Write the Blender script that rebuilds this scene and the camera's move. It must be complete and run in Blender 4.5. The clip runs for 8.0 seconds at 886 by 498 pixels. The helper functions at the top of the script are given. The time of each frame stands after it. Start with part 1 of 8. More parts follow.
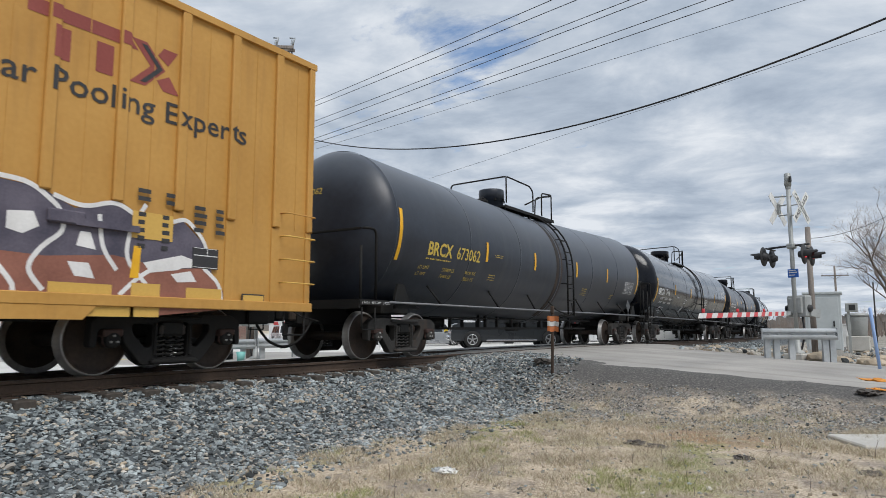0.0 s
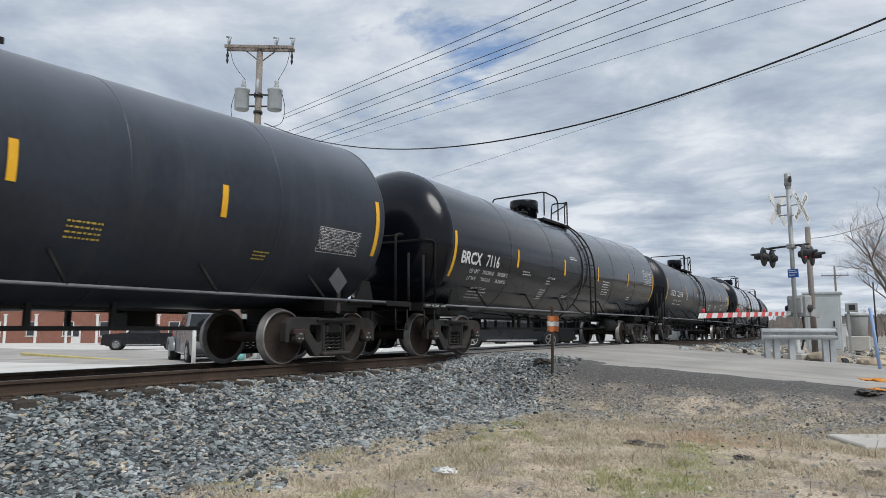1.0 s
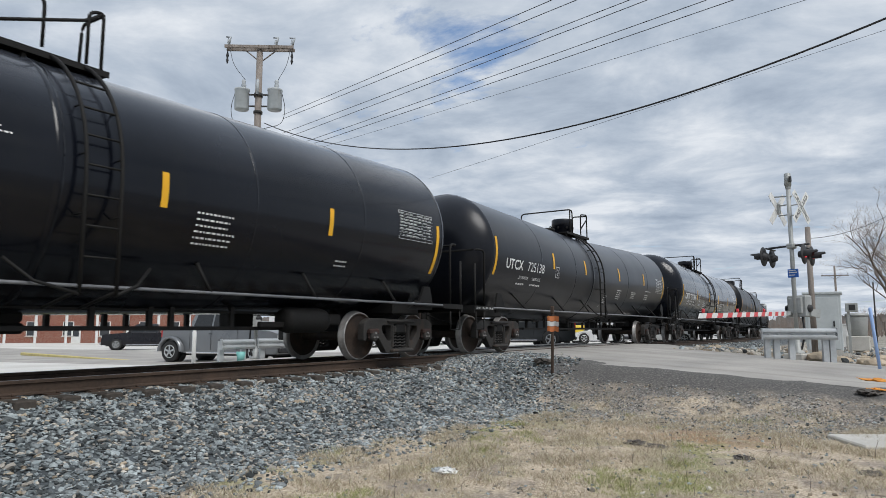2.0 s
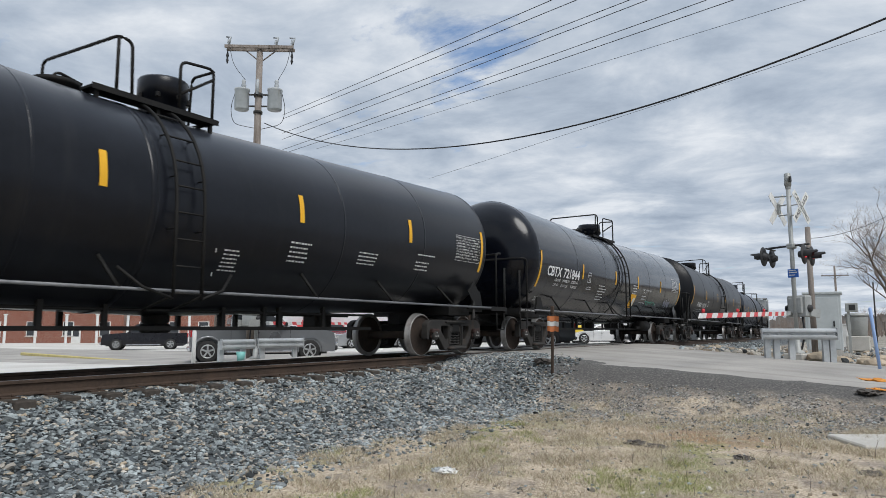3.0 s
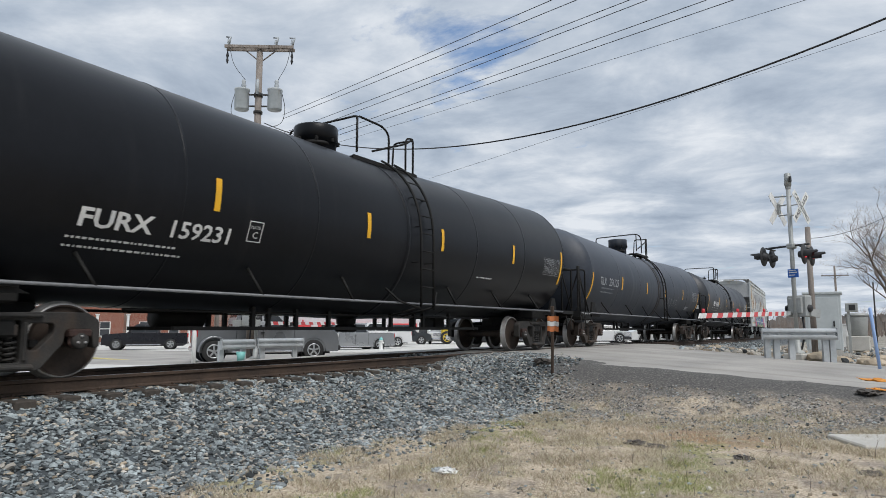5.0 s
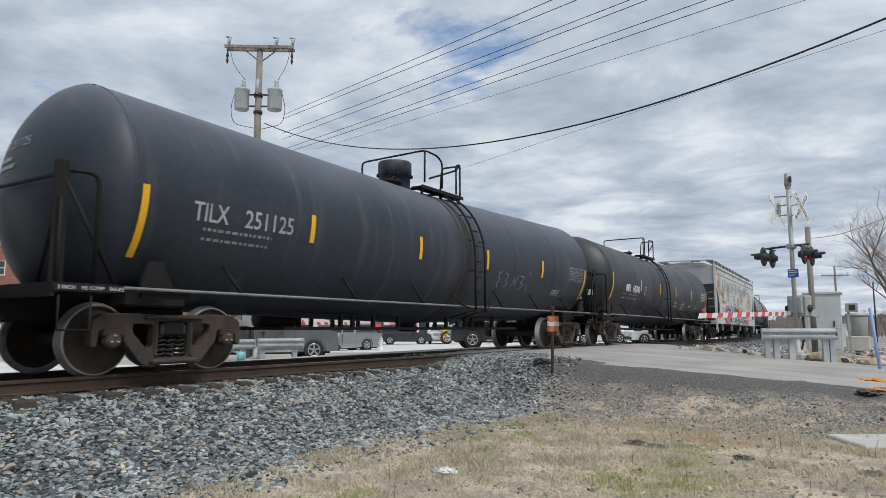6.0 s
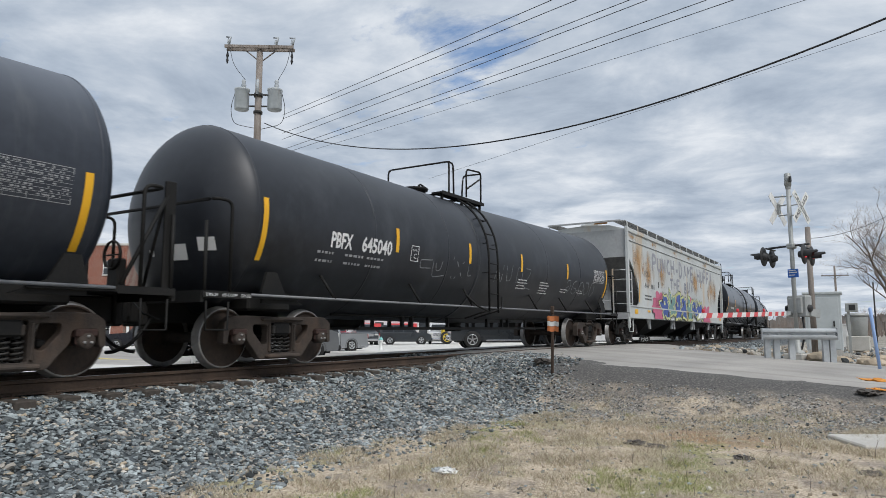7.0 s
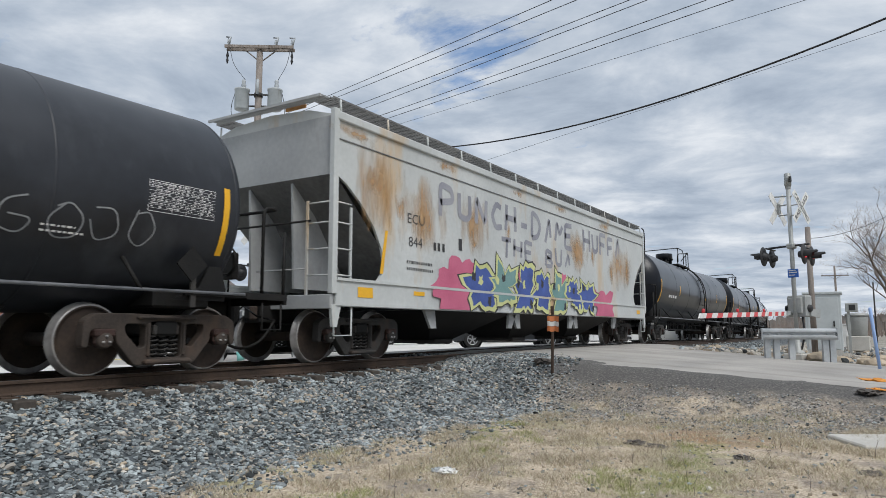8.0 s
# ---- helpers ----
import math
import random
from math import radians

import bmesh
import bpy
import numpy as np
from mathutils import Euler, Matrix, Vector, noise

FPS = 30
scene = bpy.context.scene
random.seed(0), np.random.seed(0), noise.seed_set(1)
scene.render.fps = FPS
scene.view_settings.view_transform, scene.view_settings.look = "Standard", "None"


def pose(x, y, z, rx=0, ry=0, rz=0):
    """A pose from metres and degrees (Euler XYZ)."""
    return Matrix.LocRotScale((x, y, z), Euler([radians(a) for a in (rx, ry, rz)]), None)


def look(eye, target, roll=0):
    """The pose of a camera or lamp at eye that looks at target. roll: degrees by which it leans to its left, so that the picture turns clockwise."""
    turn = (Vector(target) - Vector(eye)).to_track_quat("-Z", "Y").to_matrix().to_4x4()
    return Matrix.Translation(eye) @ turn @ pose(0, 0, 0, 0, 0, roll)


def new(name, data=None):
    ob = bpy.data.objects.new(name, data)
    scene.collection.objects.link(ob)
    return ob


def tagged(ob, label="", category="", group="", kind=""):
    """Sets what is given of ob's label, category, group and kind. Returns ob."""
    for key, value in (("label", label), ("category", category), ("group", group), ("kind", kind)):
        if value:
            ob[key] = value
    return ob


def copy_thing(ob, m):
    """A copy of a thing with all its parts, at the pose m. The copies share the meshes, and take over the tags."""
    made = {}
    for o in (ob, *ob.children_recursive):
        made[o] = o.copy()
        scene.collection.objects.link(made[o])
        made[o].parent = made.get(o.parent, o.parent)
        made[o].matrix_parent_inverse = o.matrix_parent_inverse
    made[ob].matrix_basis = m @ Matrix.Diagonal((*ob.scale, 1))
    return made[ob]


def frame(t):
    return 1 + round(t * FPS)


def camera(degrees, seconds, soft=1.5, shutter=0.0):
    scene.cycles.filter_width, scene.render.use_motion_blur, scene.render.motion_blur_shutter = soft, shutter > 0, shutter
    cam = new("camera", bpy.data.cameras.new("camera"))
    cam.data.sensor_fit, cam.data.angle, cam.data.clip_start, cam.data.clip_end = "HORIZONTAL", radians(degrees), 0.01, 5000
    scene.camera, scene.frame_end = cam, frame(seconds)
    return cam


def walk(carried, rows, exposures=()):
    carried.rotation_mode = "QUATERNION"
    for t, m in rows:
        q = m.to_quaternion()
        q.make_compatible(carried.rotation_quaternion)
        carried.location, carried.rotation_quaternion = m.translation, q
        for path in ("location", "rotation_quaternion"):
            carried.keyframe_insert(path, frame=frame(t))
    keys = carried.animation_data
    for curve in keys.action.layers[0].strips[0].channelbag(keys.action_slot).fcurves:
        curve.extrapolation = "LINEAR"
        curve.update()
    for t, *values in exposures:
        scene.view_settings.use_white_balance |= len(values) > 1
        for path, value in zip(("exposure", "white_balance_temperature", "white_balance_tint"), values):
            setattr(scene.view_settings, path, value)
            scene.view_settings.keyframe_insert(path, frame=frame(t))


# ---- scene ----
# The world: the track runs along Y, z = 0 is the top of the rails, the train comes towards -Y.
cam = camera(66.32, 8.0, 0.8, 0.05)
STAND = pose(0, 0, 0.60, 96.68, 0, 32.48)
walk(cam, [(0.0, STAND), (8.0, STAND)])
scene.view_settings.exposure = 0.0

TRACK = -9.25       # X of the track's centre line
SPEED = 16.12       # metres a second
CLIP = 8.0


def curve_x(y):
    """How far the track has swung to the side, past the crossing."""
    return -0.0011 * max(y - 35.0, 0.0) ** 2 if y < 400 else -146.5 - 0.803 * (y - 400)


def grade_z(y):
    return -0.0065 * min(max(y - 26.0, 0.0), 90.0)


# ---------------------------------------------------------------- world and sun
SUN_EL, SUN_AZ = radians(52), radians(115)
world = bpy.data.worlds.new("world")
scene.world = world
world.use_nodes = True
wn, wl = world.node_tree.nodes, world.node_tree.links
wn.clear()


def wnode(kind, **vals):
    n = wn.new(kind)
    for k, v in vals.items():
        n.inputs[k].default_value = v
    return n


sky = wn.new("ShaderNodeTexSky")
sky.sky_type = "NISHITA"
sky.sun_disc = False
sky.sun_elevation, sky.sun_rotation = SUN_EL, SUN_AZ
sky.dust_density, sky.air_density = 1.5, 1.0
coords = wn.new("ShaderNodeTexCoord")
split = wn.new("ShaderNodeSeparateXYZ")
wl.new(coords.outputs["Generated"], split.inputs[0])
up = wn.new("ShaderNodeMath")
up.operation = "MAXIMUM"
up.inputs[1].default_value = 0.0
wl.new(split.outputs["Z"], up.inputs[0])
lift = wn.new("ShaderNodeMath")
lift.operation = "ADD"
lift.inputs[1].default_value = 0.10
wl.new(up.outputs[0], lift.inputs[0])
flat = wn.new("ShaderNodeVectorMath")
flat.operation = "DIVIDE"
cmb = wn.new("ShaderNodeCombineXYZ")
for k in "XYZ":
    wl.new(lift.outputs[0], cmb.inputs[k])
wl.new(coords.outputs["Generated"], flat.inputs[0])
wl.new(cmb.outputs[0], flat.inputs[1])


def cloud_noise(scale, detail, rough, offset, stretch):
    mp = wn.new("ShaderNodeMapping")
    mp.inputs["Location"].default_value = offset
    mp.inputs["Scale"].default_value = stretch
    mp.inputs["Rotation"].default_value = (0, 0, radians(-20))
    wl.new(flat.outputs[0], mp.inputs["Vector"])
    n = wnode("ShaderNodeTexNoise", Scale=scale, Detail=detail, Roughness=rough, Distortion=0.25)
    wl.new(mp.outputs[0], n.inputs["Vector"])
    return n.outputs["Fac"]


def wramp(src, stops):
    rp = wn.new("ShaderNodeValToRGB")
    els = rp.color_ramp.elements
    while len(els) < len(stops):
        els.new(0.5)
    for e, (p, c) in zip(els, stops):
        e.position, e.color = p, (*c, 1)
    wl.new(src, rp.inputs[0])
    return rp.outputs["Color"]


# tones of the cloud sheet, and the gaps in it
tone = wramp(cloud_noise(2.0, 11, 0.59, (0.7, 0.3, 0), (1.0, 1.0, 1)),
             [(0.30, (0.35, 0.42, 0.525)), (0.43, (0.47, 0.545, 0.65)), (0.53, (0.595, 0.66, 0.75)), (0.66, (0.80, 0.845, 0.905))])
# thin places in the sheet, the widest of them where the blue shows
dist = wn.new("ShaderNodeVectorMath")
dist.operation = "DISTANCE"
dist.inputs[1].default_value = (-0.89, 1.70, 0.79)
wl.new(flat.outputs[0], dist.inputs[0])
near = wn.new("ShaderNodeMapRange")
near.inputs["From Min"].default_value, near.inputs["From Max"].default_value = 0.0, 0.42
near.inputs["To Min"].default_value, near.inputs["To Max"].default_value = 0.24, 0.0
wl.new(dist.outputs["Value"], near.inputs["Value"])
thin = wn.new("ShaderNodeMath")
thin.operation = "SUBTRACT"
wl.new(cloud_noise(2.3, 9, 0.6, (3.1, 1.7, 0), (1.0, 1.3, 1)), thin.inputs[0])
wl.new(near.outputs[0], thin.inputs[1])
gaps = wramp(thin.outputs[0], [(0.25, (0.9, 0.9, 0.9)), (0.37, (0, 0, 0))])
blue = wn.new("ShaderNodeMix")
blue.data_type = "RGBA"
blue.blend_type = "MULTIPLY"
blue.inputs["Factor"].default_value = 1.0
wl.new(sky.outputs[0], blue.inputs["A"])
blue.inputs["B"].default_value = (0.125, 0.142, 0.158, 1)
mixed = wn.new("ShaderNodeMix")
mixed.data_type = "RGBA"
wl.new(gaps, mixed.inputs["Factor"])
wl.new(tone, mixed.inputs["A"])
wl.new(blue.outputs["Result"], mixed.inputs["B"])
back = wn.new("ShaderNodeBackground")
back.inputs["Strength"].default_value = 0.95
wl.new(mixed.outputs["Result"], back.inputs["Color"])
wout = wn.new("ShaderNodeOutputWorld")
wl.new(back.outputs[0], wout.inputs["Surface"])

sun_data = bpy.data.lights.new("sun", "SUN")
sun_data.energy, sun_data.angle, sun_data.color = 2.3, radians(28), (1.0, 0.98, 0.95)
sun = new("sun", sun_data)
sun_dir = Vector((math.sin(SUN_AZ) * math.cos(SUN_EL), math.cos(SUN_AZ) * math.cos(SUN_EL), math.sin(SUN_EL)))
sun.matrix_world = look(sun_dir * 50, (0, 0, 0))


# ---------------------------------------------------------------- materials
def nodes_of(name):
    m = bpy.data.materials.new(name)
    m.use_nodes = True
    return m, m.node_tree.nodes, m.node_tree.links, m.node_tree.nodes["Principled BSDF"]


def paint(name, dark, light, rough=0.6, metal=0.0, grain=30.0, patch=1.2, bump=0.15, streak=None, streak_col=None,
          streak_lo=0.55, streak_hi=0.75, coat=0.0, island=0.0, spec=0.5, coat_rough=0.1, dust_and_sheen=None):
    """A surface with a fine grain, larger patches, and, where asked, upright runs of dirt or rust."""
    m, n, l, bsdf = nodes_of(name)
    tc = n.new("ShaderNodeTexCoord")
    big = n.new("ShaderNodeTexNoise")
    big.inputs["Scale"].default_value, big.inputs["Detail"].default_value = patch, 6
    fine = n.new("ShaderNodeTexNoise")
    fine.inputs["Scale"].default_value, fine.inputs["Detail"].default_value = grain, 4
    for k in (big, fine):
        l.new(tc.outputs["Object"], k.inputs["Vector"])
    add = n.new("ShaderNodeMath")
    add.operation = "MULTIPLY_ADD"
    l.new(fine.outputs["Fac"], add.inputs[0])
    add.inputs[1].default_value = 0.45
    l.new(big.outputs["Fac"], add.inputs[2])
    ramp = n.new("ShaderNodeValToRGB")
    ramp.color_ramp.elements[0].position, ramp.color_ramp.elements[1].position = 0.48, 0.98
    ramp.color_ramp.elements[0].color, ramp.color_ramp.elements[1].color = (*dark, 1), (*light, 1)
    l.new(add.outputs[0], ramp.inputs[0])
    col = ramp.outputs["Color"]
    if island:
        geo = n.new("ShaderNodeNewGeometry")
        hsv = n.new("ShaderNodeHueSaturation")
        mr = n.new("ShaderNodeMapRange")
        mr.inputs["To Min"].default_value, mr.inputs["To Max"].default_value = 1 - island, 1 + island
        l.new(geo.outputs["Random Per Island"], mr.inputs["Value"])
        l.new(mr.outputs[0], hsv.inputs["Value"])
        l.new(col, hsv.inputs["Color"])
        col = hsv.outputs["Color"]
    if streak:
        mp = n.new("ShaderNodeMapping")
        mp.inputs["Scale"].default_value = streak
        l.new(tc.outputs["Object"], mp.inputs["Vector"])
        sn = n.new("ShaderNodeTexNoise")
        sn.inputs["Scale"].default_value, sn.inputs["Detail"].default_value, sn.inputs["Roughness"].default_value = 1.0, 7, 0.62
        l.new(mp.outputs[0], sn.inputs["Vector"])
        sr = n.new("ShaderNodeMapRange")
        sr.inputs["From Min"].default_value, sr.inputs["From Max"].default_value = streak_lo, streak_hi
        l.new(sn.outputs["Fac"], sr.inputs["Value"])
        mx = n.new("ShaderNodeMix")
        mx.data_type = "RGBA"
        l.new(sr.outputs[0], mx.inputs["Factor"])
        l.new(col, mx.inputs["A"])
        mx.inputs["B"].default_value = (*streak_col, 1)
        col = mx.outputs["Result"]
    if dust_and_sheen:
        # faces that look up: settled dust, with the sky's sheen painted in as well
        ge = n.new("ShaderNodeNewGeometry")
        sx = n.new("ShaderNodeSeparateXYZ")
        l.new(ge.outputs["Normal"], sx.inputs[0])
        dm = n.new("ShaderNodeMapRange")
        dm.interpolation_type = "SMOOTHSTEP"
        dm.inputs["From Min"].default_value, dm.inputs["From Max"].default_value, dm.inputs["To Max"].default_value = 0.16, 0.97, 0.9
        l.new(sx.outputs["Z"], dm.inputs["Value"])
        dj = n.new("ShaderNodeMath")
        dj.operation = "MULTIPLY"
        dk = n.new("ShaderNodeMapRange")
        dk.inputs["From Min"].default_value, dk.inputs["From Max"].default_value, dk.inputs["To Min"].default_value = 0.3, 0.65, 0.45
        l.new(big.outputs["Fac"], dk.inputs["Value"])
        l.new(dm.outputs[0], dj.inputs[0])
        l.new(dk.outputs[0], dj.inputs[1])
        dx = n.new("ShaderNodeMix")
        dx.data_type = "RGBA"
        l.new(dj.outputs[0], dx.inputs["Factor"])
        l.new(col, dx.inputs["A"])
        dx.inputs["B"].default_value = (*dust_and_sheen, 1)
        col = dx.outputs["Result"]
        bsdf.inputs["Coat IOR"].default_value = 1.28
    l.new(col, bsdf.inputs["Base Color"])
    rr = n.new("ShaderNodeMapRange")
    rr.inputs["To Min"].default_value, rr.inputs["To Max"].default_value = max(rough - 0.12, 0.03), min(rough + 0.12, 1)
    l.new(big.outputs["Fac"], rr.inputs["Value"])
    l.new(rr.outputs[0], bsdf.inputs["Roughness"])
    bsdf.inputs["Metallic"].default_value = metal
    bsdf.inputs["Coat Weight"].default_value = coat
    bsdf.inputs["Coat Roughness"].default_value = coat_rough
    bsdf.inputs["Specular IOR Level"].default_value = spec
    if bump:
        bp = n.new("ShaderNodeBump")
        bp.inputs["Strength"].default_value, bp.inputs["Distance"].default_value = bump, 0.01
        l.new(fine.outputs["Fac"], bp.inputs["Height"])
        l.new(bp.outputs[0], bsdf.inputs["Normal"])
    return m


M = {}
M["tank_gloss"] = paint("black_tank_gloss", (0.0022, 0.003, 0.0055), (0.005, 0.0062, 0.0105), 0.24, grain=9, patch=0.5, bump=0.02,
                        streak=(0.7, 2.2, 0.25), streak_col=(0.009, 0.0095, 0.0105), streak_lo=0.58, streak_hi=0.85, coat=1.0, coat_rough=0.14, spec=0.12, dust_and_sheen=(0.058, 0.065, 0.080))
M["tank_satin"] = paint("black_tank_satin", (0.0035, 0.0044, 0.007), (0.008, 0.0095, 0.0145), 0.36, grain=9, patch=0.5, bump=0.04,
                        streak=(0.7, 2.6, 0.3), streak_col=(0.015, 0.0155, 0.017), streak_lo=0.56, streak_hi=0.85, coat=0.7, coat_rough=0.24, spec=0.16, dust_and_sheen=(0.046, 0.052, 0.066))
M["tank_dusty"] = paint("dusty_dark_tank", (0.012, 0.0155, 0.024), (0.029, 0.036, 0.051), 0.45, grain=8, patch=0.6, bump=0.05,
                        streak=(0.8, 3.0, 0.25), streak_col=(0.05, 0.054, 0.058), streak_lo=0.52, streak_hi=0.85, coat=0.6, coat_rough=0.32, spec=0.3, dust_and_sheen=(0.125, 0.142, 0.172))
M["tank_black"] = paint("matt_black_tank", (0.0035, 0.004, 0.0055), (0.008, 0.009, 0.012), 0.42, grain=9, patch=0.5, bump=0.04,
                        streak=(0.7, 2.6, 0.3), streak_col=(0.014, 0.0145, 0.016), streak_lo=0.56, streak_hi=0.85, coat=0.35, coat_rough=0.28, spec=0.16, dust_and_sheen=(0.017, 0.018, 0.021))
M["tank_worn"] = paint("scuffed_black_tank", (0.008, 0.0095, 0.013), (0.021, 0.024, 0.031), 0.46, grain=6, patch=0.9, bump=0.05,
                       streak=(1.2, 1.2, 0.7), streak_col=(0.046, 0.050, 0.058), streak_lo=0.52, streak_hi=0.8, spec=0.5, dust_and_sheen=(0.05, 0.055, 0.065))
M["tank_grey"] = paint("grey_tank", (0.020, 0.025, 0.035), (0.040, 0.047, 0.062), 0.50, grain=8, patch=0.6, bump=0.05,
                       streak=(0.8, 3.0, 0.25), streak_col=(0.095, 0.10, 0.105), streak_lo=0.54, streak_hi=0.85, spec=0.35, dust_and_sheen=(0.125, 0.14, 0.168))
M["under"] = paint("grimy_black_steel", (0.005, 0.005, 0.005), (0.014, 0.013, 0.012), 0.7, grain=25, patch=2, bump=0.3, spec=0.3)
M["frame_steel"] = paint("grimy_truck_steel", (0.013, 0.0125, 0.012), (0.042, 0.038, 0.034), 0.75, grain=30, patch=3, bump=0.35,
                         streak=(2, 2, 1.2), streak_col=(0.06, 0.036, 0.022), streak_lo=0.58, streak_hi=0.8)
M["truck_brown"] = paint("rust_brown_truck_steel", (0.022, 0.017, 0.014), (0.066, 0.050, 0.040), 0.8, grain=30, patch=3, bump=0.35,
                         streak=(2, 2, 1.2), streak_col=(0.085, 0.052, 0.034), streak_lo=0.55, streak_hi=0.8)
M["wheel"] = paint("rusty_wheel_plate", (0.016, 0.012, 0.010), (0.060, 0.040, 0.029), 0.8, grain=20, patch=3, bump=0.2)
M["adapter"] = paint("rust_red_bearing_adapter", (0.026, 0.014, 0.011), (0.062, 0.029, 0.022), 0.75, grain=30, patch=4, bump=0.2)
M["dull_grey"] = paint("dull_grey_steel", (0.045, 0.048, 0.052), (0.09, 0.094, 0.10), 0.6, grain=20, patch=3, bump=0.1)
# grey rod, painted paler to carry the light that catches the side rail
M["rail_rod"] = paint("grey_lit_side_rail", (0.10, 0.105, 0.115), (0.22, 0.225, 0.235), 0.5, grain=12, patch=2, bump=0.05)
M["tread"] = paint("worn_wheel_rim", (0.22, 0.21, 0.20), (0.46, 0.45, 0.44), 0.42, metal=0.45, grain=20, patch=4, bump=0.05)
M["yellow"] = paint("yellow_reflective_tape", (0.70, 0.36, 0.008), (0.84, 0.46, 0.02), 0.45, grain=40, patch=3, bump=0.0)
M["white_mark"] = paint("white_stencil", (0.60, 0.60, 0.60), (0.78, 0.78, 0.77), 0.55, grain=40, patch=3, bump=0.0)
M["yellow_mark"] = paint("yellow_stencil", (0.50, 0.36, 0.06), (0.66, 0.48, 0.09), 0.55, grain=40, patch=3, bump=0.0)
M["chalk"] = paint("chalk_mark", (0.16, 0.17, 0.18), (0.30, 0.31, 0.32), 0.8, grain=60, patch=5, bump=0.0)
M["grey_mark"] = paint("faded_stencil", (0.26, 0.27, 0.28), (0.40, 0.41, 0.42), 0.55, grain=40, patch=3, bump=0.0)
M["spill"] = paint("brown_spill", (0.010, 0.008, 0.007), (0.040, 0.030, 0.024), 0.7, grain=20, patch=3, bump=0.15, streak=(2, 5, 0.4),
                   streak_col=(0.075, 0.045, 0.030), streak_lo=0.5, streak_hi=0.75)
M["rail_top"] = paint("polished_rail_head", (0.10, 0.095, 0.09), (0.25, 0.24, 0.23), 0.35, metal=0.9, grain=8, patch=2, bump=0.02)
M["rail_side"] = paint("rusted_rail", (0.030, 0.020, 0.014), (0.085, 0.055, 0.038), 0.85, grain=25, patch=2, bump=0.3)
M["tie"] = paint("weathered_tie", (0.030, 0.024, 0.020), (0.10, 0.085, 0.07), 0.9, grain=18, patch=2, bump=0.6)
M["ballast"] = paint("grey_crushed_stone", (0.092, 0.108, 0.114), (0.275, 0.302, 0.306), 0.88, grain=40, patch=3, bump=0.4, island=0.92)
M["pale_stone"] = paint("pale_crushed_stone", (0.27, 0.245, 0.21), (0.52, 0.485, 0.43), 0.88, grain=40, patch=3, bump=0.4, island=0.35)


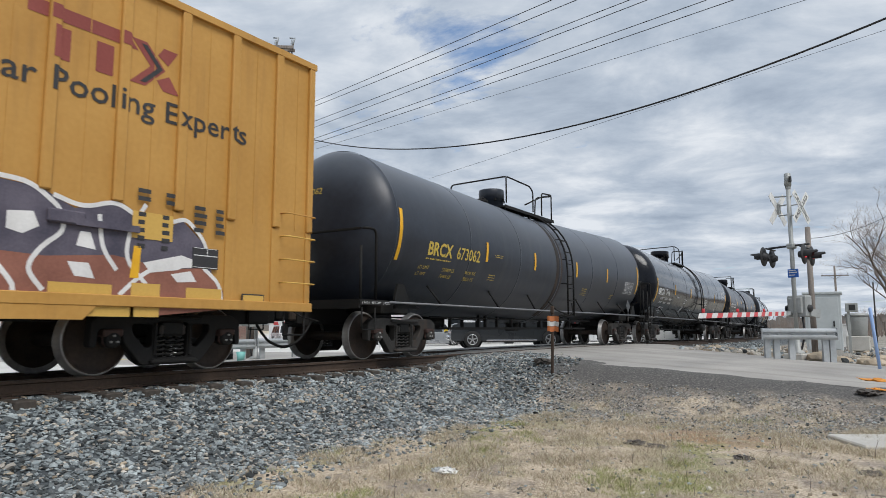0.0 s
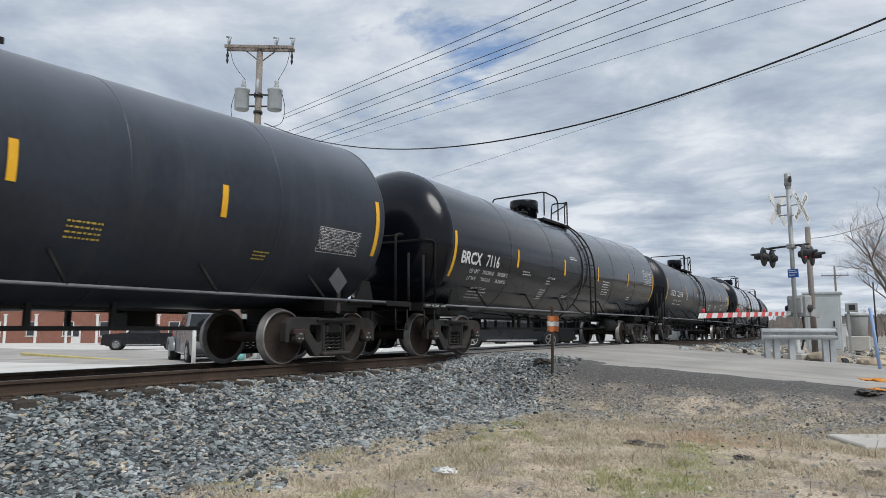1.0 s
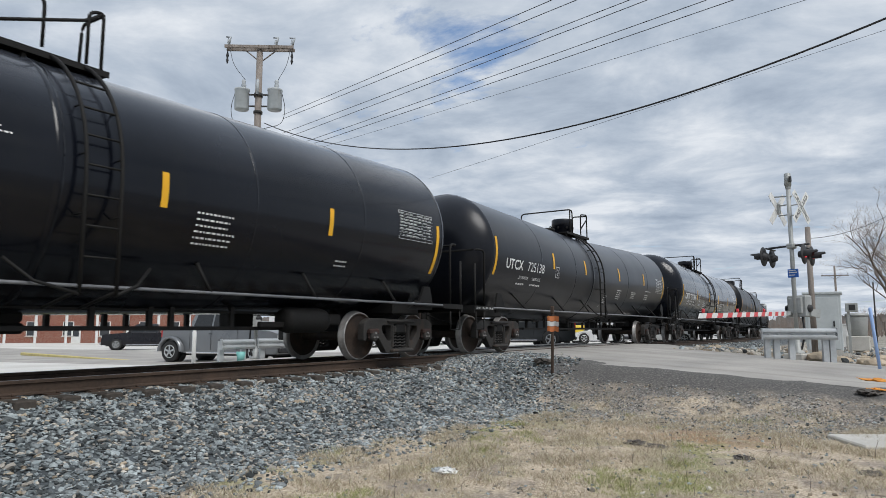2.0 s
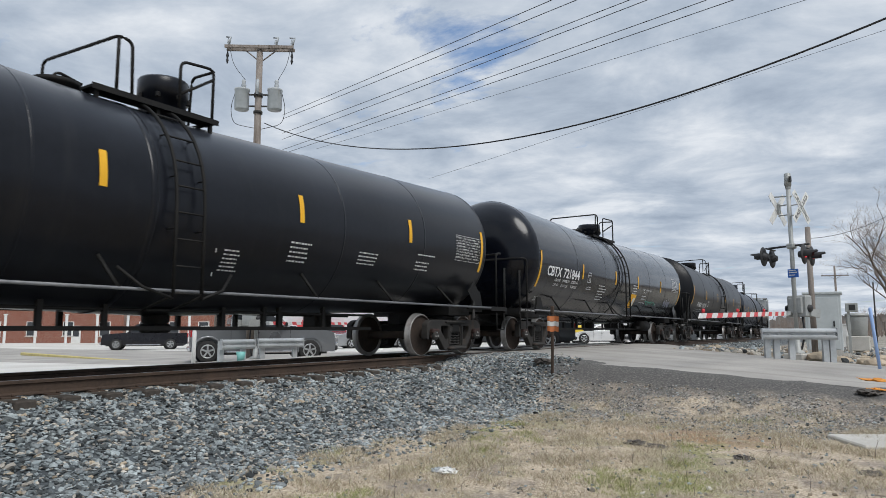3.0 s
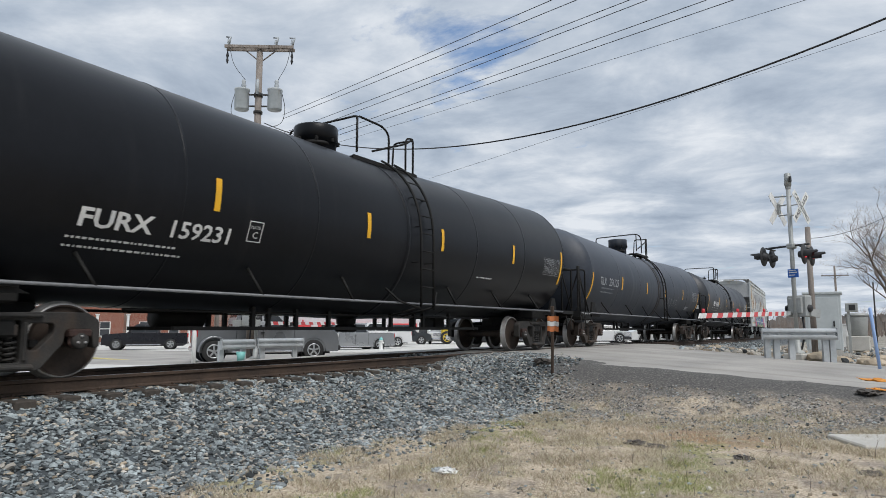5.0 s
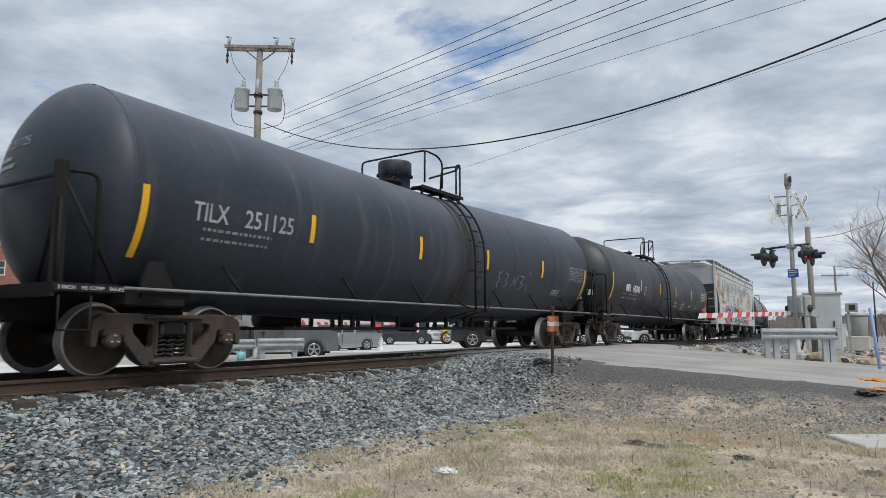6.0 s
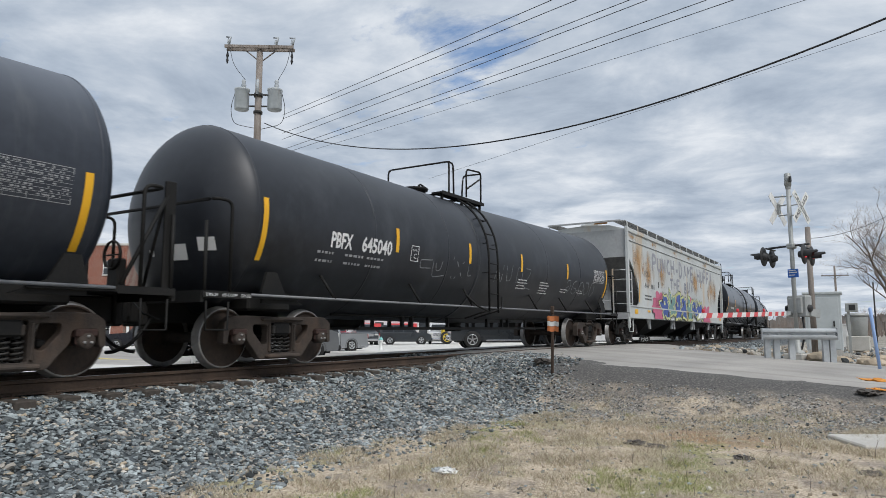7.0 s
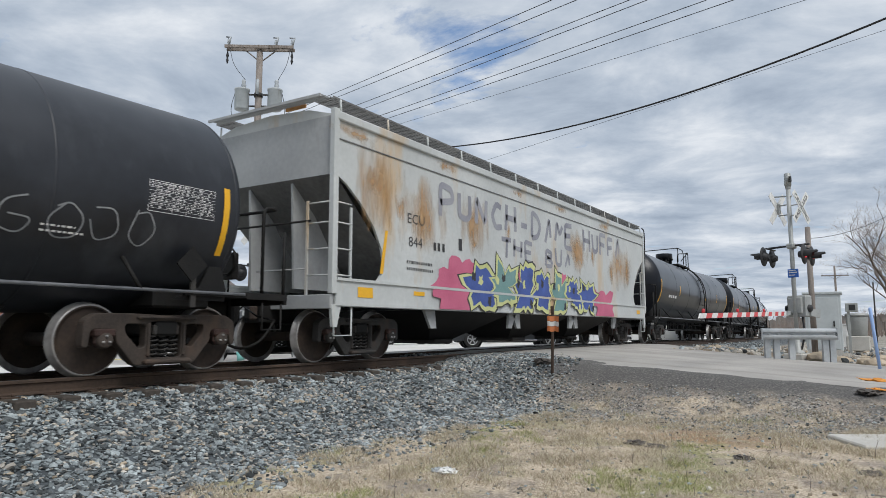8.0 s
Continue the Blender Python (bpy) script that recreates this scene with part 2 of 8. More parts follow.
# ---------------------------------------------------------------- mesh building
class Build:
    """Collects the faces of one mesh."""

    def __init__(self):
        self.v, self.f, self.k, self.smooth = [], [], [], []
        self.mats = []

    def _mi(self, m):
        if m not in self.mats:
            self.mats.append(m)
        return self.mats.index(m)

    def add(self, verts, faces, m, at=None, smooth=False):
        o = len(self.v)
        self.v += [tuple(at @ Vector(p)) if at else tuple(p) for p in verts]
        self.f += [tuple(i + o for i in q) for q in faces]
        self.k += [self._mi(m)] * len(faces)
        self.smooth += [smooth] * len(faces)
        return self

    def box(self, c, s, m, at=None, bev=0.0):
        x, y, z = (d / 2 for d in s)
        b = min(bev, x * 0.9, y * 0.9, z * 0.9)
        t = Matrix.Translation(c)
        t = at @ t if at else t
        if b <= 0:
            vs = [(i * x, j * y, k * z) for i in (-1, 1) for j in (-1, 1) for k in (-1, 1)]
            fs = [(0, 1, 3, 2), (4, 6, 7, 5), (0, 4, 5, 1), (2, 3, 7, 6), (0, 2, 6, 4), (1, 5, 7, 3)]
            return self.add(vs, fs, m, t)
        bm = bmesh.new()
        bmesh.ops.create_cube(bm, size=1.0, matrix=Matrix.Diagonal((*s, 1)))
        bmesh.ops.bevel(bm, geom=bm.edges[:], offset=b, segments=1, affect="EDGES")
        bm.verts.index_update()
        self.add([v.co[:] for v in bm.verts], [[v.index for v in q.verts] for q in bm.faces], m, t)
        bm.free()
        return self

    def rings(self, rings, m, at=None, cap=(True, True), smooth=True, close=True):
        n = len(rings[0])
        vs = [p for q in rings for p in q]
        fs = []
        for i in range(len(rings) - 1):
            for j in range(n if close else n - 1):
                a, b = i * n + j, i * n + (j + 1) % n
                fs.append((a, b, b + n, a + n))
        self.add(vs, fs, m, at, smooth)
        o = len(self.v) - len(vs)
        for on, base, flip in ((cap[0], 0, True), (cap[1], (len(rings) - 1) * n, False)):
            if on and close:
                q = [o + base + j for j in range(n)]
                self.f.append(tuple(reversed(q)) if flip else tuple(q))
                self.k.append(self._mi(m))
                self.smooth.append(False)
        return self

    def lathe(self, profile, m, axis="Y", n=24, at=None, cap=(True, True), smooth=True):
        """profile: (place along the axis, radius)."""
        rings = []
        for a, r in profile:
            q = []
            for j in range(n):
                t = 2 * math.pi * j / n
                c, s = r * math.cos(t), r * math.sin(t)
                q.append({"X": (a, c, s), "Y": (s, a, c), "Z": (c, s, a)}[axis])
            rings.append(q)
        return self.rings(rings, m, at, cap, smooth)

    def tube(self, pts, r, m, n=8, at=None):
        pts = [Vector(p) for p in pts]
        rings = []
        ref = Vector((0, 0, 1))
        for i, p in enumerate(pts):
            d = (pts[min(i + 1, len(pts) - 1)] - pts[max(i - 1, 0)]).normalized()
            if abs(d.dot(ref)) > 0.95:
                ref = Vector((1, 0, 0)) if abs(d.x) < 0.9 else Vector((0, 1, 0))
            a = d.cross(ref).normalized()
            b = d.cross(a)
            rings.append([tuple(p + a * (r * math.cos(2 * math.pi * j / n)) + b * (r * math.sin(2 * math.pi * j / n))) for j in range(n)])
        return self.rings(rings, m, at)

    def plate(self, outline, thick, m, at=None):
        """A flat polygon in the local YZ plane, thick along X, with its front at x = 0."""
        n = len(outline)
        vs = [(0, y, z) for y, z in outline] + [(-thick, y, z) for y, z in outline]
        fs = [tuple(range(n)), tuple(reversed(range(n, 2 * n)))]
        fs += [(j, j + n, (j + 1) % n + n, (j + 1) % n) for j in range(n)]
        return self.add(vs, fs, m, at)

    def mesh(self, name):
        me = bpy.data.meshes.new(name)
        me.from_pydata(self.v, [], self.f)
        for m in self.mats:
            me.materials.append(m)
        me.polygons.foreach_set("material_index", self.k)
        me.polygons.foreach_set("use_smooth", self.smooth)
        me.validate()
        bm = bmesh.new()
        bm.from_mesh(me)
        bmesh.ops.recalc_face_normals(bm, faces=bm.faces[:])
        bm.to_mesh(me)
        bm.free()
        me.update()
        return me


def part(name, b, parent, label="", at=None):
    """One mesh object under a thing or a part."""
    ob = new(name, b if isinstance(b, bpy.types.Mesh) else b.mesh(name))
    ob.parent = parent
    if at:
        ob.matrix_basis = at
    return tagged(ob, label)


def thing(name, b, label, category, group="", kind="", at=None):
    ob = new(name, b.mesh(name) if isinstance(b, Build) else b)
    if at:
        ob.matrix_basis = at
    return tagged(ob, label, category, group, kind)


def bend(pts, r=0.12, n=4):
    """Rounds the corners of a line of points."""
    pts = [Vector(p) for p in pts]
    out = [pts[0]]
    for a, b, c in zip(pts, pts[1:], pts[2:]):
        k = min(r, (a - b).length * 0.45, (c - b).length * 0.45)
        p, q = b + (a - b).normalized() * k, b + (c - b).normalized() * k
        for i in range(n + 1):
            t = i / n
            out.append(p * (1 - t) ** 2 + b * (2 * t * (1 - t)) + q * t ** 2)
    return out + [pts[-1]]


def letters(text, height, squeeze=1.0, bold=0.0):
    """The mesh of a line of text in the plane (u, v), its left end at u = 0."""
    cu = bpy.data.curves.new("letters", "FONT")
    cu.body, cu.size, cu.resolution_u, cu.offset = text, height / 0.70, 2, bold
    ob = bpy.data.objects.new("letters", cu)
    scene.collection.objects.link(ob)
    bpy.context.view_layer.update()
    me = bpy.data.meshes.new_from_object(ob)
    vs, fs = [v.co[:2] for v in me.vertices], [tuple(q.vertices) for q in me.polygons]
    bpy.data.objects.remove(ob)
    bpy.data.meshes.remove(me)
    bpy.data.curves.remove(cu)
    return [(x * squeeze, y) for x, y in vs], fs


# ---------------------------------------------------------------- ground
def ramp01(v, a, b):
    t = min(max((v - a) / (b - a), 0.0), 1.0)
    return t * t * (3 - 2 * t)


def lerp_table(v, table):
    for (a, p), (b, q) in zip(table, table[1:]):
        if v <= b:
            return p + (q - p) * min(max((v - a) / (b - a), 0), 1)
    return table[-1][1]


ROAD_Y0, ROAD_Y1 = 14.6, 23.6


def road_z(x):
    return lerp_table(x, [(-60, -1.08), (-45, -0.93), (-32, -0.82), (-21, -0.64), (-14, -0.2), (-11, -0.02), (-7.4, -0.02), (-2.4, -0.30), (0, -0.45), (6, -0.62), (60, -0.8)])


def ground_z(x, y):
    swing = curve_x(y)
    if swing > -40:
        x = x - swing
    base = lerp_table(x, [(-60, -1.1), (-45, -0.95), (-32, -0.84), (-21, -0.66), (-14.5, -0.42), (-12.1, -0.40), (-10.9, -0.21), (-8.9, -0.21), (-8.55, -0.215), (-8.05, -0.23), (-6.4, -0.93), (-5.5, -0.96), (0, -0.95), (4, -0.9), (60, -0.8)])
    far = lerp_table(x, [(-60, -1.1), (-45, -0.95), (-32, -0.84), (-21, -0.66), (-14.5, -0.42), (-12.1, -0.40), (-10.9, -0.21), (-8.05, -0.21), (-6.9, -0.40), (0, -0.52), (60, -0.7)])
    z = base + (far - base) * ramp01(y, 20, 26)
    w = ramp01(y, ROAD_Y0 - 2.3, ROAD_Y0 - 0.2) * (1 - ramp01(y, ROAD_Y1 + 0.2 + (5.5 if x < -4 else 0), ROAD_Y1 + 2.0 + (5.5 if x < -4 else 0)))
    z = z + (road_z(x) - 0.03 - z) * w
    z += grade_z(y) * (1 - ramp01(abs(x - TRACK), 3.5, 9.0))
    if x > -7.5:
        z += 0.03 * noise.noise((x * 0.9, y * 0.9, 0)) + 0.012 * noise.noise((x * 4, y * 4, 3))
    return z


def axis_steps(spans):
    out = []
    for a, b, n in spans:
        out += [a + (b - a) * i / n for i in range(n)]
    return out + [spans[-1][1]]


gx = axis_steps([(-2400, -300, 6), (-300, -60, 10), (-60, -14.5, 30), (-14.5, -5.5, 45), (-5.5, 5, 70), (5, 60, 20), (60, 2400, 8)])
gy = axis_steps([(-2400, -60, 6), (-60, 0, 15), (0, 28, 190), (28, 90, 40), (90, 400, 12), (400, 2400, 6)])
gb = Build()
gv = [(x, y, ground_z(x, y)) for y in gy for x in gx]
nx = len(gx)
gf = [(j * nx + i, j * nx + i + 1, (j + 1) * nx + i + 1, (j + 1) * nx + i) for j in range(len(gy) - 1) for i in range(nx - 1)]


def ground_material():
    m, n, l, bsdf = nodes_of("ground_soil_grass_gravel")
    tc = n.new("ShaderNodeTexCoord")
    sp = n.new("ShaderNodeSeparateXYZ")
    l.new(tc.outputs["Object"], sp.inputs[0])

    def tex(scale, detail=5, rough=0.55):
        k = n.new("ShaderNodeTexNoise")
        k.inputs["Scale"].default_value, k.inputs["Detail"].default_value, k.inputs["Roughness"].default_value = scale, detail, rough
        l.new(tc.outputs["Object"], k.inputs["Vector"])
        return k.outputs["Fac"]

    def math_(op, a, b):
        k = n.new("ShaderNodeMath")
        k.operation = op
        for i, v in enumerate((a, b)):
            if isinstance(v, (int, float)):
                k.inputs[i].default_value = v
            else:
                l.new(v, k.inputs[i])
        return k.outputs[0]

    def span(v, a, b):
        k = n.new("ShaderNodeMapRange")
        k.inputs["From Min"].default_value, k.inputs["From Max"].default_value = a, b
        l.new(v, k.inputs["Value"])
        return k.outputs[0]

    def cr(src, stops):
        k = n.new("ShaderNodeValToRGB")
        els = k.color_ramp.elements
        while len(els) < len(stops):
            els.new(0.5)
        for e, (p, c) in zip(els, stops):
            e.position, e.color = p, (*c, 1)
        l.new(src, k.inputs[0])
        return k.outputs["Color"]

    def mix(fac, a, b):
        k = n.new("ShaderNodeMix")
        k.data_type = "RGBA"
        l.new(fac, k.inputs["Factor"])
        l.new(a, k.inputs["A"])
        l.new(b, k.inputs["B"])
        return k.outputs["Result"]

    wob = math_("MULTIPLY", math_("SUBTRACT", tex(0.8, 4), 0.5), 1.6)
    wx = math_("ADD", sp.outputs["X"], wob)
    wy = math_("ADD", sp.outputs["Y"], wob)
    fine = tex(28, 6, 0.7)
    straw = cr(fine, [(0.30, (0.19, 0.145, 0.10)), (0.48, (0.48, 0.395, 0.295)), (0.66, (0.74, 0.64, 0.50))])
    green = cr(fine, [(0.30, (0.10, 0.11, 0.035)), (0.5, (0.23, 0.235, 0.09)), (0.68, (0.40, 0.38, 0.20))])
    grass = mix(span(tex(0.75, 3), 0.52, 0.66), straw, green)
    soil = cr(fine, [(0.3, (0.15, 0.12, 0.095)), (0.6, (0.42, 0.355, 0.29))])
    grass = mix(span(tex(1.7, 5), 0.50, 0.62), grass, soil)
    grass = mix(span(tex(5.5, 6, 0.65), 0.56, 0.70), grass, cr(fine, [(0.3, (0.09, 0.074, 0.06)), (0.65, (0.28, 0.235, 0.19))]))
    away = n.new("ShaderNodeVectorMath")
    away.operation = "DISTANCE"
    away.inputs[1].default_value = (-2.3, 10.6, -0.93)
    l.new(tc.outputs["Object"], away.inputs[0])
    leafy = math_("MULTIPLY", math_("SUBTRACT", 1.0, span(away.outputs["Value"], 0.3, 1.7)), span(tex(2.4, 5), 0.40, 0.56))
    grass = mix(leafy, grass, cr(fine, [(0.3, (0.15, 0.085, 0.05)), (0.66, (0.50, 0.31, 0.17))]))
    rocks = n.new("ShaderNodeTexVoronoi")
    rocks.inputs["Scale"].default_value = 17
    l.new(tc.outputs["Object"], rocks.inputs["Vector"])
    stone = cr(rocks.outputs["Color"], [(0.1, (0.035, 0.042, 0.047)), (0.6, (0.10, 0.115, 0.125)), (0.95, (0.24, 0.24, 0.235))])
    dark = cr(fine, [(0.3, (0.05, 0.048, 0.046)), (0.52, (0.105, 0.10, 0.095)), (0.68, (0.24, 0.225, 0.205))])
    pale = cr(math_("ADD", math_("MULTIPLY", fine, 0.4), math_("MULTIPLY", tex(0.3, 6), 0.6)),
              [(0.3, (0.47, 0.45, 0.41)), (0.5, (0.60, 0.585, 0.55)), (0.7, (0.70, 0.69, 0.66))])
    gravel = cr(math_("ADD", math_("MULTIPLY", tex(9, 6, 0.7), 0.6), math_("MULTIPLY", tex(0.4, 4), 0.4)),
                [(0.35, (0.13, 0.115, 0.09)), (0.5, (0.29, 0.265, 0.22)), (0.62, (0.45, 0.42, 0.37))])
    # the yard past the crossing, the verge, the made-up edge of the road, the track bed, the lot behind the track
    chips = n.new("ShaderNodeTexVoronoi")
    chips.inputs["Scale"].default_value = 34
    l.new(tc.outputs["Object"], chips.inputs["Vector"])
    grit = cr(chips.outputs["Color"], [(0.1, (0.06, 0.055, 0.05)), (0.55, (0.19, 0.175, 0.155)), (0.95, (0.46, 0.43, 0.39))])
    bare = math_("MULTIPLY", span(wy, 10.4, 12.0), span(tex(1.9, 6), 0.37, 0.54))
    grass = mix(bare, grass, grit)
    col = mix(span(wy, 22.5, 24.0), grass, gravel)
    edge = math_("MULTIPLY", span(wy, 13.15, 13.75), math_("SUBTRACT", 1.0, span(wy, 15.5, 16.5)))
    edge = math_("MULTIPLY", edge, span(wx, -9.0, -8.0))
    col = mix(edge, col, dark)
    bed = math_("SUBTRACT", 1.0, span(wx, -6.25, -5.75))
    col = mix(bed, col, stone)
    verge = math_("SUBTRACT", 1.0, span(wx, -12.5, -12.1))
    col = mix(verge, col, green)
    lot = math_("SUBTRACT", 1.0, span(wx, -13.8, -13.4))
    col = mix(lot, col, pale)
    field = span(math_("ABSOLUTE", sp.outputs["X"], 0.0), 120, 200)
    col = mix(field, col, straw)
    l.new(col, bsdf.inputs["Base Color"])
    bsdf.inputs["Roughness"].default_value = 0.95
    bp = n.new("ShaderNodeBump")
    bp.inputs["Strength"].default_value, bp.inputs["Distance"].default_value = 0.6, 0.03
    l.new(fine, bp.inputs["Height"])
    l.new(bp.outputs[0], bsdf.inputs["Normal"])
    return m


M["ground"] = ground_material()
gb.add(gv, gf, M["ground"], smooth=True)
thing("ground", gb, "dry winter grass, gravel and pale concrete ground", "ground", kind="structure")

# the road over the crossing
M["road"] = paint("worn_concrete_road", (0.27, 0.255, 0.235), (0.45, 0.425, 0.39), 0.9, grain=45, patch=0.6, bump=0.25,
                  streak=(0.05, 1.6, 1), streak_col=(0.22, 0.21, 0.20), streak_lo=0.52, streak_hi=0.75)
rb = Build()
rx = axis_steps([(-120, -14, 30), (-14, 6, 60), (6, 200, 20)])


def road_edges(x):
    k = 0.18 * noise.noise((x * 0.7, 0, 5)) + 0.07 * noise.noise((x * 3.1, 0, 9))
    return ROAD_Y0 + k, lerp_table(x, [(-12, 30.0), (-7.5, 29.0), (-5.5, 27.0), (-4.0, 25.0), (-2.2, 23.6)]) + k * 0.8


rv, rf = [], []
for i, x in enumerate(rx):
    a, b = road_edges(x)
    for j in range(9):
        y = a + (b - a) * j / 8
        rv.append((x, y, road_z(x) + (0.012 if j not in (0, 8) else -0.035)))
for i in range(len(rx) - 1):
    for j in range(8):
        rf.append((i * 9 + j, (i + 1) * 9 + j, (i + 1) * 9 + j + 1, i * 9 + j + 1))
# the flangeways are left open beside each rail
keep = [q for q in rf if not any(abs(sum(rv[k][0] for k in q) / 4 - (TRACK + s * 0.75)) < 0.22 for s in (-1, 1))]
rb.add(rv, keep, M["road"], smooth=True)
thing("road", rb, "worn pale road over the level crossing", "road", kind="structure")

# ---------------------------------------------------------------- track
RAIL = [(-0.069, -0.172), (0.069, -0.172), (0.069, -0.160), (0.012, -0.140), (0.010, -0.052), (0.036, -0.040), (0.036, -0.012), (0.028, 0.0),
        (-0.028, 0.0), (-0.036, -0.012), (-0.036, -0.040), (-0.010, -0.052), (-0.012, -0.140), (-0.069, -0.160)]
for s in (-1, 1):
    b = Build()
    xc = TRACK + s * 0.7535
    n = len(RAIL)
    ys = axis_steps([(-40, 30, 10), (30, 150, 60), (150, 380, 20)])
    vs = [(xc + p + curve_x(y), y, z + grade_z(y)) for y in ys for p, z in RAIL]
    for i in range(len(ys) - 1):
        for j in range(n):
            q = (i * n + j, i * n + (j + 1) % n, (i + 1) * n + (j + 1) % n, (i + 1) * n + j)
            b.add([vs[k] for k in q], [(0, 1, 2, 3)], M["rail_top"] if j == 7 else M["rail_side"])
    thing("rail", b, "rusty steel rail with a polished head", "rail", "rails of the track")
tie = Build().box((0, 0, -0.085), (2.6, 0.23, 0.17), M["tie"], bev=0.015).mesh("tie")
plate_me = Build()
for s in (-1, 1):
    plate_me.box((s * 0.7535, 0, 0.008), (0.36, 0.19, 0.016), M["rail_side"])
    for k in (-1, 1):
        plate_me.lathe([(0.016, 0.018), (0.045, 0.018)], M["rail_side"], "Z", 6, at=pose(s * 0.7535 + k * 0.1, 0.06 * k, 0))
plate_me = plate_me.mesh("tie_plates")
track_ties = tagged(new("track_ties"), "weathered wooden ties under the rails", "ties", kind="structure")
y, k = -8.0, 0
rng = random.Random(4)
while y < 60:
    if not ROAD_Y0 - 0.2 < y < ROAD_Y1 + 0.2:
        ob = part("tie", tie, track_ties, at=pose(TRACK + curve_x(y) + rng.uniform(-0.04, 0.04), y, -0.19 + grade_z(y), 0, 0, rng.uniform(-0.8, 0.8)))
        part("tie_plates", plate_me, ob)
    y += 0.52

# ---------------------------------------------------------------- the train: shared pieces
TANK_H, TANK_LEAD, TANK_TAIL = 7.65, 7.93, 7.78     # the end tapes, and where the leading and trailing heads begin


def wheelset_mesh():
    b = Build()
    wheel = [(0.0, 0.08), (0.0, 0.13), (-0.02, 0.19), (-0.035, 0.36), (-0.03, 0.405), (0.0, 0.415)]
    face = [(0.0, 0.415), (0.0, 0.434)]
    tread = [(0.0, 0.434), (-0.001, 0.448), (-0.014, 0.457), (-0.10, 0.462), (-0.115, 0.486), (-0.132, 0.486), (-0.136, 0.46), (-0.136, 0.40)]
    inner = [(-0.136, 0.40), (-0.10, 0.36), (-0.09, 0.2), (-0.17, 0.13), (-0.17, 0.09)]
    for s in (-1, 1):
        at = Matrix.Translation((s * 0.80, 0, 0)) @ Matrix.Diagonal((s, 1, 1, 1))
        b.lathe(wheel, M["wheel"], "X", 40, at, (False, False))
        b.lathe(face, M["wheel"], "X", 40, at, (False, False))
        b.lathe(tread, M["tread"], "X", 40, at, (False, False))
        b.lathe(inner, M["wheel"], "X", 40, at, (False, False))
    b.lathe([(-1.09, 0.0), (-1.09, 0.075), (-0.82, 0.08), (-0.62, 0.10), (0, 0.082), (0.62, 0.10), (0.82, 0.08), (1.09, 0.075), (1.09, 0.0)], M["wheel"], "X", 16, cap=(False, False))
    return b.mesh("wheelset")


def cast_mesh(outlines, thick, m, bev=0.014):
    """A casting with rounded edges and windows through it, in the YZ plane, its middle at x = 0."""
    cu = bpy.data.curves.new("casting", "CURVE")
    cu.dimensions, cu.fill_mode = "2D", "BOTH"
    cu.extrude, cu.bevel_depth, cu.bevel_resolution, cu.offset = thick / 2 - bev, bev, 1, -bev
    for pts in outlines:
        sp = cu.splines.new("POLY")
        sp.points.add(len(pts) - 1)
        for q, (y, z) in zip(sp.points, pts):
            q.co = (y, z, 0, 1)
        sp.use_cyclic_u = True
    ob = bpy.data.objects.new("casting", cu)
    scene.collection.objects.link(ob)
    bpy.context.view_layer.update()
    me = bpy.data.meshes.new_from_object(ob)
    vs, fs = [(v.co.z, v.co.x, v.co.y) for v in me.vertices], [tuple(q.vertices) for q in me.polygons]
    bpy.data.objects.remove(ob)
    bpy.data.meshes.remove(me)
    bpy.data.curves.remove(cu)
    return vs, fs


def rounded(pts, r=0.05, n=3):
    """A closed outline with its corners rounded."""
    mid = ((pts[0][0] + pts[-1][0]) / 2, (pts[0][1] + pts[-1][1]) / 2)
    loop = bend([(*mid, 0)] + [(*p, 0) for p in pts] + [(*mid, 0)], r, n)
    return [(p.x, p.y) for p in loop[:-1]]


def sideframe_mesh(m):
    """One cast side frame, outer face near x = 0, along Y, axles at +-0.889; z from the rail."""
    b = Build()
    half = [(0.0, 0.775), (0.55, 0.795), (1.00, 0.79), (1.15, 0.70), (1.16, 0.37), (1.08, 0.36), (1.05, 0.585), (0.73, 0.585), (0.715, 0.42), (0.63, 0.33), (0.45, 0.12)]
    outer = rounded(half + [(-y, z) for y, z in reversed(half[1:])], 0.05)
    holes = [rounded([(-0.235, 0.215), (-0.235, 0.69), (0.235, 0.69), (0.235, 0.215)], 0.04)]
    for s in (-1, 1):
        holes.append(rounded([(s * 0.30, 0.66), (s * 0.60, 0.66), (s * 0.60, 0.55), (s * 0.40, 0.34), (s * 0.31, 0.36)], 0.07, 4))
    b.add(*cast_mesh([outer] + holes, 0.15, m), m, pose(-0.07, 0, 0))
    for s in (-1, 1):
        b.box((-0.03, s * 0.889, 0.545), (0.20, 0.27, 0.10), M["adapter"], bev=0.02)
        b.box((-0.01, s * 0.889, 0.47), (0.12, 0.23, 0.20), M["adapter"], bev=0.05)
        b.lathe([(-0.1, 0.105), (0.055, 0.105), (0.075, 0.085), (0.075, 0.0)], m, "X", 18, pose(0, s * 0.889, 0.457))
        for k in range(3):
            a = radians(90 + 120 * k)
            b.lathe([(0.07, 0.017), (0.095, 0.017), (0.095, 0.0)], M["tread"], "X", 6, pose(0, s * 0.889 + 0.05 * math.cos(a), 0.457 + 0.05 * math.sin(a)), (False, False))
        b.box((0.015, s * 0.27, 0.45), (0.05, 0.045, 0.44), m, bev=0.015)
    b.box((0.0, 0, 0.165), (0.22, 0.70, 0.07), m, bev=0.025)
    b.box((0.01, 0, 0.742), (0.10, 0.9, 0.05), m, bev=0.02)
    return b.mesh("side_frame")


